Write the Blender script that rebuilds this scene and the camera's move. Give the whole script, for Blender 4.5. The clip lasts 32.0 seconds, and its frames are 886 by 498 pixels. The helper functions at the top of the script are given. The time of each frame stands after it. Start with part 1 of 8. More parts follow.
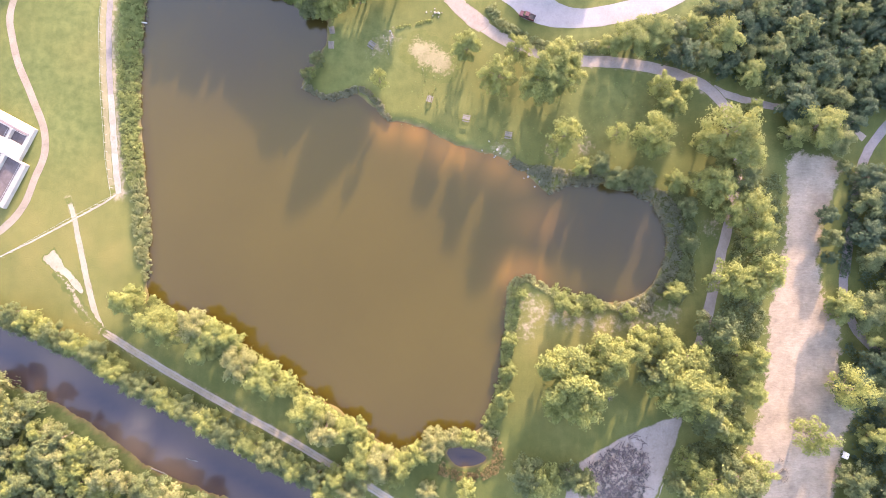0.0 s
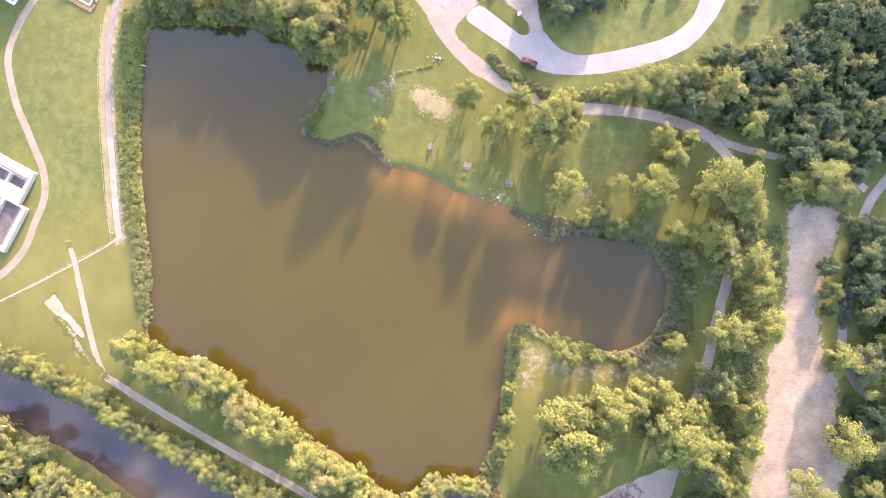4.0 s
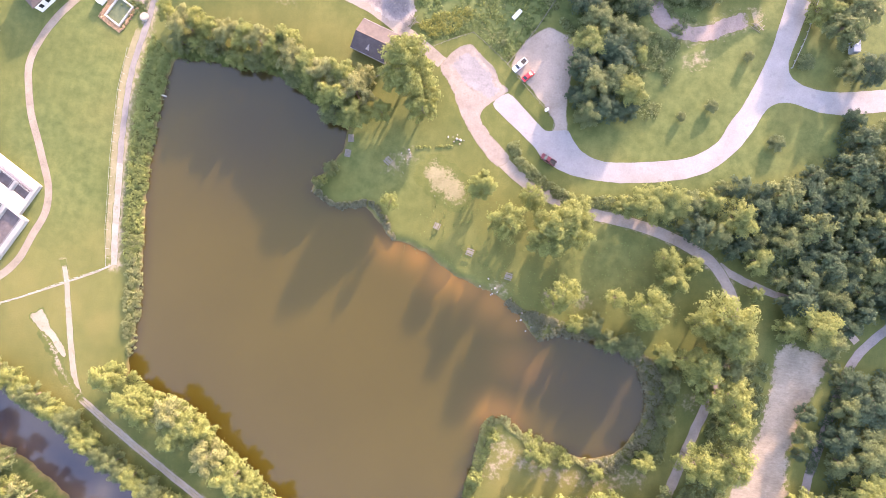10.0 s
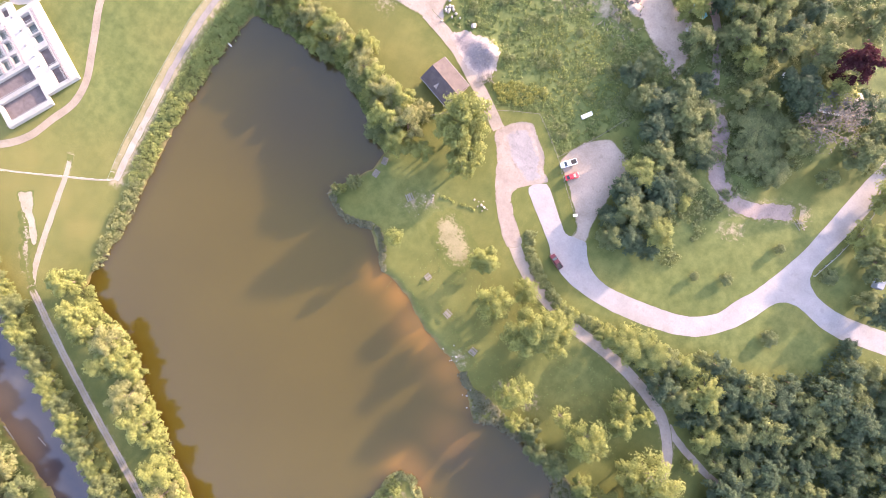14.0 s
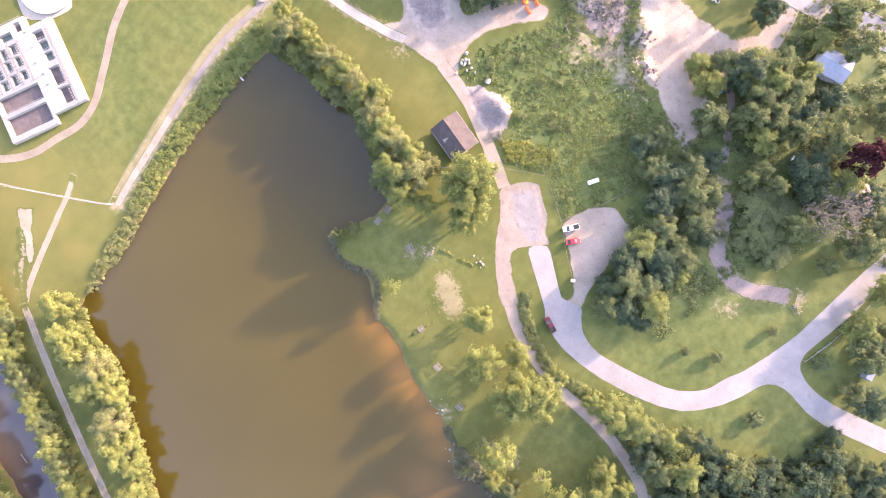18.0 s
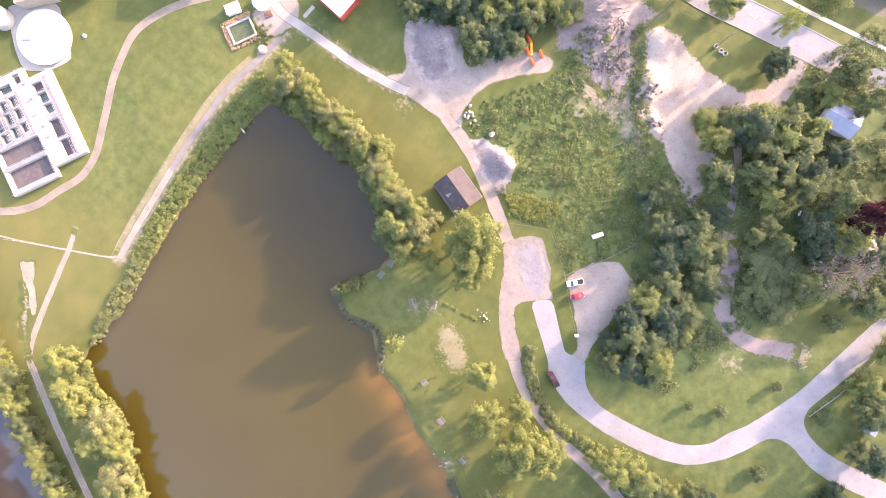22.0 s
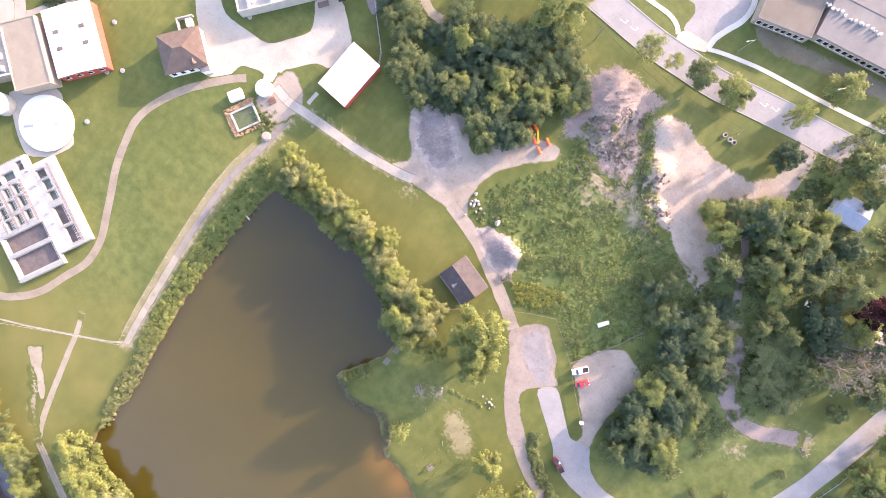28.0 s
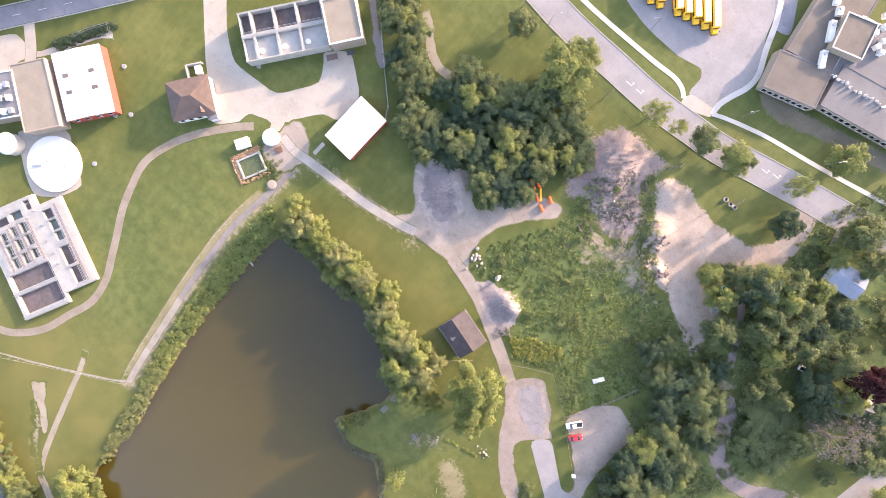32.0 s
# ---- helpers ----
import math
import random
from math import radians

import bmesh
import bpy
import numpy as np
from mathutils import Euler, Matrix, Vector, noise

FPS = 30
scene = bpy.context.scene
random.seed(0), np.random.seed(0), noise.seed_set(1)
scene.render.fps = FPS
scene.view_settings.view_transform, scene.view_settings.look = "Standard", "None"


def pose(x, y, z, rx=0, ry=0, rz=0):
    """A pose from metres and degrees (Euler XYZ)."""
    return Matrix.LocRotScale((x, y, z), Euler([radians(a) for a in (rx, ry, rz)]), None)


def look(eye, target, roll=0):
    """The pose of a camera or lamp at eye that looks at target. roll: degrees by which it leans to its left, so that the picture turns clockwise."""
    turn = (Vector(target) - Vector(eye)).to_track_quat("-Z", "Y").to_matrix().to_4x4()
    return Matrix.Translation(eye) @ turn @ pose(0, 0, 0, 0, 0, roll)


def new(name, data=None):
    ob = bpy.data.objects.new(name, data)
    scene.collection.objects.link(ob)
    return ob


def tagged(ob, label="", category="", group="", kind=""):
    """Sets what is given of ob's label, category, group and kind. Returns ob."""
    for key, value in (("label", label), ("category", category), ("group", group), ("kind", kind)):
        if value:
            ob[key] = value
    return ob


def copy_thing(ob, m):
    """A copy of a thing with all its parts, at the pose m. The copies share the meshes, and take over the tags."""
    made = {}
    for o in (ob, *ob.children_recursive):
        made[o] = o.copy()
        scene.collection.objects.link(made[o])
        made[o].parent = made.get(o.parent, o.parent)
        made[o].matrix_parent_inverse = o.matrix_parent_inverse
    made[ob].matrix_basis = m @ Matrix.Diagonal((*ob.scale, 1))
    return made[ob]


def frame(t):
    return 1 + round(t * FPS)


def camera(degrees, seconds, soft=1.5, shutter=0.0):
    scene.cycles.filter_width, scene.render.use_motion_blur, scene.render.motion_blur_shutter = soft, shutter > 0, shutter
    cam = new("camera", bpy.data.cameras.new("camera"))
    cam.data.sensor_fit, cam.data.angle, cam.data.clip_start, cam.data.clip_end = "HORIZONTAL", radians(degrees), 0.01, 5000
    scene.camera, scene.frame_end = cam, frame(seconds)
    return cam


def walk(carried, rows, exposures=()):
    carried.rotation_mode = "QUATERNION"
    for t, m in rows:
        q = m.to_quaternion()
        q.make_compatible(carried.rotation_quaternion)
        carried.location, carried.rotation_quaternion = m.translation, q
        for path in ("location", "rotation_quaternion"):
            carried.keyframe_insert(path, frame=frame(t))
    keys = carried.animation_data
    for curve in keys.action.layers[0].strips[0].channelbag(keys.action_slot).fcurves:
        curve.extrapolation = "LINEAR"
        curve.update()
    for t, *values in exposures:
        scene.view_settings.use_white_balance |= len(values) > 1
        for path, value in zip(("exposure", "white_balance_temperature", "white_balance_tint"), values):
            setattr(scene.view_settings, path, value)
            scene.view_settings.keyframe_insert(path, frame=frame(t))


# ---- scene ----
# camera: a drone that looks straight down, flies up the pond and turns
cam = camera(94.0, 32.0, 0.9)
ROWS = [
    (0, 0.000, 0.000, 138.908, 0.000, 1.941, 2.086),
    (0.5, 0.097, 2.192, 138.936, 0.025, 1.803, 2.110),
    (1, 0.130, 4.436, 139.008, 0.076, 1.676, 2.124),
    (1.5, 0.204, 6.679, 139.113, 0.132, 1.557, 2.123),
    (2, 0.099, 8.890, 139.224, 0.140, 1.440, 2.110),
    (2.5, -0.015, 11.176, 139.317, 0.159, 1.323, 2.099),
    (3, -0.081, 13.634, 139.381, 0.246, 1.214, 2.105),
    (3.5, -0.059, 15.993, 139.435, 0.282, 1.122, 2.106),
    (5.5, -0.247, 25.536, 139.576, 0.272, 0.824, 2.048),
    (6, -0.325, 27.995, 139.626, 0.257, 0.750, 2.023),
    (6.5, -0.382, 30.492, 139.688, 0.291, 0.666, 1.991),
    (7, -0.522, 32.928, 139.694, 0.242, 0.565, 1.961),
    (7.5, -0.641, 35.487, 139.658, 0.154, 0.450, 1.936),
    (8, -0.762, 38.075, 139.596, 0.075, 0.340, 1.912),
    (8.5, -0.934, 40.593, 139.635, -0.034, 0.244, 1.902),
    (9, -1.206, 43.163, 139.673, -0.032, 0.176, 1.870),
    (9.5, -1.590, 45.925, 139.784, 2.316, 0.146, 1.818),
    (10, -2.039, 48.805, 139.891, 9.615, 0.140, 1.751),
    (10.5, -2.336, 51.201, 139.983, 11.521, 0.109, 1.690),
    (11, -2.800, 53.761, 140.057, 11.688, 0.052, 1.641),
    (11.5, -3.205, 56.145, 140.148, 11.770, -0.002, 1.590),
    (12, -3.804, 58.508, 140.221, 13.967, -0.022, 1.529),
    (12.5, -4.656, 61.005, 140.239, 18.752, -0.014, 1.459),
    (13, -5.516, 63.557, 140.249, 23.867, 0.008, 1.410),
    (13.5, -6.613, 65.799, 140.203, 28.428, 0.037, 1.372),
    (14, -7.776, 68.016, 140.152, 33.375, 0.063, 1.332),
    (14.5, -8.925, 70.341, 140.133, 37.047, 0.059, 1.301),
    (16.5, -14.021, 78.315, 140.266, 38.046, -0.138, 1.231),
    (17, -15.583, 80.344, 140.212, 38.156, -0.219, 1.211),
    (17.5, -17.198, 82.262, 140.093, 38.180, -0.325, 1.199),
    (18, -18.869, 84.169, 139.962, 38.166, -0.444, 1.205),
    (18.5, -20.525, 86.141, 139.884, 38.204, -0.570, 1.233),
    (19, -22.253, 88.171, 139.771, 38.185, -0.689, 1.243),
    (19.5, -24.030, 90.064, 139.632, 38.201, -0.807, 1.249),
    (20, -25.659, 91.946, 139.509, 38.215, -0.928, 1.267),
    (20.5, -27.317, 93.871, 139.325, 38.171, -1.049, 1.289),
    (21, -28.931, 95.818, 139.198, 38.192, -1.167, 1.308),
    (21.5, -30.601, 97.790, 139.109, 38.180, -1.292, 1.330),
    (22, -32.222, 99.865, 139.021, 38.167, -1.421, 1.344),
    (22.5, -33.992, 101.796, 138.954, 38.179, -1.551, 1.347),
    (23, -35.712, 103.824, 138.892, 38.178, -1.674, 1.352),
    (23.5, -37.424, 105.775, 138.810, 38.167, -1.794, 1.370),
    (24, -39.051, 107.846, 138.692, 38.153, -1.914, 1.399),
    (24.5, -40.775, 109.964, 138.552, 38.178, -2.036, 1.423),
    (25, -42.553, 112.032, 138.408, 38.165, -2.158, 1.445),
    (25.5, -44.376, 114.135, 138.304, 38.141, -2.271, 1.455),
    (27.5, -51.592, 122.594, 137.832, 38.173, -2.709, 1.509),
    (28, -53.661, 124.738, 137.722, 38.179, -2.815, 1.504),
    (28.5, -55.688, 126.954, 137.648, 38.238, -2.921, 1.503),
    (29, -57.665, 129.132, 137.645, 38.329, -3.025, 1.516),
    (29.5, -59.609, 131.381, 137.707, 38.629, -3.128, 1.547),
    (30, -61.128, 133.401, 137.899, 39.389, -3.237, 1.590),
    (30.5, -62.591, 135.243, 138.137, 39.863, -3.332, 1.609),
    (31, -63.860, 136.878, 138.254, 39.924, -3.402, 1.610),
    (31.5, -65.079, 138.387, 138.330, 39.990, -3.454, 1.618),
    (32, -66.159, 139.731, 138.367, 40.038, -3.490, 1.626),
]
EXPOSURES = [(0.0, 3.58, 7150, 35), (10.0, 3.51, 7150, 36), (22.0, 3.45, 7150, 36), (25.0, 3.39, 7100, 34), (28.0, 3.24, 7030, 31), (32.0, 3.01, 6980, 28)]
walk(cam, [(t, pose(x, y, z, 0, 0, yaw) @ pose(0, 0, 0, tip) @ pose(0, 0, 0, 0, lean)) for t, x, y, z, yaw, tip, lean in ROWS], EXPOSURES)

# ---- light: low evening sun over the far side of the pond ----
SUN_AZ = math.atan2(0.955, 0.30)      # where the sun stands, counter-clockwise from +x
SUN_EL = radians(11.5)
world = bpy.data.worlds.new("sky")
scene.world = world
world.use_nodes = True
wn = world.node_tree.nodes
sky = wn.new("ShaderNodeTexSky")
sky.sky_type, sky.sun_disc = "NISHITA", False
sky.sun_elevation, sky.sun_rotation = SUN_EL, math.pi / 2 - SUN_AZ
sky.air_density, sky.dust_density = 1.0, 1.5
world.node_tree.links.new(sky.outputs[0], wn["Background"].inputs[0])
wn["Background"].inputs[1].default_value = 0.15
sun_data = bpy.data.lights.new("sun", "SUN")
sun_data.energy, sun_data.angle, sun_data.color = 2.2, radians(1.2), (1.0, 0.86, 0.66)
sun = new("sun", sun_data)
to_sun = Vector((math.cos(SUN_AZ) * math.cos(SUN_EL), math.sin(SUN_AZ) * math.cos(SUN_EL), math.sin(SUN_EL)))
sun.matrix_world = look(to_sun * 300, (0, 0, 0))

# ---- materials ----
MATS = {}


def base_material(name, rough=0.8, metal=0.0, spec=0.3):
    m = bpy.data.materials.new(name)
    m.use_nodes = True
    b = m.node_tree.nodes["Principled BSDF"]
    b.inputs["Roughness"].default_value, b.inputs["Metallic"].default_value = rough, metal
    b.inputs["Specular IOR Level"].default_value = spec
    MATS[name] = m
    return m, m.node_tree.nodes, m.node_tree.links, b


def noise_node(n, l, scale, detail=6.0, rough=0.6, stretch=None):
    c = n.new("ShaderNodeNewGeometry").outputs["Position"]
    if stretch:
        v = n.new("ShaderNodeMapping")
        v.inputs["Scale"].default_value = stretch
        l.new(c, v.inputs["Vector"])
        c = v.outputs["Vector"]
    t = n.new("ShaderNodeTexNoise")
    t.inputs["Scale"].default_value, t.inputs["Detail"].default_value, t.inputs["Roughness"].default_value = scale, detail, rough
    l.new(c, t.inputs["Vector"])
    return t.outputs["Fac"]


def ramp(n, l, fac, stops):
    r = n.new("ShaderNodeValToRGB")
    els = r.color_ramp.elements
    els[0].position, els[0].color = stops[0][0], (*stops[0][1], 1)
    els[1].position, els[1].color = stops[-1][0], (*stops[-1][1], 1)
    for p, c in stops[1:-1]:
        els.new(p).color = (*c, 1)
    l.new(fac, r.inputs["Fac"])
    return r.outputs["Color"]


def mix(n, l, fac, a, b):
    m = n.new("ShaderNodeMix")
    m.data_type = "RGBA"
    for sock, v in ((m.inputs[0], fac), (m.inputs[6], a), (m.inputs[7], b)):
        if hasattr(v, "default_value"):
            l.new(v, sock)
        else:
            sock.default_value = v if isinstance(v, float) else (*v, 1)
    return m.outputs[2]


def maths(n, l, op, a, b):
    m = n.new("ShaderNodeMath")
    m.operation = op
    m.use_clamp = op in ("MULTIPLY_ADD",)
    for sock, v in zip(m.inputs, (a, b)):
        if hasattr(v, "default_value"):
            l.new(v, sock)
        else:
            sock.default_value = v
    return m.outputs[0]


def step(n, l, value, lo, hi):
    m = n.new("ShaderNodeMapRange")
    m.interpolation_type = "SMOOTHSTEP"
    l.new(value, m.inputs[0])
    m.inputs[1].default_value, m.inputs[2].default_value = lo, hi
    return m.outputs[0]


def attr(n, name):
    a = n.new("ShaderNodeAttribute")
    a.attribute_name = name
    return a.outputs["Fac"]


def bump(n, l, b, height, dist, strength=1.0):
    k = n.new("ShaderNodeBump")
    k.inputs["Distance"].default_value, k.inputs["Strength"].default_value = dist, strength
    l.new(height, k.inputs["Height"])
    l.new(k.outputs[0], b.inputs["Normal"])


def plain(name, a, c, scale=0.6, rough=0.8, metal=0.0, relief=0.02, fine=6.0, spec=0.3):
    """Two colours mixed by a broad and a fine noise, with relief."""
    m, n, l, b = base_material(name, rough, metal, spec)
    big, small = noise_node(n, l, scale), noise_node(n, l, fine, 4.0)
    f = maths(n, l, "ADD", maths(n, l, "MULTIPLY", big, 0.65), maths(n, l, "MULTIPLY", small, 0.35))
    l.new(ramp(n, l, f, [(0.32, a), (0.68, c)]), b.inputs["Base Color"])
    if relief:
        bump(n, l, b, small, relief)
    return m


def grass_colour(n, l):
    big = noise_node(n, l, 0.035, 5.0)
    mid = noise_node(n, l, 0.28, 6.0, 0.65)
    fine = noise_node(n, l, 2.6, 3.0, 0.7)
    f = maths(n, l, "ADD", maths(n, l, "MULTIPLY", big, 0.62), maths(n, l, "MULTIPLY", mid, 0.10))
    f = maths(n, l, "ADD", f, maths(n, l, "MULTIPLY", fine, 0.22))
    f = maths(n, l, "ADD", f, maths(n, l, "MULTIPLY", noise_node(n, l, 0.5, 4.0, 0.6, (1.0, 0.16, 1.0)), 0.14))
    f = maths(n, l, "SUBTRACT", f, 0.04)
    return ramp(n, l, f, [(0.36, (0.046, 0.062, 0.016)), (0.5, (0.075, 0.086, 0.023)), (0.64, (0.120, 0.122, 0.037))]), fine, mid


def make_ground():
    m, n, l, b = base_material("meadow_grass", 0.9, 0.0, 0.2)
    grass, fine, mid = grass_colour(n, l)
    straw = ramp(n, l, fine, [(0.3, (0.098, 0.092, 0.027)), (0.7, (0.158, 0.138, 0.044))])
    grass = mix(n, l, attr(n, "dry"), grass, straw)
    lush_shade = ramp(n, l, mid, [(0.35, (0.046, 0.068, 0.020)), (0.62, (0.090, 0.112, 0.036))])
    soil = ramp(n, l, noise_node(n, l, 0.9, 6.0, 0.7), [(0.35, (0.15, 0.12, 0.08)), (0.65, (0.27, 0.225, 0.16))])
    edge = maths(n, l, "ADD", attr(n, "dirt"), maths(n, l, "MULTIPLY", maths(n, l, "SUBTRACT", noise_node(n, l, 0.55, 6.0, 0.7), 0.5), 1.6))
    col = mix(n, l, maths(n, l, "MULTIPLY", attr(n, "lush_shade"), 1.0), grass, lush_shade)
    col = mix(n, l, maths(n, l, "MULTIPLY", step(n, l, edge, 0.35, 0.75), 0.92), col, soil)
    mud = ramp(n, l, mid, [(0.3, (0.10, 0.065, 0.03)), (0.7, (0.20, 0.13, 0.06))])
    col = mix(n, l, attr(n, "mud"), col, mud)
    l.new(col, b.inputs["Base Color"])
    bump(n, l, b, fine, 0.05)
    return m


def make_way(name, a, c, spots, relief=0.03, soft=0.5, rim=None, streak=None):
    """A track or lot whose border breaks up into the grass."""
    m, n, l, b = base_material(name, 0.92, 0.0, 0.2)
    grass, fine, mid = grass_colour(n, l)
    if rim:
        grass = ramp(n, l, mid, [(0.35, rim[0]), (0.65, rim[1])])
    big, small = noise_node(n, l, 0.13, 6.0, 0.65), noise_node(n, l, 1.7, 5.0, 0.75, streak)
    f = maths(n, l, "ADD", maths(n, l, "MULTIPLY", big, 0.6), maths(n, l, "MULTIPLY", small, 0.4))
    col = ramp(n, l, f, [(0.36, a), (0.64, c)])
    col = mix(n, l, maths(n, l, "MULTIPLY", step(n, l, noise_node(n, l, 0.4, 3.0), 0.56, 0.72), 0.5), col, spots)
    e = maths(n, l, "ADD", attr(n, "edge"), maths(n, l, "MULTIPLY", maths(n, l, "SUBTRACT", noise_node(n, l, 0.8, 6.0, 0.75), 0.5), 1.3 * soft))
    col = mix(n, l, step(n, l, e, 0.25 * soft, 0.25 * soft + 0.35), grass, col)
    l.new(col, b.inputs["Base Color"])
    bump(n, l, b, small, relief)
    return m


def make_water(name, deep, shallow, silt, shade_tint, spec=0.62):
    m, n, l, b = base_material(name, 0.10, 0.0, spec)
    s = maths(n, l, "ADD", attr(n, "shallow"), maths(n, l, "MULTIPLY", maths(n, l, "SUBTRACT", noise_node(n, l, 0.07, 5.0), 0.5), 0.5))
    cloud = ramp(n, l, noise_node(n, l, 0.018, 4.0, 0.5), [(0.35, deep), (0.68, tuple(v * 1.18 for v in deep))])
    col = mix(n, l, step(n, l, s, 0.1, 0.95), cloud, shallow)
    # darker water colour, mixed in where the pond should look shaded
    col = mix(n, l, attr(n, "shade_tint"), col, shade_tint)
    col = mix(n, l, attr(n, "silt"), col, silt)
    l.new(col, b.inputs["Base Color"])
    bump(n, l, b, noise_node(n, l, 1.6, 3.0, 0.5, (1, 2.2, 1)), 0.015, 0.6)
    return m


def make_leaf(name, dark, light, tint):
    """Leaves: each spray takes its own shade, each tree a slightly different one; light shines through."""
    m, n, l, b = base_material(name, 0.68, 0.0, 0.16)
    isl = n.new("ShaderNodeNewGeometry").outputs["Random Per Island"]
    own = n.new("ShaderNodeObjectInfo").outputs["Random"]
    isl = maths(n, l, "ADD", maths(n, l, "MULTIPLY", isl, 0.45), maths(n, l, "MULTIPLY", attr(n, "tone"), 0.55))
    col = ramp(n, l, isl, [(0.08, dark), (0.55, tuple((p + q) / 2 for p, q in zip(dark, light))), (0.92, light)])
    col = mix(n, l, maths(n, l, "MULTIPLY", own, 0.5), col, tint)
    l.new(col, b.inputs["Base Color"])
    t = n.new("ShaderNodeBsdfTranslucent")
    l.new(col, t.inputs["Color"])
    k = n.new("ShaderNodeMixShader")
    k.inputs[0].default_value = 0.45
    l.new(b.outputs[0], k.inputs[1])
    l.new(t.outputs[0], k.inputs[2])
    l.new(k.outputs[0], n["Material Output"].inputs["Surface"])
    return m


GROUND = make_ground()
GRAVEL = make_way("pink_gravel", (0.178, 0.146, 0.120), (0.280, 0.237, 0.203), (0.150, 0.120, 0.103))
FORK_GRAVEL = make_way("fork_gravel", (0.160, 0.130, 0.112), (0.250, 0.212, 0.186), (0.130, 0.104, 0.090), rim=((0.150, 0.124, 0.098), (0.235, 0.196, 0.160)))
PALE_GRAVEL = make_way("pale_gravel", (0.215, 0.192, 0.168), (0.320, 0.292, 0.262), (0.180, 0.158, 0.138))
TAN_GRAVEL = make_way("tan_gravel", (0.150, 0.122, 0.094), (0.235, 0.197, 0.158), (0.125, 0.108, 0.080))
GREY_GRAVEL = make_way("grey_gravel", (0.124, 0.110, 0.104), (0.212, 0.188, 0.176), (0.118, 0.100, 0.098))
TRACK = make_way("track_dirt", (0.173, 0.149, 0.120), (0.278, 0.250, 0.216), (0.106, 0.106, 0.058), soft=0.9)
WORN = make_way("worn_soil", (0.178, 0.150, 0.110), (0.270, 0.236, 0.186), (0.099, 0.099, 0.040), soft=1.3)
SAND = make_way("bare_sand", (0.205, 0.158, 0.124), (0.335, 0.268, 0.220), (0.165, 0.120, 0.090), soft=1.2)
FIELD_SOIL = make_way("dry_field_soil", (0.145, 0.117, 0.087), (0.290, 0.240, 0.182), (0.165, 0.142, 0.098), 0.06, 1.3, None, (0.35, 1.0, 1.0))
ASPHALT = make_way("worn_asphalt", (0.180, 0.170, 0.171), (0.252, 0.238, 0.238), (0.156, 0.146, 0.147), 0.01, 0.12, ((0.180, 0.160, 0.145), (0.240, 0.216, 0.196)))
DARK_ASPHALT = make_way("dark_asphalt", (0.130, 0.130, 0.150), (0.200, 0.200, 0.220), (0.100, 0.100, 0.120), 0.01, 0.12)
MILLINGS = make_way("asphalt_millings", (0.115, 0.097, 0.100), (0.225, 0.195, 0.192), (0.090, 0.078, 0.080), 0.1, 0.9, ((0.196, 0.160, 0.139), (0.308, 0.262, 0.233)))
GREY_SPREAD = make_way("grey_stone_spread", (0.138, 0.128, 0.132), (0.232, 0.216, 0.220), (0.105, 0.094, 0.098), 0.05, 1.2, ((0.160, 0.130, 0.112), (0.250, 0.212, 0.186)))
CONCRETE = make_way("pale_concrete", (0.258, 0.228, 0.194), (0.345, 0.310, 0.265), (0.228, 0.204, 0.176), 0.01, 0.1)
SIDEWALK = make_way("pale_sidewalk", (0.36, 0.335, 0.305), (0.46, 0.43, 0.395), (0.32, 0.295, 0.27), 0.01, 0.1)
POND = make_water("pond_water", (0.0475, 0.0350, 0.0056), (0.043, 0.029, 0.005), (0.185, 0.090, 0.018), (0.034, 0.0262, 0.0090), 0.48)
RIVER = make_water("river_water", (0.024, 0.020, 0.028), (0.060, 0.041, 0.034), (0.20, 0.13, 0.08), (0.024, 0.022, 0.026), 0.42)
DRY_TURF = make_way("dry_turf", (0.130, 0.116, 0.060), (0.215, 0.185, 0.110), (0.105, 0.105, 0.040), 0.03, 1.4)
SPOIL = make_way("spoil_soil", (0.13, 0.10, 0.095), (0.25, 0.20, 0.18), (0.10, 0.09, 0.06), 0.08, 1.4)
MULCH = make_way("mulch_soil", (0.090, 0.076, 0.052), (0.150, 0.128, 0.090), (0.075, 0.082, 0.036), 0.05, 1.4)
LEAF_OLIVE = make_leaf("olive_leaves", (0.116, 0.142, 0.050), (0.262, 0.290, 0.096), (0.182, 0.208, 0.073))
LEAF_GREEN = make_leaf("green_leaves", (0.076, 0.102, 0.048), (0.185, 0.212, 0.090), (0.128, 0.155, 0.068))
LEAF_DARK = make_leaf("dark_leaves", (0.040, 0.064, 0.040), (0.096, 0.138, 0.074), (0.064, 0.098, 0.056))
LEAF_SILVER = make_leaf("silver_leaves", (0.125, 0.142, 0.060), (0.275, 0.285, 0.128), (0.19, 0.205, 0.09))
LEAF_PURPLE = make_leaf("purple_leaves", (0.03, 0.010, 0.014), (0.07, 0.02, 0.03), (0.05, 0.015, 0.02))
REED = make_leaf("reed_blades", (0.085, 0.095, 0.055), (0.22, 0.22, 0.15), (0.14, 0.145, 0.09))
WEED = make_leaf("weed_leaves", (0.075, 0.110, 0.034), (0.150, 0.185, 0.060), (0.11, 0.145, 0.045))
SCRUB_WEED = make_leaf("scrub_weeds", (0.112, 0.150, 0.050), (0.220, 0.262, 0.098), (0.165, 0.205, 0.072))
GOLDEN = make_leaf("goldenrod", (0.150, 0.168, 0.042), (0.290, 0.292, 0.082), (0.21, 0.22, 0.058))
RUSTY = make_leaf("rusty_reeds", (0.140, 0.105, 0.050), (0.270, 0.205, 0.095), (0.20, 0.150, 0.070))
DEAD = make_leaf("dead_twigs", (0.080, 0.076, 0.072), (0.155, 0.148, 0.142), (0.11, 0.105, 0.10))
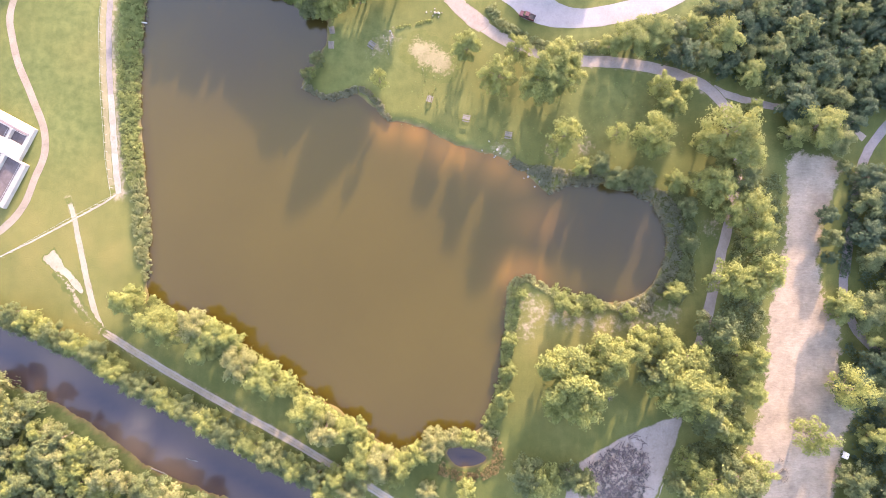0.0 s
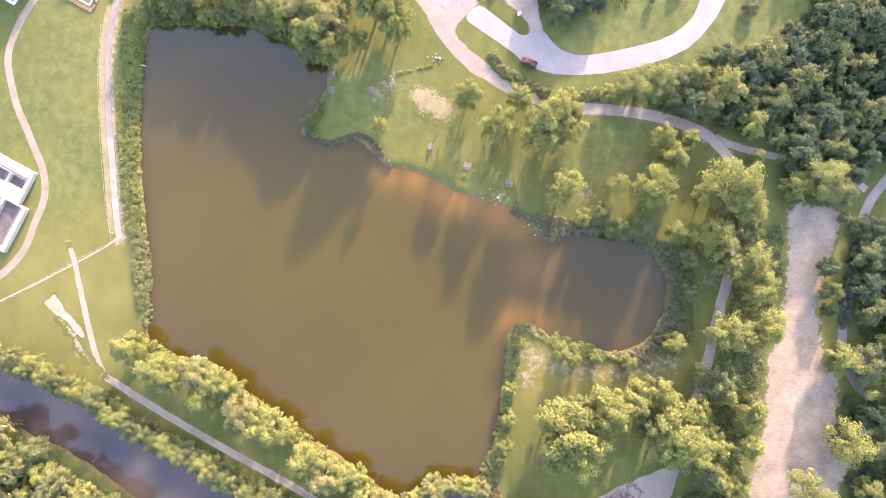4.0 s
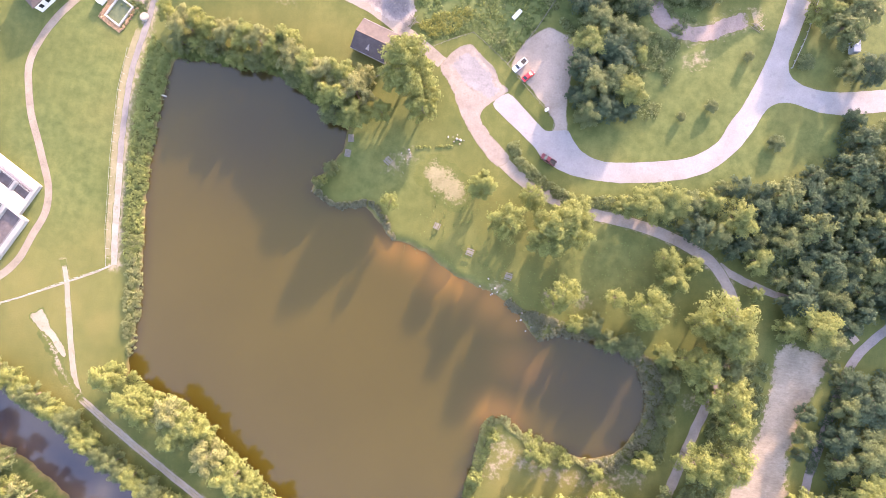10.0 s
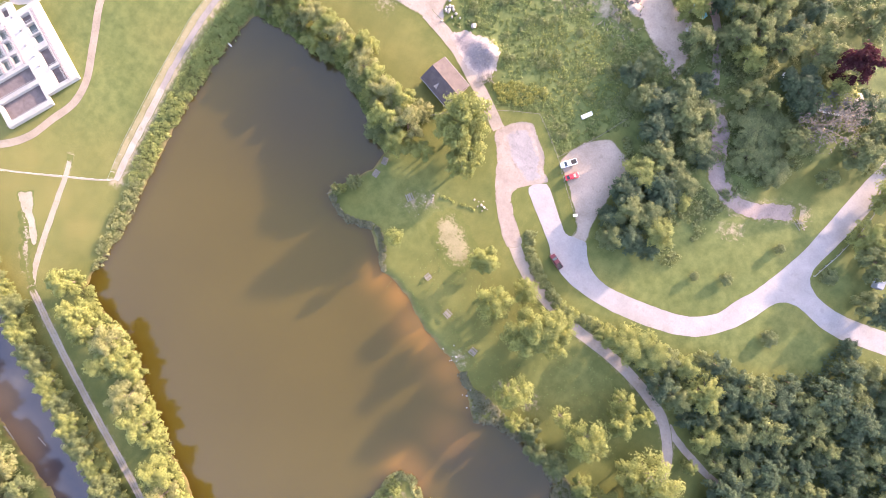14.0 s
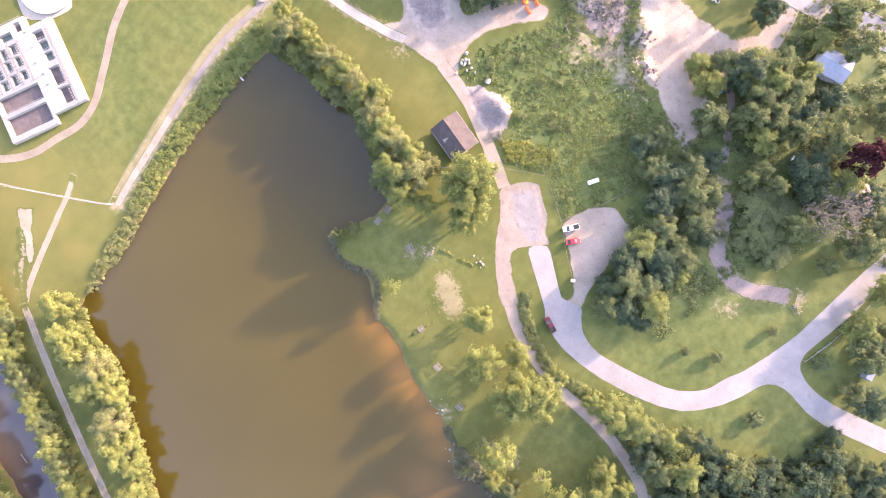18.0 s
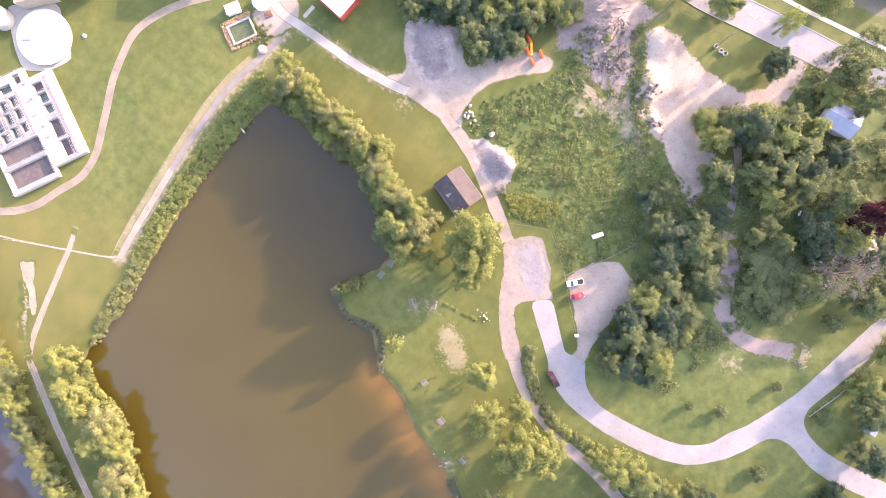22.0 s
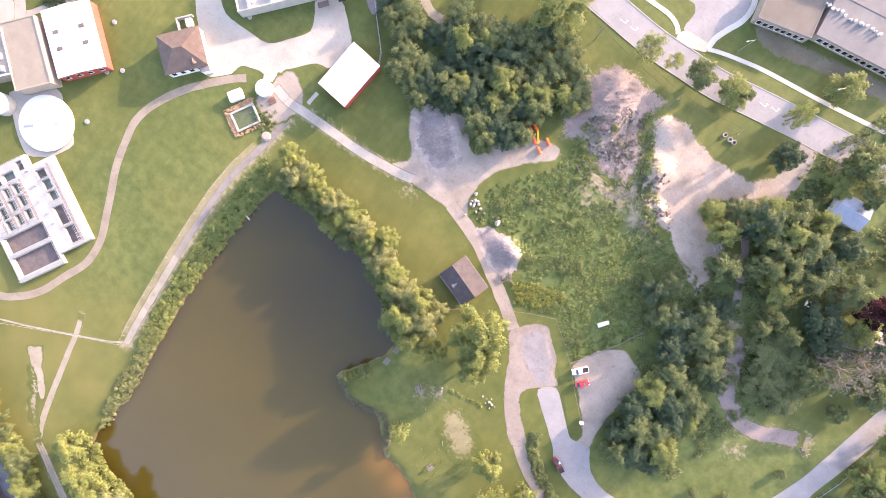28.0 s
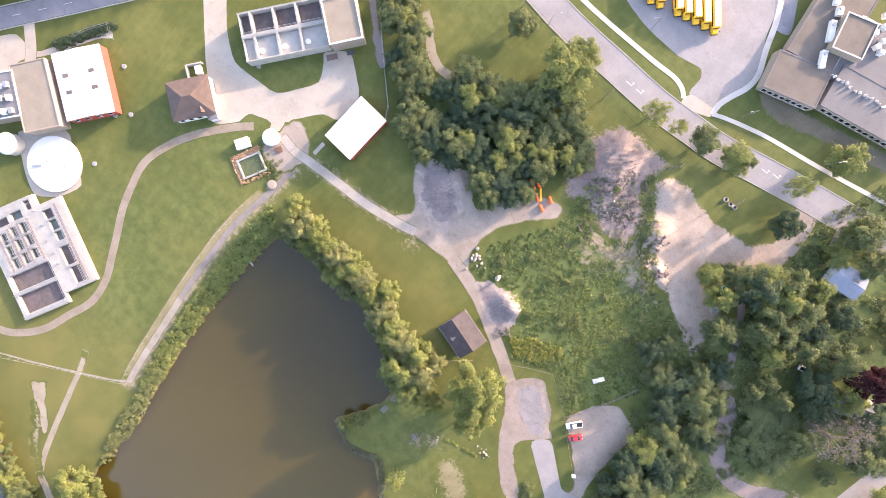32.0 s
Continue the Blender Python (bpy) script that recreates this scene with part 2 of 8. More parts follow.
BARK = plain("bark", (0.09, 0.07, 0.05), (0.19, 0.16, 0.13), 3.0, 0.9, 0, 0.03, 14)
STACK_WOOD = plain("reddish_timber", (0.110, 0.060, 0.045), (0.180, 0.110, 0.085), 2.0, 0.85, 0, 0.01, 20)
WOOD = plain("weathered_wood", (0.117, 0.105, 0.090), (0.179, 0.164, 0.144), 2.0, 0.85, 0, 0.01, 20)
GREY_METAL = plain("galvanised_steel", (0.252, 0.258, 0.264), (0.330, 0.336, 0.342), 1.0, 0.4, 0.6, 0)
WHITE_METAL = plain("white_metal_roof", (0.515, 0.508, 0.498), (0.575, 0.568, 0.558), 0.3, 0.5, 0, 0)
RED_SIDING = plain("red_siding", (0.24, 0.045, 0.035), (0.32, 0.065, 0.05), 0.5, 0.6, 0, 0)
WHITE_PAINT = plain("white_paint", (0.530, 0.522, 0.508), (0.610, 0.602, 0.588), 1.0, 0.6, 0, 0)
BRICK = plain("pale_brick", (0.228, 0.180, 0.144), (0.300, 0.246, 0.198), 2.0, 0.85, 0, 0.01)
TAN_ROOF = plain("tan_gravel_roof", (0.169, 0.143, 0.113), (0.235, 0.202, 0.162), 0.25, 0.95, 0, 0.02, 4.0)
GREY_ROOF = plain("grey_membrane_roof", (0.126, 0.122, 0.126), (0.168, 0.164, 0.168), 0.2, 0.8, 0, 0.01)
SHINGLE = plain("brown_shingles", (0.070, 0.050, 0.044), (0.112, 0.084, 0.074), 0.5, 0.9, 0, 0.02, 5.0)
PURPLE_SHINGLE = plain("purple_grey_shingles", (0.048, 0.041, 0.043), (0.084, 0.070, 0.070), 0.5, 0.9, 0, 0.02, 5.0)
SLATE = plain("blue_grey_shingles", (0.176, 0.200, 0.240), (0.256, 0.280, 0.328), 0.5, 0.9, 0, 0.02, 5.0)
TANK_CONCRETE = plain("tank_concrete", (0.251, 0.241, 0.222), (0.328, 0.318, 0.299), 0.5, 0.85, 0, 0.01)
MEDIA = plain("filter_media", (0.07, 0.055, 0.055), (0.14, 0.115, 0.11), 0.5, 0.9, 0, 0.04, 5)
TANK_WATER = plain("tank_water", (0.06, 0.08, 0.075), (0.12, 0.15, 0.14), 0.4, 0.15, 0, 0.0)
ORANGE = plain("orange_plastic", (0.75, 0.12, 0.03), (0.85, 0.18, 0.05), 1.0, 0.5, 0, 0)
YELLOW = plain("bus_yellow", (0.75, 0.38, 0.02), (0.82, 0.44, 0.03), 1.0, 0.4, 0, 0)
CAR_RED = plain("red_car_paint", (0.55, 0.015, 0.02), (0.62, 0.02, 0.03), 1.0, 0.3, 0, 0, spec=0.6)
CAR_MAROON = plain("maroon_car_paint", (0.060, 0.007, 0.012), (0.078, 0.010, 0.016), 1.0, 0.3, 0, 0, spec=0.6)
CAR_WHITE = plain("white_car_paint", (0.72, 0.73, 0.75), (0.78, 0.79, 0.81), 1.0, 0.3, 0, 0, spec=0.6)
DARK_GLASS = plain("dark_glass", (0.015, 0.017, 0.02), (0.025, 0.027, 0.03), 1.0, 0.08, 0, 0, spec=0.6)
RUBBER = plain("black_rubber", (0.015, 0.015, 0.015), (0.03, 0.03, 0.03), 1.0, 0.8, 0, 0)
STONE = plain("field_stone", (0.198, 0.174, 0.150), (0.324, 0.300, 0.270), 0.8, 0.9, 0, 0.04)
TEAL = plain("teal_tarp", (0.08, 0.30, 0.32), (0.14, 0.40, 0.42), 1.0, 0.6, 0, 0.02)
SCHOOL_ROOF = plain("brown_grey_gravel_roof", (0.092, 0.078, 0.066), (0.142, 0.122, 0.105), 0.2, 0.95, 0, 0.02, 3.0)
SCHOOL_GREY = plain("weathered_grey_roof", (0.092, 0.090, 0.095), (0.138, 0.135, 0.140), 0.2, 0.9, 0, 0.01, 3.0)
GRATING = plain("walkway_grating", (0.165, 0.125, 0.125), (0.26, 0.21, 0.21), 1.5, 0.7, 0.2, 0.03, 9.0)
LINE_PAINT = plain("road_paint", (0.420, 0.420, 0.392), (0.532, 0.525, 0.490), 2.0, 0.7, 0, 0)

# ---- geometry helpers ----


def mesh_arrays(name, verts, faces, material, attrs=None, smooth=False):
    me = bpy.data.meshes.new(name)
    verts, faces = np.asarray(verts, np.float32), np.asarray(faces, np.int32)
    k = faces.shape[1]
    me.vertices.add(len(verts))
    me.vertices.foreach_set("co", verts.ravel())
    me.loops.add(faces.size)
    me.loops.foreach_set("vertex_index", faces.ravel())
    me.polygons.add(len(faces))
    me.polygons.foreach_set("loop_start", np.arange(len(faces), dtype=np.int32) * k)
    me.polygons.foreach_set("use_smooth", np.full(len(faces), smooth))
    for key, v in (attrs or {}).items():
        me.attributes.new(key, "FLOAT", "POINT").data.foreach_set("value", np.asarray(v, np.float32))
    me.update(calc_edges=True)
    me.materials.append(material)
    return me


def part(name, bm, material, parent=None, label=""):
    """Links a bmesh as one mesh object under a thing or a part."""
    me = bpy.data.meshes.new(name)
    bmesh.ops.recalc_face_normals(bm, faces=bm.faces)
    bm.to_mesh(me)
    bm.free()
    me.materials.append(material)
    ob = new(name, me)
    ob.parent = parent
    return tagged(ob, label)


def thing(name, m, label, category, group="", kind=""):
    ob = new(name)
    ob.empty_display_size = 0.2
    ob.matrix_basis = m
    return tagged(ob, label, category, group, kind)


def box(bm, x, y, z, sx, sy, sz, turn=0.0, bevel=0.0):
    """A box whose bottom's middle is at x, y, z."""
    m = pose(x, y, z + sz / 2, 0, 0, turn) @ Matrix.Diagonal((sx, sy, sz, 1))
    r = bmesh.ops.create_cube(bm, size=1, matrix=m)
    if bevel:
        es = {e for v in r["verts"] for e in v.link_edges}
        bmesh.ops.bevel(bm, geom=list(es), offset=bevel, segments=1, affect="EDGES", clamp_overlap=True)
    return bm


def cyl(bm, x, y, z, r, h, seg=12, r2=None, m=None):
    k = (m or Matrix()) @ Matrix.Translation((x, y, z + h / 2))
    bmesh.ops.create_cone(bm, cap_ends=True, segments=seg, radius1=r, radius2=r if r2 is None else r2, depth=h, matrix=k)
    return bm


def prism(bm, pts, x0, x1):
    """A profile in y, z drawn out from x0 to x1."""
    a = [bm.verts.new((x0, y, z)) for y, z in pts]
    b = [bm.verts.new((x1, y, z)) for y, z in pts]
    bm.faces.new(a)
    bm.faces.new(b[::-1])
    for i in range(len(pts)):
        j = (i + 1) % len(pts)
        bm.faces.new((a[i], b[i], b[j], a[j]))
    return bm


def B():
    return bmesh.new()


def smooth_line(pts, gap=1.5, closed=False):
    """A Catmull-Rom line through the points, at even steps."""
    p = np.array(pts, float)
    q = np.vstack([p[-1], p, p[0], p[1]]) if closed else np.vstack([2 * p[0] - p[1], p, 2 * p[-1] - p[-2]])
    out = []
    for i in range(1, len(q) - 2):
        a, b, c, d = q[i - 1:i + 3]
        k = max(2, int(np.hypot(*(c - b)) / gap))
        t = np.linspace(0, 1, k, endpoint=False)[:, None]
        out.append(0.5 * (2 * b + (c - a) * t + (2 * a - 5 * b + 4 * c - d) * t ** 2 + (3 * b - a - 3 * c + d) * t ** 3))
    if not closed:
        out.append(p[-1:])
    return np.vstack(out)


def wobble(x, y, size, seed=0.0):
    """Smooth noise in -1 to 1 over arrays."""
    x, y = np.asarray(x, float) / size, np.asarray(y, float) / size
    s = seed * 7.31
    return (np.sin(x * 1.7 + s + 1.3 * np.sin(y * 1.1 + s)) + np.sin(y * 2.1 - s + 1.7 * np.sin(x * 0.9 + 2 * s))
            + 0.6 * np.sin(3.7 * x + 2.9 * y + s) + 0.4 * np.sin(5.3 * y - 4.1 * x - s)) / 3.0


def edge_distance(px, py, poly, closed=True):
    d = np.full(px.shape, 1e9)
    n = len(poly)
    for i in range(n if closed else n - 1):
        (ax, ay), (bx, by) = poly[i], poly[(i + 1) % n]
        ex, ey = bx - ax, by - ay
        t = np.clip(((px - ax) * ex + (py - ay) * ey) / (ex * ex + ey * ey + 1e-9), 0, 1)
        d = np.minimum(d, (px - ax - t * ex) ** 2 + (py - ay - t * ey) ** 2)
    return np.sqrt(d)


def inside(px, py, poly):
    r = np.zeros(px.shape, bool)
    n = len(poly)
    for i in range(n):
        (ax, ay), (bx, by) = poly[i], poly[(i + 1) % n]
        if ay != by:
            r ^= ((ay > py) != (by > py)) & (px < (bx - ax) * (py - ay) / (by - ay) + ax)
    return r


def signed(px, py, poly):
    """Metres outside (+) or inside (-) an outline."""
    d = edge_distance(px, py, poly)
    return np.where(inside(px, py, poly), -d, d)


# ---- outlines of the place ----
POND_NORTH = [(-108.7, 97.7), (-99.9, 99), (-86.3, 99.2), (-69.1, 97.2), (-61, 92.5), (-50.4, 87.1), (-45.5, 84), (-46.3, 75.5), (-49.8, 68.9), (-53.2, 63.7), (-54.1, 60.3), (-46.5, 56.9), (-40.9, 57.3), (-34.8, 57.9), (-28.8, 53.2), (-24.4, 48.8), (-19.2, 48.4), (-12.7, 46.5)]
POND_EAST = [(-0.6, 40.3), (13.5, 36), (19.9, 33.3), (25, 28.2), (30.1, 23.1), (36.3, 26.4), (49, 26.4), (57.7, 24.5), (64, 20.1), (67.7, 14.5), (69, 9.4), (67.6, -0.7), (63.2, -7.7), (58.9, -11), (52.6, -12.9), (38.8, -11.4), (30, -8.7), (24.2, -4.8), (19.8, -5.6), (17.2, -15.3)]
POND_SOUTH = [(15.4, -28.9), (14.5, -37.3), (11.5, -46.6), (9.6, -52.1), (6, -55.7), (-2, -56.6), (-9.3, -58), (-18.1, -63.3), (-21.9, -62.4), (-30.9, -55.7), (-42.6, -47.7), (-54.2, -42.7), (-59.5, -37.7), (-71.5, -30.2), (-79.5, -22.5), (-91.6, -17.6), (-105, -14.9), (-107.3, -9.7), (-107.4, 9.2), (-109.2, 33.1), (-111.4, 52), (-111.6, 76.3)]
POND_LINE = smooth_line(POND_NORTH + POND_EAST + POND_SOUTH, 3.0, True)
POOL_LINE = smooth_line([(-3.9, -62.5), (0.8, -61.1), (6.4, -62.3), (9.6, -64.5), (6.4, -66.7), (-0.1, -67.2)], 1.5, True)
RIVER_NORTH = [(-229.3, -1.1), (-190.7, -13), (-159.3, -23), (-146.9, -27.4), (-128.4, -36), (-104.1, -48.1), (-80.3, -61), (-62.7, -70.1), (-45.3, -78.4), (-20.6, -92.2), (16.4, -116.3)]
RIVER_SOUTH = [(-13, -120.9), (-47, -95.6), (-70.2, -83.2), (-89.7, -76.2), (-105.5, -70.3), (-119.6, -60.7), (-140.1, -48.6), (-158.5, -42.5), (-189.7, -34.6), (-227.9, -25.1)]
RIVER_LINE = smooth_line(RIVER_NORTH + RIVER_SOUTH, 4.0, True)
POND_LEVEL, RIVER_LEVEL = -0.55, -1.6

# ways: centre line, width, material, height above the ground
CURVED_PATH = [(-138.5, 121.5), (-143, 117.5), (-151.9, 107), (-157.5, 97), (-159.9, 88), (-158.6, 79.5), (-156.3, 71), (-153, 63.8), (-149.3, 55.5), (-145.8, 46.8), (-145.4, 38), (-148.6, 29.5), (-152.4, 19.8), (-158.8, 12.5), (-165, 9), (-178, 6)]
POND_TRACK = [(-119.6, 119), (-119.9, 113), (-120.6, 108), (-121.8, 101.4), (-122.9, 94.5), (-123.4, 87), (-123.2, 78), (-122.8, 68.5), (-122, 59), (-121, 50), (-120.3, 42), (-119.5, 35), (-118.7, 28.5), (-118, 24)]
WORN_LINE = [(-136.4, 22.7), (-134.1, 16.7), (-131.8, 6.9), (-128.3, -6.9), (-124.9, -18.5), (-121.7, -24.3)]
RIVER_TRACK = [(-122.8, -23.4), (-108.5, -31.9), (-96.4, -38.7), (-78.6, -48.2), (-59, -58.2), (-47.4, -64.6), (-38.7, -69.4), (-30.2, -74), (-22.6, -78.3), (-9.4, -85.5), (9.1, -93.2)]
LAKE_PATH_A = [(-3.5, 91.5), (2.4, 86.2), (8.8, 80.8), (16.3, 75.9)]
LAKE_PATH_B = [(24.8, 72.2), (33, 69.9), (41.2, 68.3), (52.6, 67.6), (65.2, 65.5), (76.4, 61.9), (85, 56.6), (90.7, 49.7)]
LAKE_PATH_C = [(90.3, 53.7), (92.7, 44.2), (91.9, 27.3), (88.7, 12.3), (86.1, 2.1), (82.4, -13.6), (80, -22.8), (75.8, -33.9), (72.7, -45), (69.7, -55.8), (66.2, -66.7), (62.1, -79.3), (56.5, -93.8)]
WOOD_PATH = [(84.9, 58.5), (88.9, 56.2), (96.6, 53.8), (105.6, 51.7), (115.6, 50.4), (125.4, 46.9), (132.9, 40.8)]
EAST_PATH = [(153.3, 60.4), (139.9, 44.7), (134.3, 37.3), (130.9, 28.9), (128.3, 14.1), (126.1, 1.2), (124.7, -9.8), (127.6, -19.8), (134.3, -27.9), (146.2, -36.7)]
PARK_ROAD = [(1.2, 99.5), (7.5, 95.0), (13.1, 91.1), (19.3, 86.6), (21.9, 83.3), (26.0, 81.7), (31.6, 80.0), (39.6, 79.5), (48.6, 80.0), (59.8, 82.1), (69.4, 84.8), (76.3, 88.2), (81.0, 92.6), (85.4, 98.2), (88.8, 104.9), (90.7, 109.9), (92.5, 113.0), (95.3, 114.7), (98.9, 115.3), (102.3, 114.7), (108.2, 113.5), (115.8, 113.7), (128.1, 116.7), (163, 125.2), (162, 132.6), (126.4, 123.8), (114.0, 121.0), (107.8, 120.6), (101.8, 121.5), (98.2, 123.4), (96.8, 125.0), (96.0, 128.1), (96.6, 132.1), (98.4, 140.3), (100.0, 149.1), (101.0, 157.8), (101.6, 165.6), (102.1, 169.6), (103.6, 185), (96.8, 185), (95.3, 168.1), (94.1, 162.6), (93.0, 154.6), (91.9, 145.9), (90.8, 137.9), (89.9, 131.2), (87.2, 121.4), (83.5, 110.8), (81.2, 107.0), (79.8, 103.4), (78.1, 99.0), (74.5, 95.3), (70.7, 92.7), (65.4, 90.6), (55.6, 88.3), (48.2, 86.9), (41.9, 86.2), (37.8, 86.9), (34.2, 88.3), (30.8, 91.4), (28.7, 94.9), (20.9, 93.2), (17.5, 95.9), (12.5, 99.9), (6.5, 104.7)]
AVENUE = [(-123.2, 220.3), (-105.1, 216.4), (-87, 213.4), (-74, 212.3), (-60.5, 212), (-41.3, 211.5), (-26.7, 212.5), (-15.5, 213.6), (-2.5, 216.4), (13.4, 219.7), (27.5, 222.3), (40.2, 224.9), (55, 228.2), (83.1, 234.6)]
YARD_DRIVE = [(-17.2, 110.6), (-24, 114.9), (-31.8, 119.3), (-40.4, 124.1), (-48.8, 127.5), (-59.2, 130.3)]
PLAZA_PATH = [(-74.5, 129.2), (-80.5, 127.7), (-93.4, 125.7), (-104.8, 125.1), (-116.1, 124.5), (-122.9, 124), (-128.9, 125.1)]
NORTH_ROAD = [(-241.9, 75.4), (-226.8, 94.6), (-217.3, 106.2), (-207.9, 117.8), (-189.5, 140.8), (-165.3, 170.7)]
BARN_DRIVE = [(-219.6, 101.2), (-215.9, 97.1), (-211.8, 92.2), (-208.7, 86.3)]
WALK_A = [(-99.9, 222.5), (-80.5, 221.1), (-70.6, 220.8), (-59.3, 220.8), (-49.8, 220.9), (-41.9, 221.2), (-37.6, 220), (-35.6, 218.1)]
WALK_B = [(-25.1, 220.2), (-21.3, 221.8), (-13.7, 224.1), (-5.6, 226.1), (11.2, 229), (25.1, 231.8), (36.6, 234.2), (60.7, 238.9)]
WALK_C = [(-25.1, 220.2), (-25.5, 223.8), (-24.1, 228.5), (-22.2, 233.5), (-22.3, 238.8), (-25.7, 246), (-28.9, 254), (-32.3, 260.2)]
HILL_PATH = [(39.7, 155.8), (45.6, 149.4), (49.1, 143.0), (52.5, 137.3), (57.1, 134.5), (63.9, 132.8), (70.4, 135.0), (76.6, 138.4), (82.3, 141.1)]
SHED_WALK = [(-117.2, 127.5), (-116.8, 132.2)]

GRAVEL_LOT = [(5.6, 113.3), (7.1, 118.1), (9.7, 123.3), (13.5, 126.6), (16.8, 128.2), (21.2, 127.3), (25.2, 125.9), (27, 124.1), (27.5, 120.3), (27.4, 115.6), (27, 110.3), (27, 105), (27.5, 99.9), (28.7, 94.9), (30.8, 91.4), (27.1, 89.4), (22.3, 91.8), (23.4, 94.9), (22.7, 97.4), (19.2, 101.1), (14.1, 105.9), (9.1, 109.9)]
TURN_CIRCLE = [(-15, 110.6), (-12, 115.2), (-8.8, 117), (-5.5, 115), (-2.4, 112.6), (0.3, 110), (2.4, 106.6), (4.6, 104.6), (0.8, 100.4), (-3.5, 102), (-8.5, 104), (-12.6, 107.4)]
TURN_SWIRL = [(-17.2, 111), (-16, 112.6), (-12.4, 116.7), (-8.8, 118.3), (-5.7, 116.3), (-2.4, 113.8), (0.9, 111.3), (3.2, 107.2), (6.5, 104.7), (1.2, 99.5), (-0.4, 97.8), (-1.5, 95.8), (-0.6, 93.1), (4.7, 87.7), (10.7, 82.6), (6.9, 79), (0.2, 84.6), (-5.2, 90.6), (-9.1, 96.3), (-13.1, 103.3), (-17.2, 107.6)]
YARD = [(-84, 128.3), (-71.1, 127.7), (-59.4, 128.1), (-48.3, 125.4), (-40.8, 121.2), (-33.6, 119), (-29.2, 123.1), (-29.7, 130.4), (-33.6, 134.1), (-40.4, 132.7), (-46.8, 130.2), (-51.4, 130.6), (-55.3, 136.5), (-54.3, 145.8), (-49.1, 154.1), (-41, 163.1), (-43.3, 167.4), (-54.1, 163.2), (-60, 155.8), (-63.3, 148.6), (-68.4, 152.1), (-73.4, 156.4), (-82.6, 151.6), (-88.5, 147), (-86, 140.8), (-80, 134.3)]
PLAZA = [(-183.9, 151.1), (-177.4, 156.3), (-164.8, 140.2), (-156.5, 133.6), (-139.1, 134.5), (-130.1, 146.6), (-133.3, 152.6), (-135.6, 155.2), (-128.6, 161.4), (-116.9, 151.8), (-117.3, 140.9), (-123, 139.8), (-129.6, 131.7), (-128.7, 128.4), (-118.3, 124), (-121.6, 115.6), (-128.9, 115.9), (-132.9, 118.7), (-134.1, 127), (-142.6, 123.9), (-143.1, 119.6), (-149.4, 113), (-156.4, 120.2), (-164.2, 128)]
BUS_LOT = [(-84.4, 238.2), (-70.2, 229.7), (-60.5, 227.4), (-45.7, 226.9), (-37.3, 228.8), (-35.4, 226.2), (-35.8, 219.9), (-24.6, 220.1), (-24.9, 226), (-22, 238.4), (-28.9, 249.8), (-32.1, 260.6), (-39.3, 274.7)]
SAND_PIT = [(-22.5, 188.7), (-25.8, 190.7), (-24.9, 195.2), (-21.1, 198.3), (-14.1, 198.8), (-5.7, 196.5), (3.8, 196.4), (12.8, 198.1), (17.3, 204.1), (18.6, 209), (18.4, 215.4), (23.5, 215.6), (26.4, 205.7), (25.9, 194.5), (18.9, 189.3), (11.3, 185.5), (7.2, 181.6), (8.7, 178.5), (15.7, 177), (21.2, 176.2), (22.4, 169.9), (24.3, 161.6), (23.2, 155.3), (14.4, 159.3), (2.6, 165.7), (-6.8, 166.7), (-13.1, 171.5), (-17.4, 179.9)]
FIELD = [(106.5, 35.3), (115.2, 38), (126.6, 34.5), (125.1, 23.9), (120.8, 12.7), (119.4, 4.6), (119.9, -9), (125.6, -17.5), (124.8, -35.8), (130.7, -46.7), (126, -54), (123.5, -68.4), (121.4, -75), (119, -92), (80, -92), (84, -75), (90, -61), (94, -53), (96.5, -42.2), (98.4, -26.3), (100, -11.5), (103.5, -2.8), (104.5, 4.6), (106, 20)]
BRUSH_LOT = [(35.9, -67.6), (53.4, -56.4), (71.2, -49.4), (72.6, -53.9), (68, -66.6), (63.9, -77.5), (60.1, -88.3), (31.2, -89), (34.9, -74.5)]
BARN_YARD = [(-235.4, 76.4), (-219.6, 94.6), (-211, 92.8), (-200.8, 108.3), (-196.3, 116.7), (-192.5, 113.9), (-196.1, 111.6), (-206.5, 95.8), (-214.1, 87.2), (-211.4, 81.7), (-227.8, 65.8)]
TANK_APRON = [(-200.4, 68.4), (-190.1, 79.3), (-185.3, 79.4), (-182.1, 76.2), (-171.3, 68.3), (-175.6, 59.8), (-182.7, 54.4), (-189.3, 58.3), (-196.3, 64.4)]

WORN_SPOTS = [(-10.9, 70.6), (-7.5, 67.1), (-27.7, 73.6), (-23.8, 77.4), (14.4, 38.4), (32.3, 38.1), (42.6, 39), (83.3, 11.9), (-21.9, 43.8), (-6.5, 70.6), (-14.2, 73.5), (21.9, -12.2), (25.7, -16.9), (33.2, -17.7), (40.7, -19.5), (63, -19.2), (22.8, -22.6), (65.1, 123.8), (67.9, 125.6), (-72.7, 125.5), (70.4, -16.3)]

# ---- ground: one sheet out to the horizon ----


def axis(lo, hi, gap):
    fine = np.arange(lo, hi + gap / 2, gap)
    far = np.array([12, 30, 60, 110, 200, 400, 800, 1600, 3000.0])
    return np.concatenate([lo - far[::-1], fine, hi + far])


GX, GY = np.meshgrid(axis(-236, 176, 1.25), axis(-112, 302, 1.25))


def bank(px, py):
    """How far each place lies from the pond, the pool and the river."""
    w = 0.45 * wobble(px, py, 2.2, 1) + 0.25 * wobble(px, py, 0.9, 2)
    return signed(px, py, POND_LINE) + w, signed(px, py, POOL_LINE) + w, signed(px, py, RIVER_LINE) + 1.5 * w


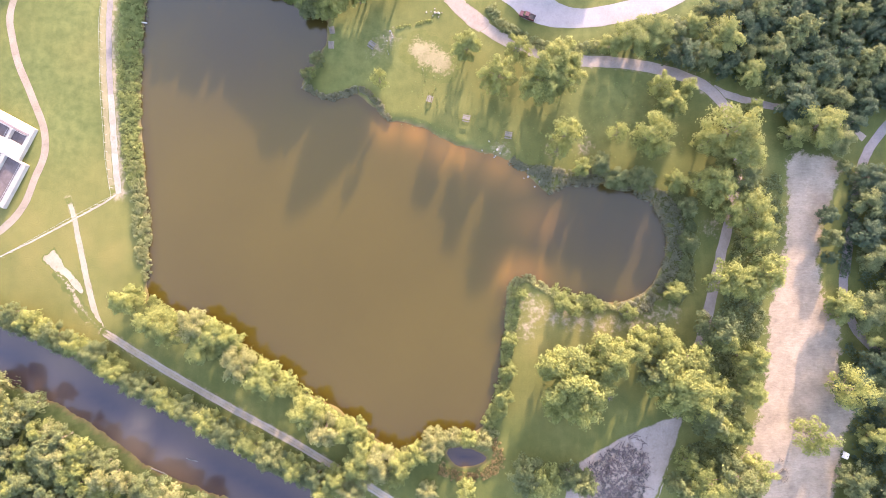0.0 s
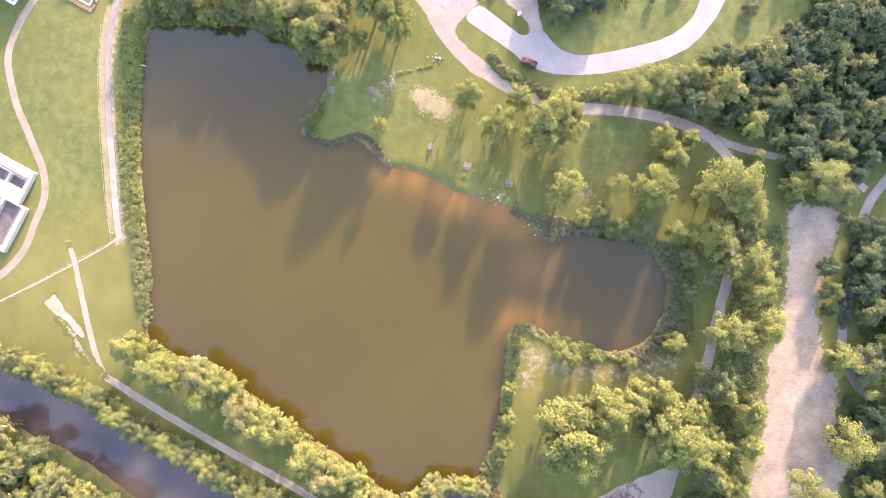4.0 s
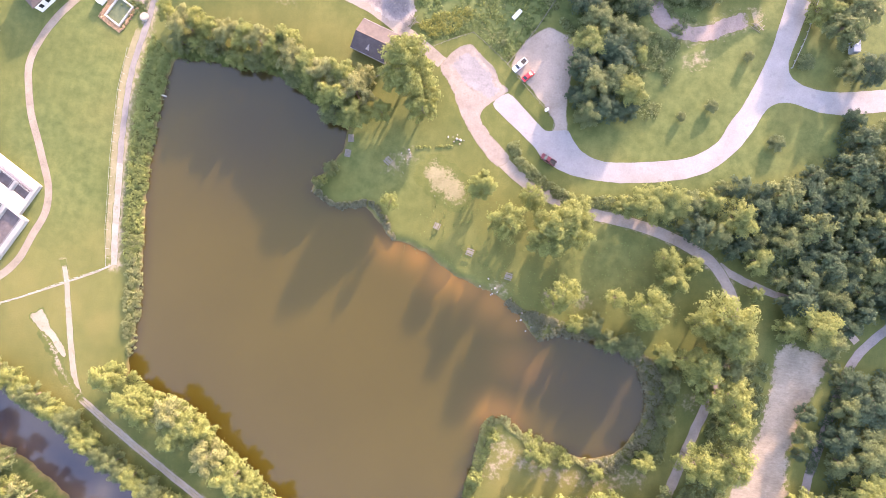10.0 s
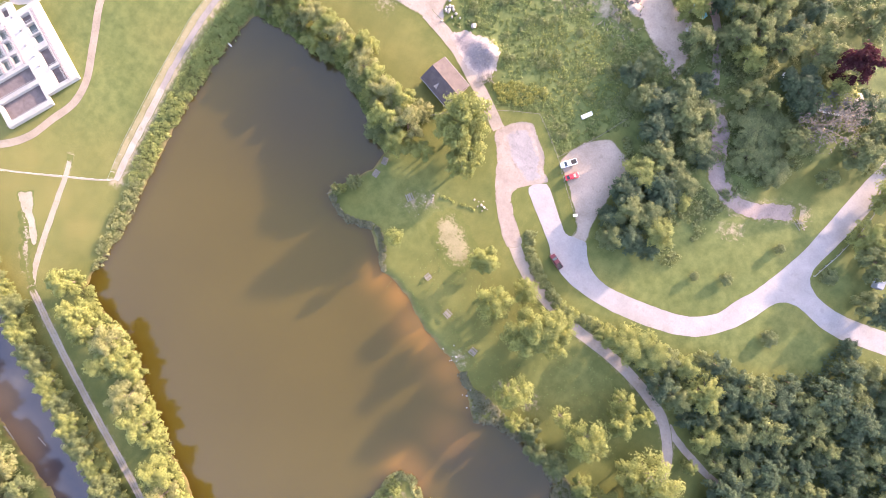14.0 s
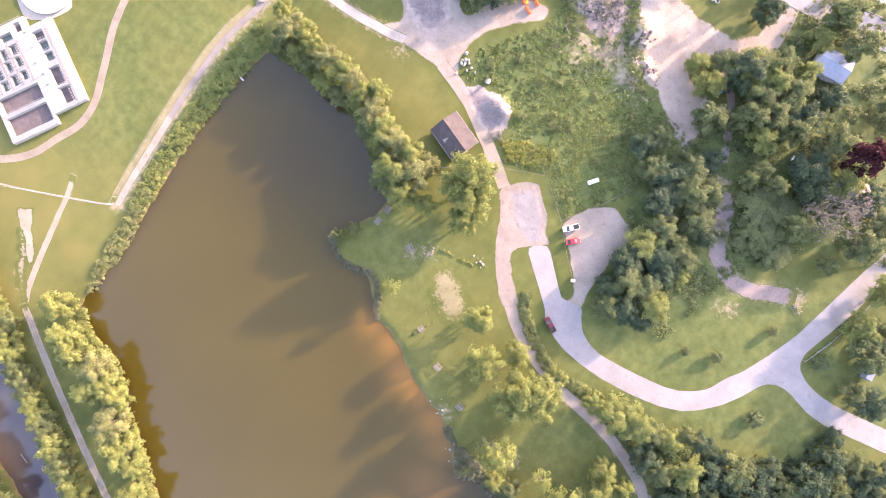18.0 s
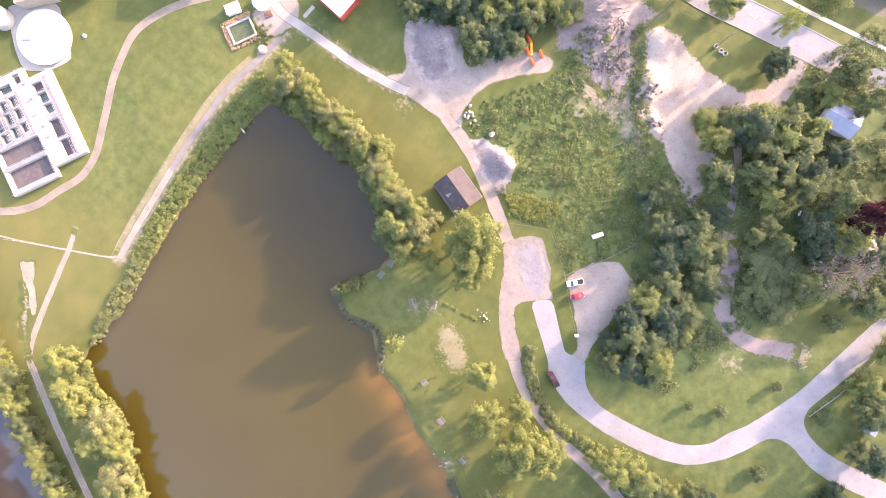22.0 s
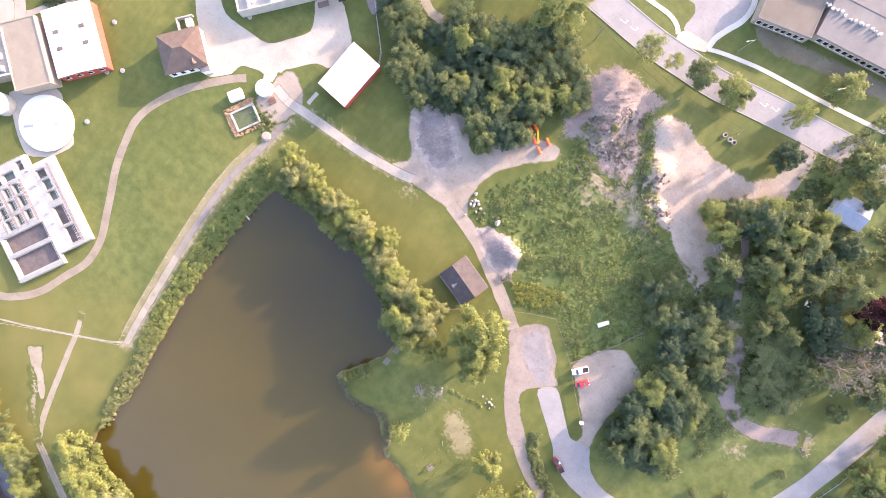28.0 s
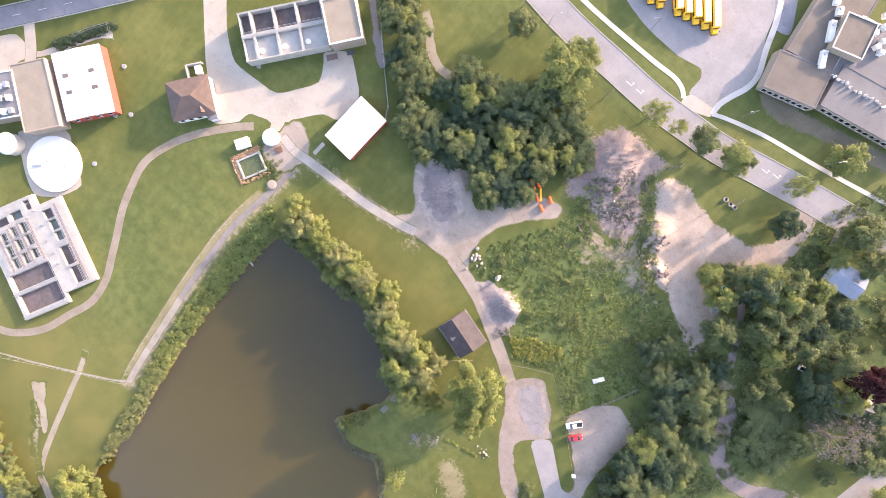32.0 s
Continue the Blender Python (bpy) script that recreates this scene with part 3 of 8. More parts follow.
def mound(px, py, x, y, r, h):
    d = np.hypot(px - x, py - y) / r
    return h * np.exp(-2.2 * d ** 2.4) * (1 + 0.15 * wobble(px, py, 1.7, 5))


def dish(d, level, depth, slope, width):
    return np.where(d < 0, level + np.maximum(d * slope, -depth), level * (1 - np.clip(d / width, 0, 1)) ** 1.5)


def ground_height(px, py):
    a, b, c = bank(px, py)
    z = np.minimum(np.minimum(dish(a, POND_LEVEL, 2.2, 0.3, 2.6), dish(b, POND_LEVEL, 0.8, 0.3, 2.0)), dish(c, RIVER_LEVEL, 1.6, 0.3, 5.0))
    for x, y, r, h in MOUNDS:
        z = z + mound(px, py, x, y, r, h)
    return z


MOUNDS = [(-36, 130.2, 5.0, 1.8), (-32.4, 130.7, 4.0, 1.6), (-75.7, 148.8, 7.0, 1.5), (-76.5, 142.3, 6.0, 1.0), (-19.4, 192.2, 5.0, 1.8), (-13.7, 178.9, 2.6, 1.3), (-10.7, 176.5, 2.4, 1.2), (-5.5, 171.7, 2.6, 1.4), (-1.6, 169.5, 2.2, 1.0),
          (-37.8, 189.6, 9.0, 2.6), (-37.5, 180.7, 9.0, 2.2), (-13.1, 181.1, 5.0, 1.6), (-7.4, 166.9, 6.0, 1.4), (51.4, -68.8, 7.0, 1.6), (56.9, -64.1, 5.0, 1.2)]
gz = ground_height(GX, GY)


def ground_at(x, y):
    """The ground's height at one place, read from the sheet."""
    i = min(max(int(np.searchsorted(GX[0], x)) - 1, 0), GX.shape[1] - 2)
    j = min(max(int(np.searchsorted(GY[:, 0], y)) - 1, 0), GX.shape[0] - 2)
    u, v = (x - GX[0, i]) / (GX[0, i + 1] - GX[0, i]), (y - GY[j, 0]) / (GY[j + 1, 0] - GY[j, 0])
    return float((gz[j, i] * (1 - u) + gz[j, i + 1] * u) * (1 - v) + (gz[j + 1, i] * (1 - u) + gz[j + 1, i + 1] * u) * v)


da, db, dc = bank(GX, GY)
dirt = np.zeros(GX.shape)
for x, y in WORN_SPOTS:
    dirt = np.maximum(dirt, 0.52 * np.exp(-((GX - x) ** 2 + (GY - y) ** 2) / 30.0))
for x, y in [(24.4, -12.8), (26.3, -15.6), (31, -17.8), (35.6, -18.5), (40.2, -19.2), (45.8, -19.7), (51.3, -20.2), (56.8, -19.4), (65.1, -17), (69.6, -15.7), (22.6, -21.2)]:
    dirt = np.maximum(dirt, 0.55 * np.exp(-((GX - x) ** 2 + (GY - y) ** 2) / 30.0))
for x, y in [(-142.2, 0.6), (-140.1, -1), (-137.1, -3.4), (-135.2, -6.9), (-134.4, -11.2), (-131.9, -16.2), (-128.5, -19.7)]:
    dirt = np.maximum(dirt, 0.62 * np.exp(-((GX - x) ** 2 + (GY - y) ** 2) / 4.5))
for line, half in ((WORN_LINE, 1.2), (RIVER_TRACK, 1.6), (POND_TRACK, 3.0), (LAKE_PATH_B, 2.2), (HILL_PATH, 3.5), (PLAZA_PATH, 2.6)):
    dirt = np.maximum(dirt, 0.85 - 0.45 * edge_distance(GX, GY, smooth_line(line, 4.0), False) / half)
SCRUB = [(-50.8, 131.7), (-52.5, 143.4), (-39.2, 160.9), (-41.5, 179.8), (-26.9, 193.5), (-9.6, 176.9), (-3.6, 165.2), (14.1, 162.5), (35.7, 158.1), (20.6, 138.8), (17.4, 133.9), (4.7, 113.9), (-8.6, 122.9), (-22.8, 116.6), (-28.1, 129.3), (-37.1, 133)]
HILL = [(15.3, 139), (27, 174.3), (23.2, 213.2), (33.8, 241.9), (118.3, 205.9), (97.6, 165.7), (74.4, 157), (60, 131), (56, 103.4), (32.4, 96.8), (31.3, 113.1)]
WOODS = [(53.9, 73), (75.2, 74.7), (78, 84.1), (96.3, 85.7), (112.7, 94.9), (118.2, 115.3), (139.3, 111.2), (173.4, 106), (173.1, 45.5), (146.6, 45.5), (135.9, 52.6), (126.9, 42.8), (112.5, 47.4), (96.2, 60.5), (85.3, 62.4), (77.9, 66.2), (66.9, 68.2)]
NORTH_WOODS = [(-138, 192.7), (-125.7, 193.6), (-114.4, 180), (-99.2, 169.1), (-92.7, 181.5), (-66.8, 193.5), (-52.8, 188.5), (-44.2, 181.4), (-53.1, 169.2), (-60.2, 148.8), (-74.1, 156.5), (-85.4, 149.6), (-99, 152.7), (-113.9, 166.4)]
RIVER_WOODS = [(-227.7, -29.1), (-175, -40.7), (-150.5, -40.5), (-135.9, -51.4), (-118.6, -63.6), (-106.5, -71.5), (-89.7, -77.5), (-64.3, -89.6), (-46.8, -111.1), (-222.6, -120.1)]
lush_shade = np.zeros(GX.shape)
for poly in (SCRUB, HILL, WOODS, NORTH_WOODS, RIVER_WOODS):
    lush_shade = np.maximum(lush_shade, np.clip(0.5 - signed(GX, GY, poly) / 5.0, 0, 1))
lush_shade = np.maximum(lush_shade, 0.9 * np.clip(1 - da / 2.5, 0, 1))
# greener lawns inside the road's bend, along the wood and beside the avenue
for poly, amount in (([(28, 96), (60, 84), (96, 110), (100, 165), (80, 142), (60, 131), (46, 128)], 0.62), ([(38, 78), (110, 113), (132, 117), (122, 100), (95, 85), (60, 74)], 0.72), ([(97, 126), (101, 165), (135, 160), (135, 122)], 0.85),
                     ([(-130, 188), (-60, 200), (-28, 204), (40, 216), (40, 240), (-90, 238)], 0.35), ([(-175, 95), (-150, 150), (-118, 166), (-100, 150), (-105, 118), (-140, 112)], 0.4), ([(-160, 50), (-158, 100), (-128, 104), (-128, 50)], 0.28), ([(-46, 58), (-30, 90), (-14, 80), (-22, 56)], 0.5), ([(36, 40), (30, 66), (66, 64), (74, 48), (60, 36)], 0.45)):
    lush_shade = np.maximum(lush_shade, amount * np.clip(0.5 - signed(GX, GY, poly) / 9.0, 0, 1) * (1 + 0.3 * wobble(GX, GY, 7.0, 12)))
for x, y in [(-150.1, 66.5), (-139.2, 48.3), (-136.1, 84.6), (-133.5, 66.3), (-141, 109.2)]:
    lush_shade = np.maximum(lush_shade, 0.62 * np.exp(-((GX - x) ** 2 + (GY - y) ** 2) / 380.0))
# deeper green spots; on the eastern lawns they stand in for shade
for x, y in [(60.5, 100.9), (72.6, 106.8), (77.9, 120.9), (84.4, 133.4), (69.9, 121.9), (-40.6, 75.6), (-27.8, 68.6), (-25.3, 77.9), (92.5, 103.1), (82.1, 92.2)]:
    lush_shade = np.maximum(lush_shade, 0.6 * np.exp(-((GX - x) ** 2 + (GY - y) ** 2) / 150.0))
scrub_soil = np.clip(0.5 - signed(GX, GY, [(-34.1, 164.8), (-41.5, 179.8), (-27.4, 194.2), (-9.6, 176.9), (-7.4, 166.9), (-16.6, 155), (-29.7, 156.5)]) / 5, 0, 1) * (0.42 + 0.35 * wobble(GX, GY, 5.0, 3))
BARE = [(-40, 186.2), (-28, 193.2), (-21.8, 189.3), (-17.9, 180.7), (-7.9, 167.2), (5.5, 162.5), (-8.3, 159.7), (-18.2, 163.6), (-27.2, 159.9), (-31.4, 172)]
scrub_soil = np.maximum(scrub_soil, np.clip(0.5 - signed(GX, GY, BARE) / 4, 0, 1) * (0.62 + 0.3 * wobble(GX, GY, 3.0, 6)))
dirt = np.maximum(dirt, scrub_soil)
dry = np.zeros(GX.shape)
for x, y, r in ((-133.9, 8.5, 16), (-150.3, 10.5, 14), (-119.5, 2.7, 10), (-147.9, 0.6, 12), (-132.9, 106.3, 7), (-129.1, 72.7, 12), (-12.6, 216.6, 8), (-30.7, 210, 8), (28.2, -19.3, 9), (37.4, -20.1, 9), (26.3, -26.8, 8), (48.5, -20.9, 8)):
    dry = np.maximum(dry, 0.75 * np.exp(-((GX - x) ** 2 + (GY - y) ** 2) / r ** 2) * (1 + 0.3 * wobble(GX, GY, 4.0, 8)))
# the works' lawn and the shore lawn are drier than the rest
for poly, amount in (([(-240, -30), (-240, 40), (-150, 45), (-112, 45), (-112, -14), (-125, -30)], 0.40), ([(-240, 40), (-190, 60), (-158, 112), (-112, 116), (-112, 40)], 0.08), ([(-46, 62), (-30, 100), (2, 80), (14, 70), (70, 60), (62, 34), (26, 32), (-20, 46)], 0.22), ([(16, -50), (19, -8), (50, -14), (76, -22), (58, -40), (30, -56)], 0.3), ([(-112, 112), (-70, 128), (-42, 118), (-30, 108), (-48, 104)], 0.3)):
    dry = np.maximum(dry, amount * np.clip(0.5 - signed(GX, GY, poly) / 12.0, 0, 1) * (1 + 0.35 * wobble(GX, GY, 9.0, 11)))
mud = np.clip(0.8 - np.minimum(np.minimum(da, db), dc) / 1.2, 0, 1)
nv, nu = GX.shape
idx = np.arange(nv * nu).reshape(nv, nu)
quads = np.stack([idx[:-1, :-1], idx[:-1, 1:], idx[1:, 1:], idx[1:, :-1]], -1).reshape(-1, 4)
verts = np.stack([GX, GY, gz], -1).reshape(-1, 3)
tagged(new("ground", mesh_arrays("ground", verts, quads, GROUND, {"dirt": dirt.ravel(), "lush_shade": lush_shade.ravel(), "mud": mud.ravel(), "dry": dry.ravel()}, True)),
       "mown green and straw-coloured grass lawn with worn patches", "ground", kind="structure")


def water_sheet(name, line, level, material, label, silt_spots=(), reach=5.0, gap=1.2, shade_spots=()):
    lo, hi = line.min(0) - 4, line.max(0) + 4
    x, y = np.meshgrid(np.arange(lo[0], hi[0], gap), np.arange(lo[1], hi[1], gap))
    d = signed(x, y, line)
    keep = (d[:-1, :-1] < 2.5) & (d[1:, 1:] < 2.5) & (d[:-1, 1:] < 2.5) & (d[1:, :-1] < 2.5)
    k = np.arange(x.size).reshape(x.shape)
    f = np.stack([k[:-1, :-1], k[:-1, 1:], k[1:, 1:], k[1:, :-1]], -1)[keep]
    silt = np.zeros(x.shape)
    for sx, sy, r, s in silt_spots:
        silt = np.maximum(silt, s * np.exp(-((x - sx) ** 2 + (y - sy) ** 2) / (1.4 * r * r)))
    shade_tint = np.zeros(x.shape)
    for sx, sy, r in shade_spots:
        shade_tint = np.maximum(shade_tint, np.exp(-((x - sx) ** 2 + (y - sy) ** 2) / (r * r)))
    used, inv = np.unique(f, return_inverse=True)
    v = np.stack([x, y, np.full(x.shape, level)], -1).reshape(-1, 3)[used]
    at = {"shallow": np.clip(1 + d / reach, 0, 1).ravel()[used], "silt": silt.ravel()[used], "shade_tint": shade_tint.ravel()[used]}
    return tagged(new(name, mesh_arrays(name, v, inv.reshape(-1, 4), material, at, True)), label, "water", kind="structure")


SILT = [(-14.2, 45.3, 5, 0.6), (-4.6, 40.9, 6, 0.8), (4.9, 38.1, 6, 0.7), (14.4, 34.3, 7, 0.7), (21, 28.6, 6, 0.5), (21, -3.7, 6, 0.8), (-23.8, 46.7, 5, 0.5), (24.8, 15.3, 7, 0.35)]
# shade painted into the water colour at the north end and in the cove
WATER_SHADE = [(-77.9, 79.8, 26), (-101.9, 95.3, 20), (-83.2, 93, 22), (-62.2, 87.8, 20), (-76.4, 93.6, 20), (46.3, 11.7, 18), (59.3, 9.9, 18), (33.2, 11.6, 10)]
water_sheet("pond", POND_LINE, POND_LEVEL, POND, "murky brown pond water with orange silt along the shallows", SILT, shade_spots=WATER_SHADE)
water_sheet("pool", POOL_LINE, POND_LEVEL, RIVER, "small dark pool behind the willow strip")
RIVER_SILT = [(-138.4, -37, 8, 0.3), (-99.6, -71.7, 9, 0.6), (-111.7, -62.5, 7, 0.6), (-109.9, -55.8, 4, 0.6)]
water_sheet("river", RIVER_LINE, RIVER_LEVEL, RIVER, "dark slow river with sandy shallows", RIVER_SILT, 11.0, 2.0)

# ---- roads, paths and lots ----


def ribbon(name, pts, width, material, label, lift=0.03, ragged=0.25, category="path", taper=1.0, fade=False):
    p = smooth_line(pts, 1.3)
    t = np.gradient(p, axis=0)
    t /= np.linalg.norm(t, axis=1)[:, None] + 1e-9
    nrm = np.stack([-t[:, 1], t[:, 0]], 1)
    w = width / 2 * np.linspace(1, taper, len(p))
    cols = []
    for s, e in ((-1, 0.0), (-0.72, 1.0), (0, 1.0), (0.72, 1.0), (1, 0.0)):
        j = ragged * wobble(p[:, 0], p[:, 1], 2.3, s + 3) if abs(s) == 1 else 0
        q = p + nrm * (s * w + np.sign(s) * j)[:, None]
        cols.append((q, np.full(len(p), e)))
    q = np.stack([c[0] for c in cols], 1)
    z = np.maximum(ground_height(q[..., 0], q[..., 1]), -0.3)
    z = z + lift * 0.55 + 0.1 * np.clip(np.abs(z) / 0.3, 0, 1)
    k = np.arange(q.shape[0] * 5).reshape(-1, 5)
    f = np.stack([k[:-1, :-1], k[:-1, 1:], k[1:, 1:], k[1:, :-1]], -1).reshape(-1, 4)
    v = np.concatenate([q, z[..., None]], -1).reshape(-1, 3)
    e = np.stack([c[1] for c in cols], 1)
    if fade:
        e = e * np.clip(np.minimum(np.arange(len(p)), np.arange(len(p))[::-1]) / 3.0, 0, 1)[:, None]
    return tagged(new(name, mesh_arrays(name, v, f, material, {"edge": e.ravel()})), label, category, kind="structure")


def paving(name, pts, material, label, lift, category):
    """A hard surface with a crisp, slightly uneven border and a broken-up rim strip just inside it."""
    p = np.array(pts, float)
    if np.sum(p[:, 0] * np.roll(p[:, 1], -1) - np.roll(p[:, 0], -1) * p[:, 1]) < 0:
        p = p[::-1]
    soft_line = []
    for a, b, c in zip(np.roll(p, 1, 0), p, np.roll(p, -1, 0)):
        u, v = a - b, c - b
        lu, lv = np.hypot(*u), np.hypot(*v)
        r = min(2.6, 0.33 * lu, 0.33 * lv)
        e, f = b + u / lu * r, b + v / lv * r
        soft_line += [e, 0.25 * e + 0.5 * b + 0.25 * f, f]
    p = np.array(soft_line)
    q = []
    for a, b in zip(p, np.roll(p, -1, 0)):
        k = max(1, int(np.hypot(*(b - a)) / 1.5))
        q += [a + (b - a) * i / k for i in range(k)]
    q = np.array(q)
    t = np.roll(q, -1, 0) - np.roll(q, 1, 0)
    t /= np.linalg.norm(t, axis=1)[:, None] + 1e-9
    nrm = np.stack([-t[:, 1], t[:, 0]], 1)
    q = q + nrm * (0.10 * wobble(q[:, 0], q[:, 1], 1.1, 6))[:, None]
    bm = B()
    rim = bm.verts.layers.float.new("edge")
    outer = [bm.verts.new((x, y, lift * 0.55)) for x, y in q]
    inner = [bm.verts.new((x, y, lift * 0.55)) for x, y in q + nrm * 0.35]
    for v in inner:
        v[rim] = 1.0
    for v in outer:
        v[rim] = 0.15
    n = len(q)
    seam = []
    for i in range(n):
        seam.append(bm.edges.new((inner[i], inner[(i + 1) % n])))
        bm.faces.new((outer[i], outer[(i + 1) % n], inner[(i + 1) % n], inner[i]))
    bmesh.ops.triangle_fill(bm, use_beauty=True, use_dissolve=False, edges=seam, normal=(0, 0, 1))
    for f in bm.faces:
        f.normal_update()
        if f.normal.z < 0:
            f.normal_flip()
    me = bpy.data.meshes.new(name)
    bm.to_mesh(me)
    bm.free()
    me.materials.append(material)
    return tagged(new(name, me), label, category, kind="structure")


def lot(name, pts, material, label, lift=0.04, soft=1.6, gap=1.0, category="lot", ragged=0.35, corners=False):
    """A surface inside an outline, on a fine grid that follows the ground; it fades out at its border."""
    if corners:
        return paving(name, pts, material, label, lift, category)
    line = smooth_line(pts, 1.2, True)
    lo, hi = line.min(0) - 2, line.max(0) + 2
    x, y = np.meshgrid(np.arange(lo[0], hi[0], gap), np.arange(lo[1], hi[1], gap))
    d = signed(x, y, line) + ragged * wobble(x, y, 2.0, 4)
    # pull the outer ring of the grid onto the outline
    gy, gx = np.gradient(d, gap)
    near = (d > 0) & (d < 1.6 * gap)
    x, y = np.where(near, x - gx * d, x), np.where(near, y - gy * d, y)
    ok = d < 1.6 * gap
    keep = ok[:-1, :-1] & ok[1:, 1:] & ok[:-1, 1:] & ok[1:, :-1]
    k = np.arange(x.size).reshape(x.shape)
    f = np.stack([k[:-1, :-1], k[:-1, 1:], k[1:, 1:], k[1:, :-1]], -1)[keep]
    fx, fy = x.ravel()[f], y.ravel()[f]
    turn = [(fx[:, i] - fx[:, i - 1]) * (fy[:, (i + 1) % 4] - fy[:, i]) - (fy[:, i] - fy[:, i - 1]) * (fx[:, (i + 1) % 4] - fx[:, i]) for i in range(4)]
    f = f[np.min(turn, 0) > 0.004]
    used, inv = np.unique(f, return_inverse=True)
    z = np.maximum(ground_height(x, y), -0.3)
    z = z + lift * 0.55 + 0.12 * np.clip(np.abs(z) / 0.3, 0, 1)
    v = np.stack([x, y, z], -1).reshape(-1, 3)[used]
    e = np.clip(-d / soft, 0, 1).ravel()[used]
    return tagged(new(name, mesh_arrays(name, v, inv.reshape(-1, 4), material, {"edge": e})), label, category, kind="structure")


lot("field", FIELD, FIELD_SOIL, "bare pinkish-tan strip of dry mown ground", 0.05, 4.0, 1.5, "ground", 1.4)
lot("sand_pit", SAND_PIT, SAND, "pale bare sandy clearing with dirt heaps", 0.05, 3.0, 1.2, "ground", 1.0)
lot("spoil_ground", [(-46.5, 168.7), (-53.9, 182.9), (-50.7, 194.5), (-44.6, 201.2), (-31.4, 201.5), (-20.4, 200), (-25, 190.2), (-17.1, 179.9), (-17.1, 170.2), (-26.7, 167), (-37.1, 170.5)], SPOIL, "bare purplish-brown spoil ground with dry brush", 0.06, 5.0, 1.2, "ground", 1.5)
lot("school_bed", [(-19.2, 235.4), (-8.6, 239), (2.6, 241.3), (19, 245.7), (31.5, 247.8), (33.8, 241.6), (21.3, 238.2), (5.4, 234.4), (-5.9, 230.8), (-14.3, 230.8)], MULCH, "brown bare soil along the school wall", 0.05, 2.5, 1.2, "ground", 0.6)
lot("gravel_lot_south", BRUSH_LOT, GRAVEL, "pinkish gravel clearing round a brush heap", 0.06, 2.0)
lot("gravel_lot_north", GRAVEL_LOT, GRAVEL, "pinkish gravel car park", 0.06)
lot("path_fork", TURN_SWIRL, FORK_GRAVEL, "tan gravel where the path swings into the turning circle", 0.066, 1.2, 0.6, "lot", 0.2)
lot("turning_circle", TURN_CIRCLE, GREY_SPREAD, "grey gravel turning circle at the road's end", 0.078, 2.6, 0.8, "lot", 0.9)
lot("gravel_yard", YARD, GRAVEL, "pinkish gravel works yard", 0.06, 2.0)
lot("millings_patch", [(-88.4, 147.1), (-85.6, 151.7), (-79.4, 154.4), (-74.3, 152.6), (-69.2, 148.4), (-66.1, 142.6), (-66.6, 137.3), (-71.3, 134.2), (-78.5, 136.1), (-84.2, 141)], MILLINGS, "dark spread of ground asphalt millings on the yard", 0.12, 6.0, 0.9, "lot", 1.2)
lot("millings_patch_east", [(-48.7, 128.3), (-46, 131.6), (-40.2, 133.4), (-34.2, 133.5), (-30.4, 130.4), (-29.5, 125), (-31.4, 121.4), (-36.1, 122), (-43, 124.9)], MILLINGS, "grey spread of crushed stone on the yard", 0.12, 4.0, 0.9, "lot", 0.9)
lot("concrete_plaza", PLAZA, CONCRETE, "bright concrete yard between the buildings", 0.05, 0.5, 1.0, "pavement", 0.05, True)
lot("plaza_neck", [(-129.6, 132.2), (-123, 131.8), (-117.4, 126), (-118.2, 122), (-121.4, 115.2), (-128.9, 115.4), (-132.4, 119), (-131, 126)], GRAVEL, "pinkish gravel at the south end of the concrete yard", 0.075, 2.2, 0.7, "lot", 0.6)
lot("bus_lot", BUS_LOT, ASPHALT, "worn grey asphalt bus yard", 0.04, 0.5, 1.2, "pavement", 0.05, True)
lot("barn_yard", BARN_YARD, CONCRETE, "pale concrete yard beside the red barn", 0.05, 0.5, 1.0, "pavement", 0.05, True)
lot("tank_apron", TANK_APRON, CONCRETE, "pale concrete apron round the round tank", 0.045, 0.5, 1.0, "pavement", 0.05, True)

ribbon("curved_path", CURVED_PATH, 2.9, TAN_GRAVEL, "curved pale pinkish gravel path through the lawn", 0.04, 0.1)
ribbon("pond_track", POND_TRACK[:9], 2.3, GREY_GRAVEL, "grey gravel track along the pond bank", 0.046, 0.3)
ribbon("pond_track_south", POND_TRACK[8:], 2.6, TRACK, "pale trodden dirt end of the pond track", 0.04, 0.4)
ribbon("dry_verge", [(-122.7, 108), (-123.9, 101.4), (-125.0, 94.5), (-125.5, 87), (-125.3, 78), (-124.9, 68.5), (-124.1, 59), (-123.1, 50), (-122.4, 42), (-121.6, 35), (-120.8, 28.5), (-120.1, 24)], 2.8, DRY_TURF, "straw-coloured verge beside the pond track", 0.03, 0.4, fade=True)
ribbon("worn_line", WORN_LINE, 2.1, WORN, "pale foot-worn line in the grass", 0.03, 0.3, taper=1.3, fade=True)
lot("bare_scar", [(-145.1, 1.4), (-143.1, 3.4), (-140.7, 5), (-138.6, 2.2), (-136.5, -0.7), (-133.5, -4), (-130.4, -7.2), (-129.5, -11.1), (-132.5, -9.7), (-135.9, -6.2), (-139.2, -3.7), (-141.7, -2.3), (-143.8, -0.6)], WORN, "bare pale scar in the grass", 0.035, 0.9, 0.5, "ground", 0.5)
lot("bare_patch", [(-141.5, -0.5), (-137, -3), (-132, -8.5), (-127.5, -16.5), (-122.4, -22.5), (-126, -22), (-131.5, -17), (-136.5, -9.5), (-140.5, -4)], WORN, "faint bare streak in the grass below the scar", 0.033, 3.2, 0.6, "ground", 0.9)
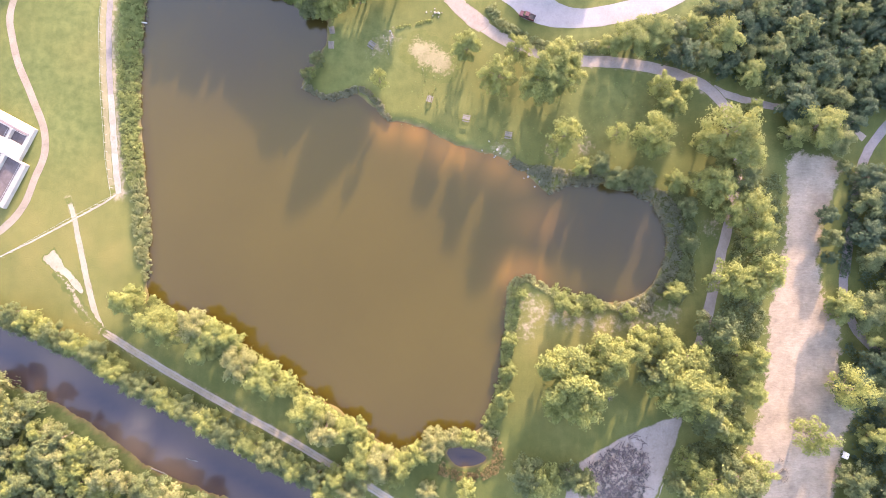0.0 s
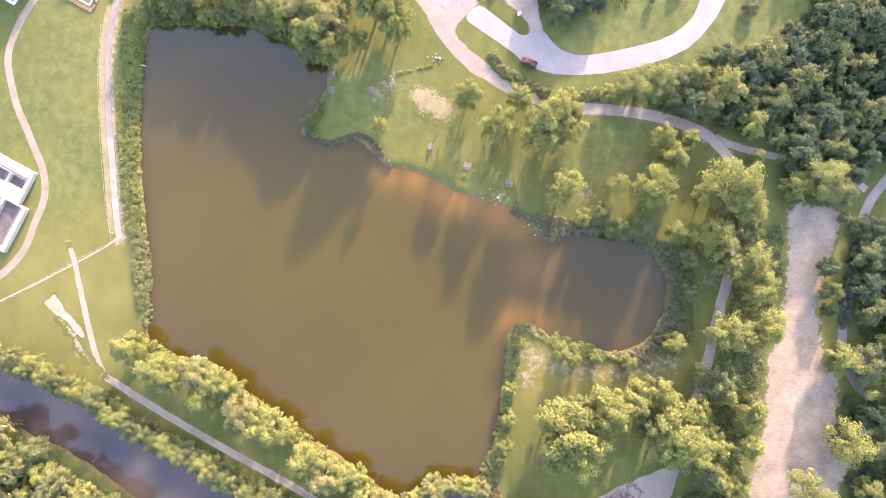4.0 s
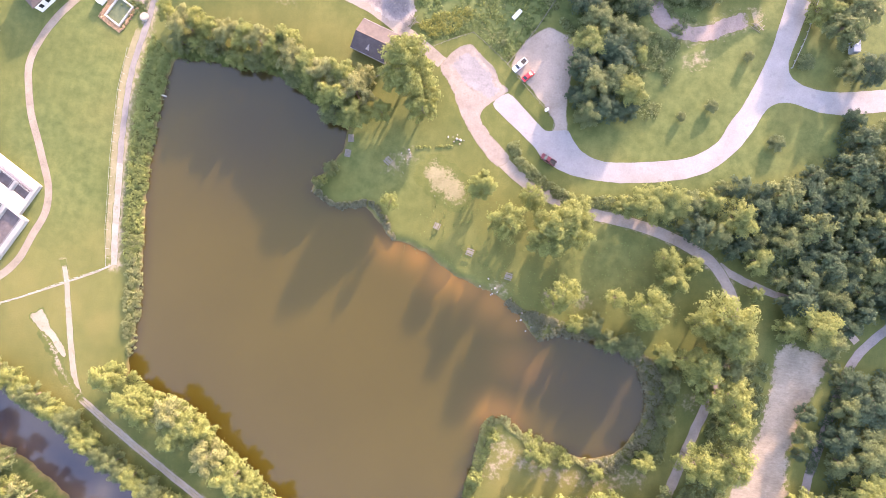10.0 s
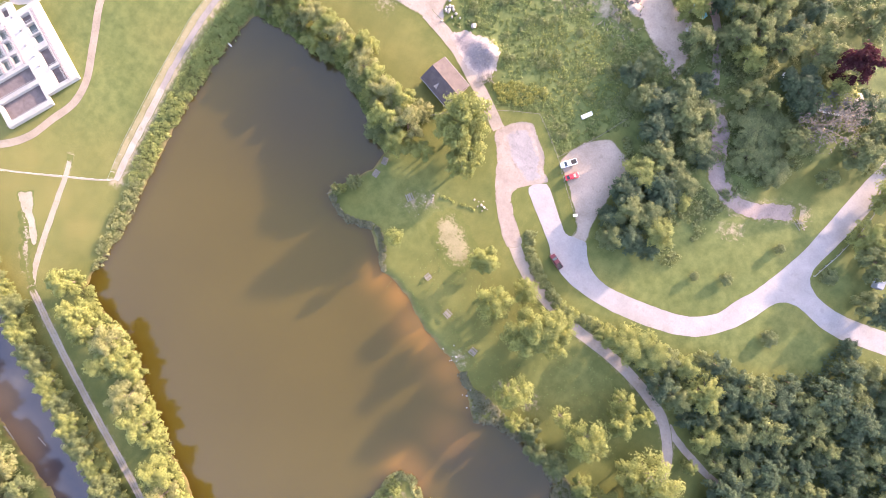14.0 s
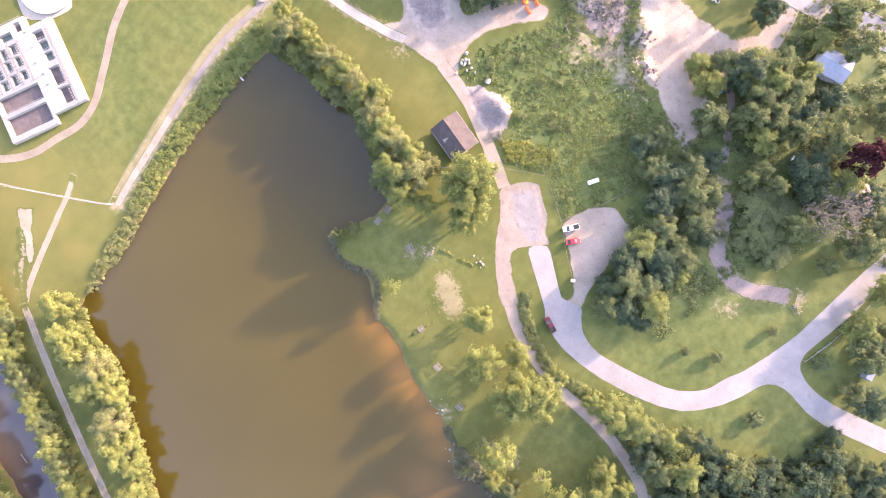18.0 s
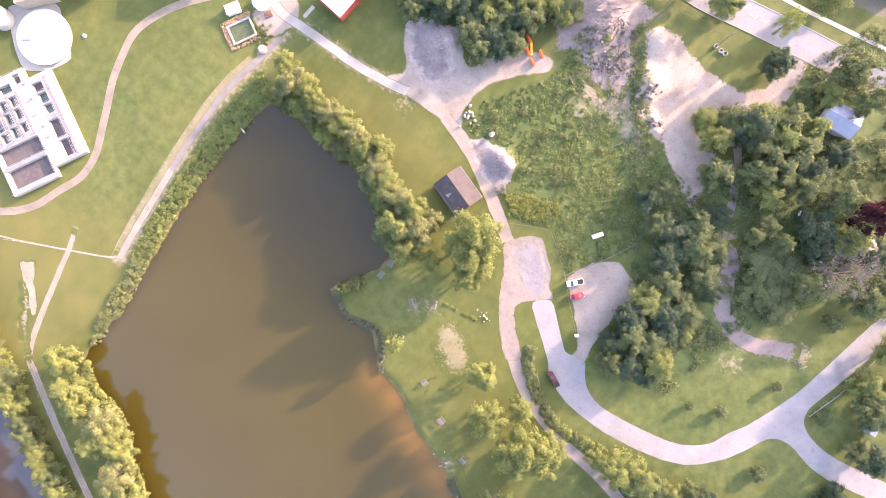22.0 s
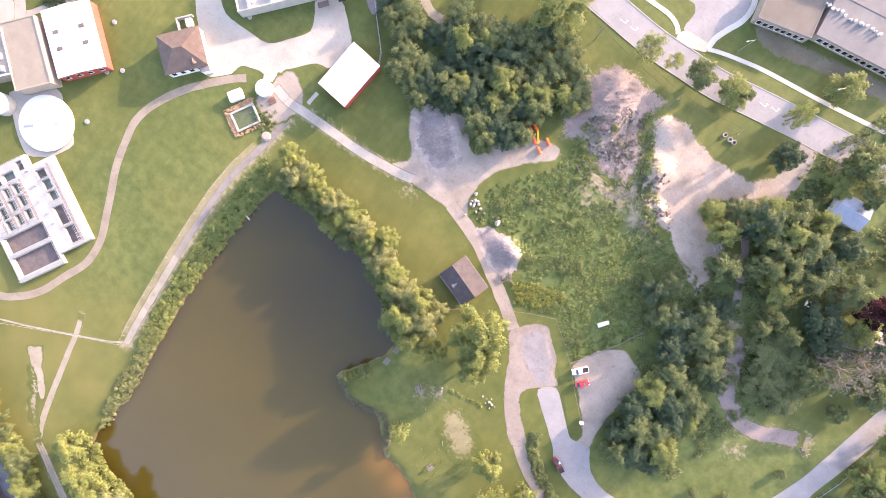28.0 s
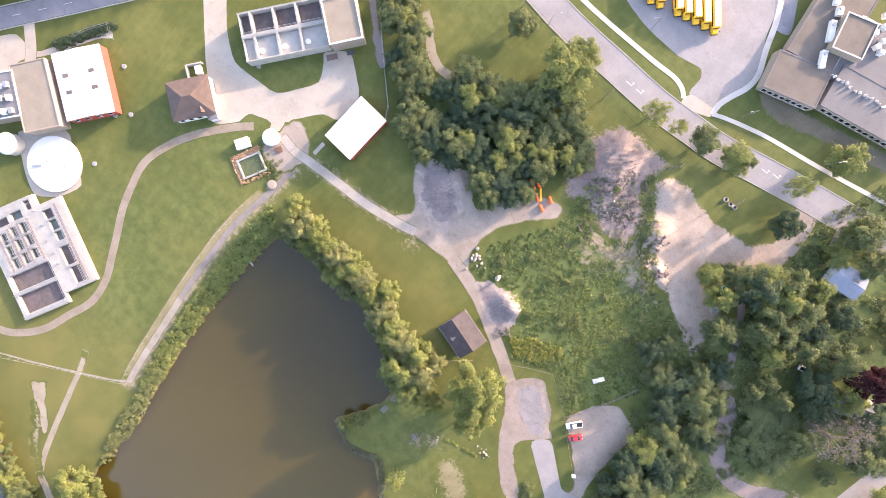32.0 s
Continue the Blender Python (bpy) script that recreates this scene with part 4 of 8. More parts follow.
ribbon("fence_strip", [(-118.9, 23.7), (-124, 20.4), (-134.1, 15), (-148.2, 7.7), (-160.3, 2), (-172.5, -4.4)], 0.7, TRACK, "pale trimmed strip of dry grass under the fence", 0.032, 0.15)
ribbon("river_track", RIVER_TRACK, 3.0, WORN, "pale two-wheel track along the river bank", 0.04, 0.5, fade=True)
for side in (0.85, -0.85):
    p0 = smooth_line(RIVER_TRACK, 6.0)
    t0 = np.gradient(p0, axis=0)
    t0 /= np.linalg.norm(t0, axis=1)[:, None]
    ribbon("wheel_rut", [tuple(v) for v in p0 + np.stack([-t0[:, 1], t0[:, 0]], 1) * side], 0.85, TRACK, "pale gravel wheel rut of the river track", 0.06, 0.12, fade=True)
ribbon("lake_path", [*LAKE_PATH_A, *LAKE_PATH_B[:-1], *LAKE_PATH_C[1:3]], 4.6, GRAVEL, "pinkish gravel path through the park", 0.05, 0.2, taper=0.78)
ribbon("lake_path_south", LAKE_PATH_C[2:], 3.6, GRAVEL, "pinkish gravel path under the trees", 0.045, 0.3)
ribbon("wood_path", WOOD_PATH, 2.6, GRAVEL, "pinkish gravel path into the wood", 0.042, 0.3)
ribbon("east_path", EAST_PATH, 3.2, GREY_GRAVEL, "grey gravel path along the bare field", 0.05, 0.25)
ribbon("yard_drive", YARD_DRIVE, 4.6, GRAVEL, "pale gravel drive to the works yard", 0.07, 0.3)
ribbon("plaza_path", PLAZA_PATH, 3.3, PALE_GRAVEL, "straight pale gravel path across the lawn", 0.078, 0.1)
ribbon("hill_path", HILL_PATH, 6.2, SPOIL, "worn brown dirt path out of the trees", 0.04, 1.3, fade=True)
ribbon("field_track", [(-119.3, 187.9), (-115.8, 184.8), (-112, 181.5), (-108.8, 178.5), (-106, 176.6), (-102.7, 175.6), (-99.3, 175.6), (-95.8, 176.6)], 3.4, WORN, "worn dirt track round the copse", 0.04, 0.6, fade=True)
lot("gravel_apron", [(-138.1, 181.3), (-136.1, 182.9), (-127.1, 174.2), (-118.5, 167.3), (-116.5, 164.3), (-118.8, 162.9), (-124.3, 167.3)], GREY_GRAVEL, "pale stone strip beside the control house", 0.05, 1.5, 0.8, "lot", 0.5)
ribbon("shed_walk", SHED_WALK, 1.4, CONCRETE, "short concrete walk to the shed", 0.04, 0.0)
lot("park_road", PARK_ROAD, ASPHALT, "worn pale grey asphalt park road with a side road", 0.08, 0.5, 0.8, "road", 0.06, True)
lot("entry_apron", [(-35.8, 218.7), (-34.1, 221), (-25.7, 221.8), (-24.7, 219), (-27.9, 217.7), (-35.2, 216)], CONCRETE, "pale concrete apron at the bus yard's entry", 0.095, 0.4, 0.7, "pavement", 0.02, True)
ribbon("avenue", AVENUE, 9.4, ASPHALT, "wide pale grey asphalt avenue", 0.08, 0.0, "road")
ribbon("north_road", NORTH_ROAD, 7.0, DARK_ASPHALT, "dark blue-grey asphalt road", 0.08, 0.0, "road")
ribbon("pit_drive", [(22.1, 201.9), (21.5, 208.6), (20.1, 214.7), (18.8, 220)], 8.5, GRAVEL, "gravel drive from the avenue to the sand pit", 0.068, 0.3, "path")
ribbon("house_drive", [(34.3, 213.4), (32.8, 218.1), (32.1, 222.3)], 4.5, CONCRETE, "pale concrete drive to the house", 0.05, 0.0, "path")
ribbon("garden_drive", [(14.7, 187.1), (24, 180.2), (29.4, 172.3), (35.3, 162.2)], 3.0, SPOIL, "dirt drive under the trees", 0.04, 0.4, "path")
ribbon("barn_drive", BARN_DRIVE, 4.0, CONCRETE, "short pale concrete drive to the barn yard", 0.06, 0.05, "road")
ribbon("sidewalk_west", WALK_A, 1.6, SIDEWALK, "white concrete sidewalk along the avenue", 0.10, 0.0, "pavement")
ribbon("sidewalk_east", WALK_B, 1.4, SIDEWALK, "white concrete sidewalk along the avenue", 0.10, 0.0, "pavement")
ribbon("sidewalk_school", WALK_C, 2.0, SIDEWALK, "pale concrete sidewalk round the bus yard", 0.11, 0.0, "pavement")

# ---- buildings ----


def flat_building(x, y, lx, ly, turn, h, wall, roof, label, parapet=0.5, trim=None, name="building"):
    """A flat-roofed block: wall, roof sheet and a parapet round it."""
    ob = thing(name, pose(x, y, 0, 0, 0, turn), label, "building")
    part("wall", box(B(), 0, 0, -0.2, lx, ly, h + 0.2 - 0.05), wall, ob)
    part("roof", box(B(), 0, 0, h - 0.05, lx - 0.7, ly - 0.7, 0.12), roof, ob)
    for i, (px, py, sx, sy) in enumerate(((0, ly / 2 - 0.15, lx + 0.1, 0.4), (0, -ly / 2 + 0.15, lx + 0.1, 0.4), (lx / 2 - 0.15, 0, 0.4, ly - 0.7), (-lx / 2 + 0.15, 0, 0.4, ly - 0.7))):
        part("parapet", box(B(), px, py, h - 0.05, sx, sy, parapet, 0, 0.03), trim or WHITE_PAINT, ob)
    return ob


def gable_building(x, y, lx, ly, turn, eave, rise, wall, roof, label, over=0.4, name="house"):
    """Ridge along the local x axis: gabled wall body, two roof slopes, ridge cap and eaves trim."""
    ob = thing(name, pose(x, y, 0, 0, 0, turn), label, "building")
    part("wall", prism(B(), [(-ly / 2, -0.2), (ly / 2, -0.2), (ly / 2, eave), (0, eave + rise), (-ly / 2, eave)], -lx / 2, lx / 2), wall, ob)
    k = rise / (ly / 2)
    for s in (1, -1):
        e = s * (ly / 2 + over)
        part("roof", prism(B(), [(0, eave + rise + 0.06), (e, eave - over * k + 0.06), (e, eave - over * k + 0.22), (0, eave + rise + 0.22)], -lx / 2 - over, lx / 2 + over), roof, ob)
        part("gutter", box(B(), 0, e + s * 0.07, eave - over * k - 0.02, lx + 2 * over, 0.12, 0.14), GREY_METAL, ob)
    part("ridge_cap", prism(B(), [(-0.25, eave + rise + 0.17), (0.25, eave + rise + 0.17), (0, eave + rise + 0.29)], -lx / 2 - over, lx / 2 + over), roof, ob)
    return ob


def window(ob, x, y, z, w, h, face):
    """A framed window on a wall that looks along +-x or +-y (face)."""
    t = {"+x": 90, "-x": -90, "+y": 180, "-y": 0}[face]
    m = pose(x, y, z, 0, 0, t)
    win = part("window", box(B(), 0, 0, 0, w, 0.10, h), WHITE_PAINT, ob)
    win.matrix_basis = m
    part("pane", box(B(), 0, -0.06, 0.06, w - 0.16, 0.05, h - 0.12), DARK_GLASS, win)
    part("sill", box(B(), 0, -0.10, -0.06, w + 0.1, 0.18, 0.05), WHITE_PAINT, win)


def wheel(ob, x, y, r=0.34, w=0.24):
    t = part("wheel", cyl(B(), 0, 0, -w / 2, r, w, 16), RUBBER, ob)
    t.matrix_basis = pose(x, y, r, 90)
    part("rim", cyl(B(), 0, 0, -w / 2 - 0.01, r * 0.6, w + 0.02, 12), GREY_METAL, t)


def loft(sections):
    """A body from cross sections (x, half width, bottom, top)."""
    bm = B()
    loops = []
    for x, w, z0, z1 in sections:
        c = min(0.12, (z1 - z0) / 3)
        loops.append([bm.verts.new((x, y, z)) for y, z in ((-w, z0), (w, z0), (w, z1 - c), (w - c, z1), (-w + c, z1), (-w, z1 - c))])
    for a, b in zip(loops, loops[1:]):
        for i in range(6):
            j = (i + 1) % 6
            bm.faces.new((a[i], a[j], b[j], b[i]))
    bm.faces.new(loops[0][::-1])
    bm.faces.new(loops[-1])
    return bm


# red barn with a white metal roof, and its flat annexes
BX, BY, BL, BW, BA = -189.2, 96.8, 16.2, 21.8, 51.0
barn = gable_building(BX, BY, BW, BL, BA + 90, 3.2, 0.5, RED_SIDING, WHITE_METAL, "red-sided barn with a bright white metal roof and four skylights", 0.15, "barn")
for u, v in ((-0.1, -0.25), (-0.1, 0.3), (0.15, -0.25), (0.15, 0.3)):
    z = 3.2 + 0.5 * (1 - abs(v) * 2) + 0.2
    part("skylight", box(B(), u * BW, v * BL, z, 1.1, 1.9, 0.22, 0, 0.05), MEDIA, barn, "grey translucent skylight")
for k in range(4):
    window(barn, -BW / 2 - 0.03, -BL * 0.36 + k * BL * 0.24, 1.6, 1.5, 1.2, "-x")
flat_building(-198.7, 83.4, 12.4, 22.2, 50.7, 4.0, BRICK, TAN_ROOF, "flat-roofed brick annex with a tan gravel roof", 0.3, BRICK, "annex")
plant = flat_building(-209.7, 73.7, 18.0, 14.9, 48.6, 4.0, BRICK, GREY_ROOF, "flat-roofed plant building crowded with roof equipment", 0.4, WHITE_PAINT, "plant_building")
for i in range(9):
    u, v = 1.2 + (i % 3) * 2.6, -5.5 + (i // 3) * 4.2
    part("roof_unit", box(B(), u, v, 4.05, 1.4, 1.9, 1.1, 0, 0.06), WHITE_PAINT if i % 2 else GREY_METAL, plant)

# round digester with a white cover
DX, DY = -183.2, 68.1
tank = thing("round_tank", pose(DX, DY, 0), "large round tank with a bright white flat cover", "tank")
part("wall", cyl(B(), 0, 0, -0.2, 9.25, 0.75, 64), TANK_CONCRETE, tank)
bmr = cyl(B(), 0, 0, 0.55, 9.4, 0.2, 64)
part("cover", cyl(bmr, 0, 0, 0.75, 9.2, 0.35, 64, 0.4), WHITE_METAL, tank)
for u, v, s in ((3.4, 2.0, 0.5), (-2.2, -0.6, 0.45), (-0.6, 1.1, 0.4), (1.8, 5.2, 0.35)):
    part("hatch", box(B(), u, v, 0.85, s * 1.6, s, 0.35, 30, 0.04), GREY_METAL, tank, "small grey hatch")
part("ladder_box", box(B(), -4.0, -4.2, 0.85, 3.4, 0.8, 0.3, 40, 0.03), GREY_METAL, tank)
dome = thing("small_tank", pose(-198.1, 64.2, 0), "small white-roofed tank beside the round tank", "tank")
part("wall", cyl(B(), 0, 0, -0.2, 3.6, 3.0, 32), TANK_CONCRETE, dome)
part("cover", cyl(B(), 0, 0, 2.8, 3.7, 0.6, 32, 2.6), WHITE_METAL, dome)

# settling basins: walls with walkways between sunken water
QX, QY = -147.8, 46.6
QB = [(-147.8, 46.6), (-173.8, 60.2)]
QANG = math.degrees(math.atan2(QB[1][1] - QB[0][1], QB[1][0] - QB[0][0]))
basins = thing("settling_basins", pose(QX, QY, 0, 0, 0, QANG), "pale concrete settling basins with walkways and sunken water", "basin")
# local x runs along the outer wall, local y to the west; (x0, x1, y0, y1) of each sunken cell
CELLS = [(1.5, 7.4, 3.3, 7.4, 1), (8.3, 15.0, 3.8, 7.9, 1), (17.1, 20.4, 3.9, 7.2, 0), (20.9, 24.6, 4.2, 7.4, 0), (25.1, 28.4, 4.3, 7.9, 1),
         (-1.6, 5.2, 13.0, 28.4, 1), (6.6, 12.4, 13.0, 28.4, 1),
         (14.8, 18.2, 14.8, 17.4, 0), (19.6, 23.4, 14.7, 17.4, 0), (24.1, 27.7, 14.5, 17.4, 0), (14.2, 18.1, 18.5, 21.2, 0), (19.1, 23.1, 18.7, 21.2, 0), (23.6, 27.5, 18.6, 21.1, 0),
         (13.9, 17.5, 22.5, 25.2, 0), (18.1, 22.1, 22.9, 25.4, 0), (22.8, 26.8, 22.9, 25.4, 0), (30.6, 34.0, 10.6, 12.9, 1), (29.2, 32.0, 14.7, 19.0, 0), (28.8, 31.6, 20.2, 25.6, 1)]


def basin_walls():
    """The basin's deck: a grid of boxes that leaves the cells open."""
    xs = sorted({-3.4, 0.0, 30.8, 35.0, *(c[0] for c in CELLS), *(c[1] for c in CELLS)})
    ys = sorted({0.0, 8.6, 12.4, 29.6, *(c[2] for c in CELLS), *(c[3] for c in CELLS)})
    out = []
    for xa, xb in zip(xs, xs[1:]):
        run = None
        for ya, yb in [*zip(ys, ys[1:]), (29.6, 30.0)]:
            mx, my = (xa + xb) / 2, (ya + yb) / 2
            hole = my > 29.6 or any(c[0] < mx < c[1] and c[2] < my < c[3] for c in CELLS) or (mx > 30.8 and my < 8.6) or (mx < 0 and my < 12.4)
            if hole:
                if run is not None:
                    out.append((xa, xb, run, ya))
                run = None
            elif run is None:
                run = ya
    return out


for xa, xb, ya, yb in basin_walls():
    part("wall", box(B(), (xa + xb) / 2, (ya + yb) / 2, -0.3, xb - xa, yb - ya, 1.5), TANK_CONCRETE, basins)
for xa, xb, ya, yb, dark in CELLS:
    part("basin_water", box(B(), (xa + xb) / 2, (ya + yb) / 2, -0.25, xb - xa, yb - ya, 0.45), MEDIA if dark else TANK_WATER, basins, "dark wet surface" if dark else "")


def railing(ob, x0, y0, x1, y1, z, gap=1.8):
    n = max(1, int(math.hypot(x1 - x0, y1 - y0) / gap))
    length, turn = math.hypot(x1 - x0, y1 - y0), math.degrees(math.atan2(y1 - y0, x1 - x0))
    rail = part("railing", box(B(), (x0 + x1) / 2, (y0 + y1) / 2, z + 1.0, length, 0.07, 0.07, turn), GREY_METAL, ob)
    part("mid_rail", box(B(), (x0 + x1) / 2, (y0 + y1) / 2, z + 0.5, length, 0.06, 0.06, turn), GREY_METAL, rail)
    post = None
    for i in range(n + 1):
        px, py = x0 + (x1 - x0) * i / n, y0 + (y1 - y0) * i / n
        if post is None:
            post = part("post", box(B(), 0, 0, 0, 0.07, 0.07, 1.0), GREY_METAL, rail)
            post.location = (px, py, z)
        else:
            o = new("post", post.data)
            o.parent, o.location = rail, (px, py, z)


# grating walkways beside the cells, each between two railings, and a rail along every free edge
for x0, x1, y, w in ((1.0, 29.2, 3.0, 1.0), (13.4, 28.4, 14.0, 0.9), (13.4, 28.2, 18.0, 0.8), (13.2, 27.6, 21.9, 0.9), (13.2, 27.4, 26.0, 0.8)):
    part("walkway_grating", box(B(), (x0 + x1) / 2, y, 1.2, x1 - x0, w - 0.2, 0.05), GRATING, basins, "pinkish steel grating")
    for s in (-0.5, 0.5):
        railing(basins, x0, y + s * w, x1, y + s * w, 1.2, 1.4)
for x0, y0, x1, y1 in ((0.3, 0.3, 30.4, 0.3), (0.3, 0.3, 0.3, 8.2), (7.85, 3.6, 7.85, 7.8), (20.65, 4.0, 20.65, 7.6), (24.85, 4.0, 24.85, 7.8), (16.0, 3.6, 16.0, 8.0), (28.9, 3.8, 28.9, 8.2),
                       (-3.1, 12.4, 30.0, 12.4), (-3.1, 12.6, -3.1, 29.2), (-2.2, 12.6, -2.2, 29.0), (5.6, 12.7, 5.6, 28.8), (6.2, 12.7, 6.2, 28.8), (12.8, 12.7, 12.8, 28.8),
                       (18.9, 14.4, 18.9, 26.0), (23.6, 14.4, 23.6, 26.0), (28.4, 14.2, 28.4, 26.2), (32.4, 10.0, 32.4, 26.0), (34.6, 9.0, 34.6, 29.0)):
    railing(basins, x0, y0, x1, y1, 1.2, 1.6)
for x, y in ((10.2, 9.9), (18.6, 10.6), (24.0, 9.6), (14.0, 9.8), (29.6, 10.0)):
    part("valve_box", box(B(), x, y, 1.2, 0.5, 0.7, 0.6, 12 * x, 0.04), GREY_METAL, basins, "small grey valve box")

# brown-roofed office with hipped roof
HX, HY, HL, HW, HA = -158.5, 115.7, 14.6, 12.9, 50.8
office = thing("office_house", pose(HX, HY, 0, 0, 0, HA), "small office house with a brown hipped shingle roof", "building")
part("wall", box(B(), 0, 0, -0.2, HL - 0.9, HW - 0.9, 3.6), WHITE_PAINT, office)


def hip_roof(lx, ly, z, rise, ridge, t=0.2):
    bm = B()
    lo = [bm.verts.new(p) for p in ((-lx / 2, -ly / 2, z), (lx / 2, -ly / 2, z), (lx / 2, ly / 2, z), (-lx / 2, ly / 2, z))]
    hi = [bm.verts.new((-ridge / 2, 0, z + rise)), bm.verts.new((ridge / 2, 0, z + rise))]
    un = [bm.verts.new(v.co - Vector((0, 0, t))) for v in lo]
    bm.faces.new((lo[0], lo[1], hi[1], hi[0]))
    bm.faces.new((lo[1], lo[2], hi[1]))
    bm.faces.new((lo[2], lo[3], hi[0], hi[1]))
    bm.faces.new((lo[3], lo[0], hi[0]))
    for i in range(4):
        bm.faces.new((lo[i], un[i], un[(i + 1) % 4], lo[(i + 1) % 4]))
    bm.faces.new(un[::-1])
    return bm


part("roof", hip_roof(HL, HW, 3.4, 2.4, 3.0), SHINGLE, office)
part("dormer", prism(B(), [(-0.9, 0), (0.9, 0), (0, 0.7)], -HW * 0.42, -HW * 0.15), SHINGLE, office).matrix_basis = pose(HL * 0.22, 0, 3.9, 0, 0, 90)
for k in range(4):
    window(office, -HL * 0.34 + k * HL * 0.2, -HW / 2 + 0.40, 1.1, 1.5, 1.4, "-y")
part("porch", box(B(), HL * 0.38, -HW / 2 - 0.4, -0.1, 3.0, 1.6, 2.6, 0, 0.03), WHITE_PAINT, office)
part("porch_roof", box(B(), HL * 0.38, -HW / 2 - 0.4, 2.5, 3.3, 2.0, 0.15, 0, 0.03), GREY_ROOF, office)
pen = thing("bin_enclosure", pose(-164.3, 123.2, 0, 0, 0, HA), "low pale wall round a white bin", "enclosure")
part("wall", box(B(), -2.6, 0, 0, 0.4, 4.4, 1.3), TANK_CONCRETE, pen)
part("wall", box(B(), 0, 2.3, 0, 5.6, 0.4, 1.3), TANK_CONCRETE, pen)
part("bin", box(B(), 1.2, 0.2, 0, 2.0, 2.6, 1.4, 0, 0.08), WHITE_PAINT, pen)

# open concrete tanks with the tan-roofed control house
TX, TY, TL, TW, TA = -148.2, 151.9, 27.4, 15.4, 50.2
tanks = thing("open_tanks", pose(TX, TY, 0, 0, 0, TA), "pale concrete open tanks with white walkways", "tank")
hw = TW / 2
# rear floor takes a dark colour to show shade inside the empty cells
part("floor", box(B(), 0, 0, -0.2, TL - 0.4, TW - 0.4, 2.0), MEDIA, tanks, "floor of the rear cells, coloured dark brown for their shade")
part("near_floor", box(B(), 0, -hw * 0.52, 2.18, TL - 0.8, hw * 0.9, 0.5), TANK_CONCRETE, tanks, "pale grey slab in the front cells")
for y, w in ((-hw + 0.2, 0.4), (hw - 0.2, 0.4), (0.2, 1.2)):
    part("wall", box(B(), 0, y, -0.2, TL, w, 3.9), TANK_CONCRETE, tanks)
for k in range(5):
    x = -TL / 2 + 0.3 + (TL - 0.6) * (0, 0.14, 0.42, 0.70, 1)[k]
    w = 0.4 if k in (0, 4) else 0.8
    part("cross_wall", box(B(), x, 0, -0.19, w, TW - 0.02, 3.87), TANK_CONCRETE, tanks)
for k in range(3):
    x = -TL / 2 + TL * (0.2, 0.48, 0.76)[k]
    part("round_hatch", cyl(B(), x, -hw * 0.62, 2.66, 0.9, 0.3, 20), WHITE_PAINT, tanks)
railing(tanks, -TL / 2 + 0.4, 0.9, TL / 2, 0.9, 3.7)
railing(tanks, -TL / 2 + 0.4, -0.5, TL / 2, -0.5, 3.7)
railing(tanks, -TL / 2 + 0.4, hw - 0.5, TL / 2, hw - 0.5, 3.7)
control = flat_building(-134.8, 166.2, 10.9, 14.0, 50.9, 5.0, BRICK, TAN_ROOF, "brick control house with a tan flat roof and white parapet", 0.5, WHITE_PAINT, "control_house")
part("door_canopy", box(B(), -6.0, -9.6, 2.3, 3.6, 1.8, 0.15), SHINGLE, control, "dark brown door canopy")
part("door_canopy", box(B(), 0.2, -9.4, 2.3, 2.4, 1.4, 0.15), DARK_GLASS, control, "dark door canopy")

# white-roofed red shed
SX, SY, SL, SW, SA = -110.6, 142.8, 10.8, 16.9, -4.2
shed = gable_building(SX, SY, SW, SL, SA - 90, 3.5, 0.5, RED_SIDING, WHITE_METAL, "red-sided storage shed with a bright white metal roof", 0.2, "storage_shed")

# pond house: two-slope shingle roof with a small dormer
PX, PY, PL, PW, PA = -40.6, 113.3, 9.6, 11.8, 73.6
pond_house = gable_building(PX, PY, PW, PL, PA - 90, 2.7, 1.4, BRICK, PURPLE_SHINGLE, "small park shelter house with a two-slope dark shingle roof", 0.5, "shelter_house")
part("dormer", prism(B(), [(-1.1, 2.9), (1.1, 2.9), (0, 3.75)], -PL * 0.42, -PL * 0.12), GREY_ROOF, pond_house, "small grey dormer").matrix_basis = pose(-0.6, 0, 0, 0, 0, 90)
window(pond_house, PW / 2 + 0.03, 0.5, 1.0, 1.2, 1.0, "+x")

# family houses among the trees
UX, UY, UL, UW, UA = 42.3, 206.8, 7.6, 9.9, 97.6
blue = gable_building(UX, UY, UW, UL, UA - 90, 2.9, 0.9, WHITE_PAINT, SLATE, "family house with a blue-grey shingle roof among trees", 0.5)
part("chimney", box(B(), 1.0, 0.8, 3.6, 0.9, 0.7, 1.8, 0, 0.03), BRICK, blue)
gable_building(71.3, 177.6, 11.2, 6.4, 23.1, 2.9, 1.6, WHITE_PAINT, GREY_ROOF, "family house with a dark grey roof under trees", 0.5)

trailer = thing("camper_trailer", pose(115.0, 136.0, 0, 0, 0, 100), "pale blue-grey camper trailer under trees beside the road", "trailer")
part("body", loft([(-2.3, 1.05, 0.5, 2.2), (-2.1, 1.2, 0.45, 2.4), (2.0, 1.2, 0.45, 2.4), (2.3, 1.05, 0.6, 2.0)]), SLATE, trailer)
part("roof_hatch", box(B(), 0.4, 0, 2.4, 0.7, 0.7, 0.15, 0, 0.03), WHITE_PAINT, trailer)
part("window", box(B(), 0, 1.2, 1.3, 1.4, 0.04, 0.6), DARK_GLASS, trailer)
for side in (-1, 1):
    wheel(trailer, 0.2, side * 1.05, 0.33, 0.22)
part("tow_bar", box(B(), 2.9, 0, 0.5, 1.2, 0.1, 0.1), GREY_METAL, trailer)

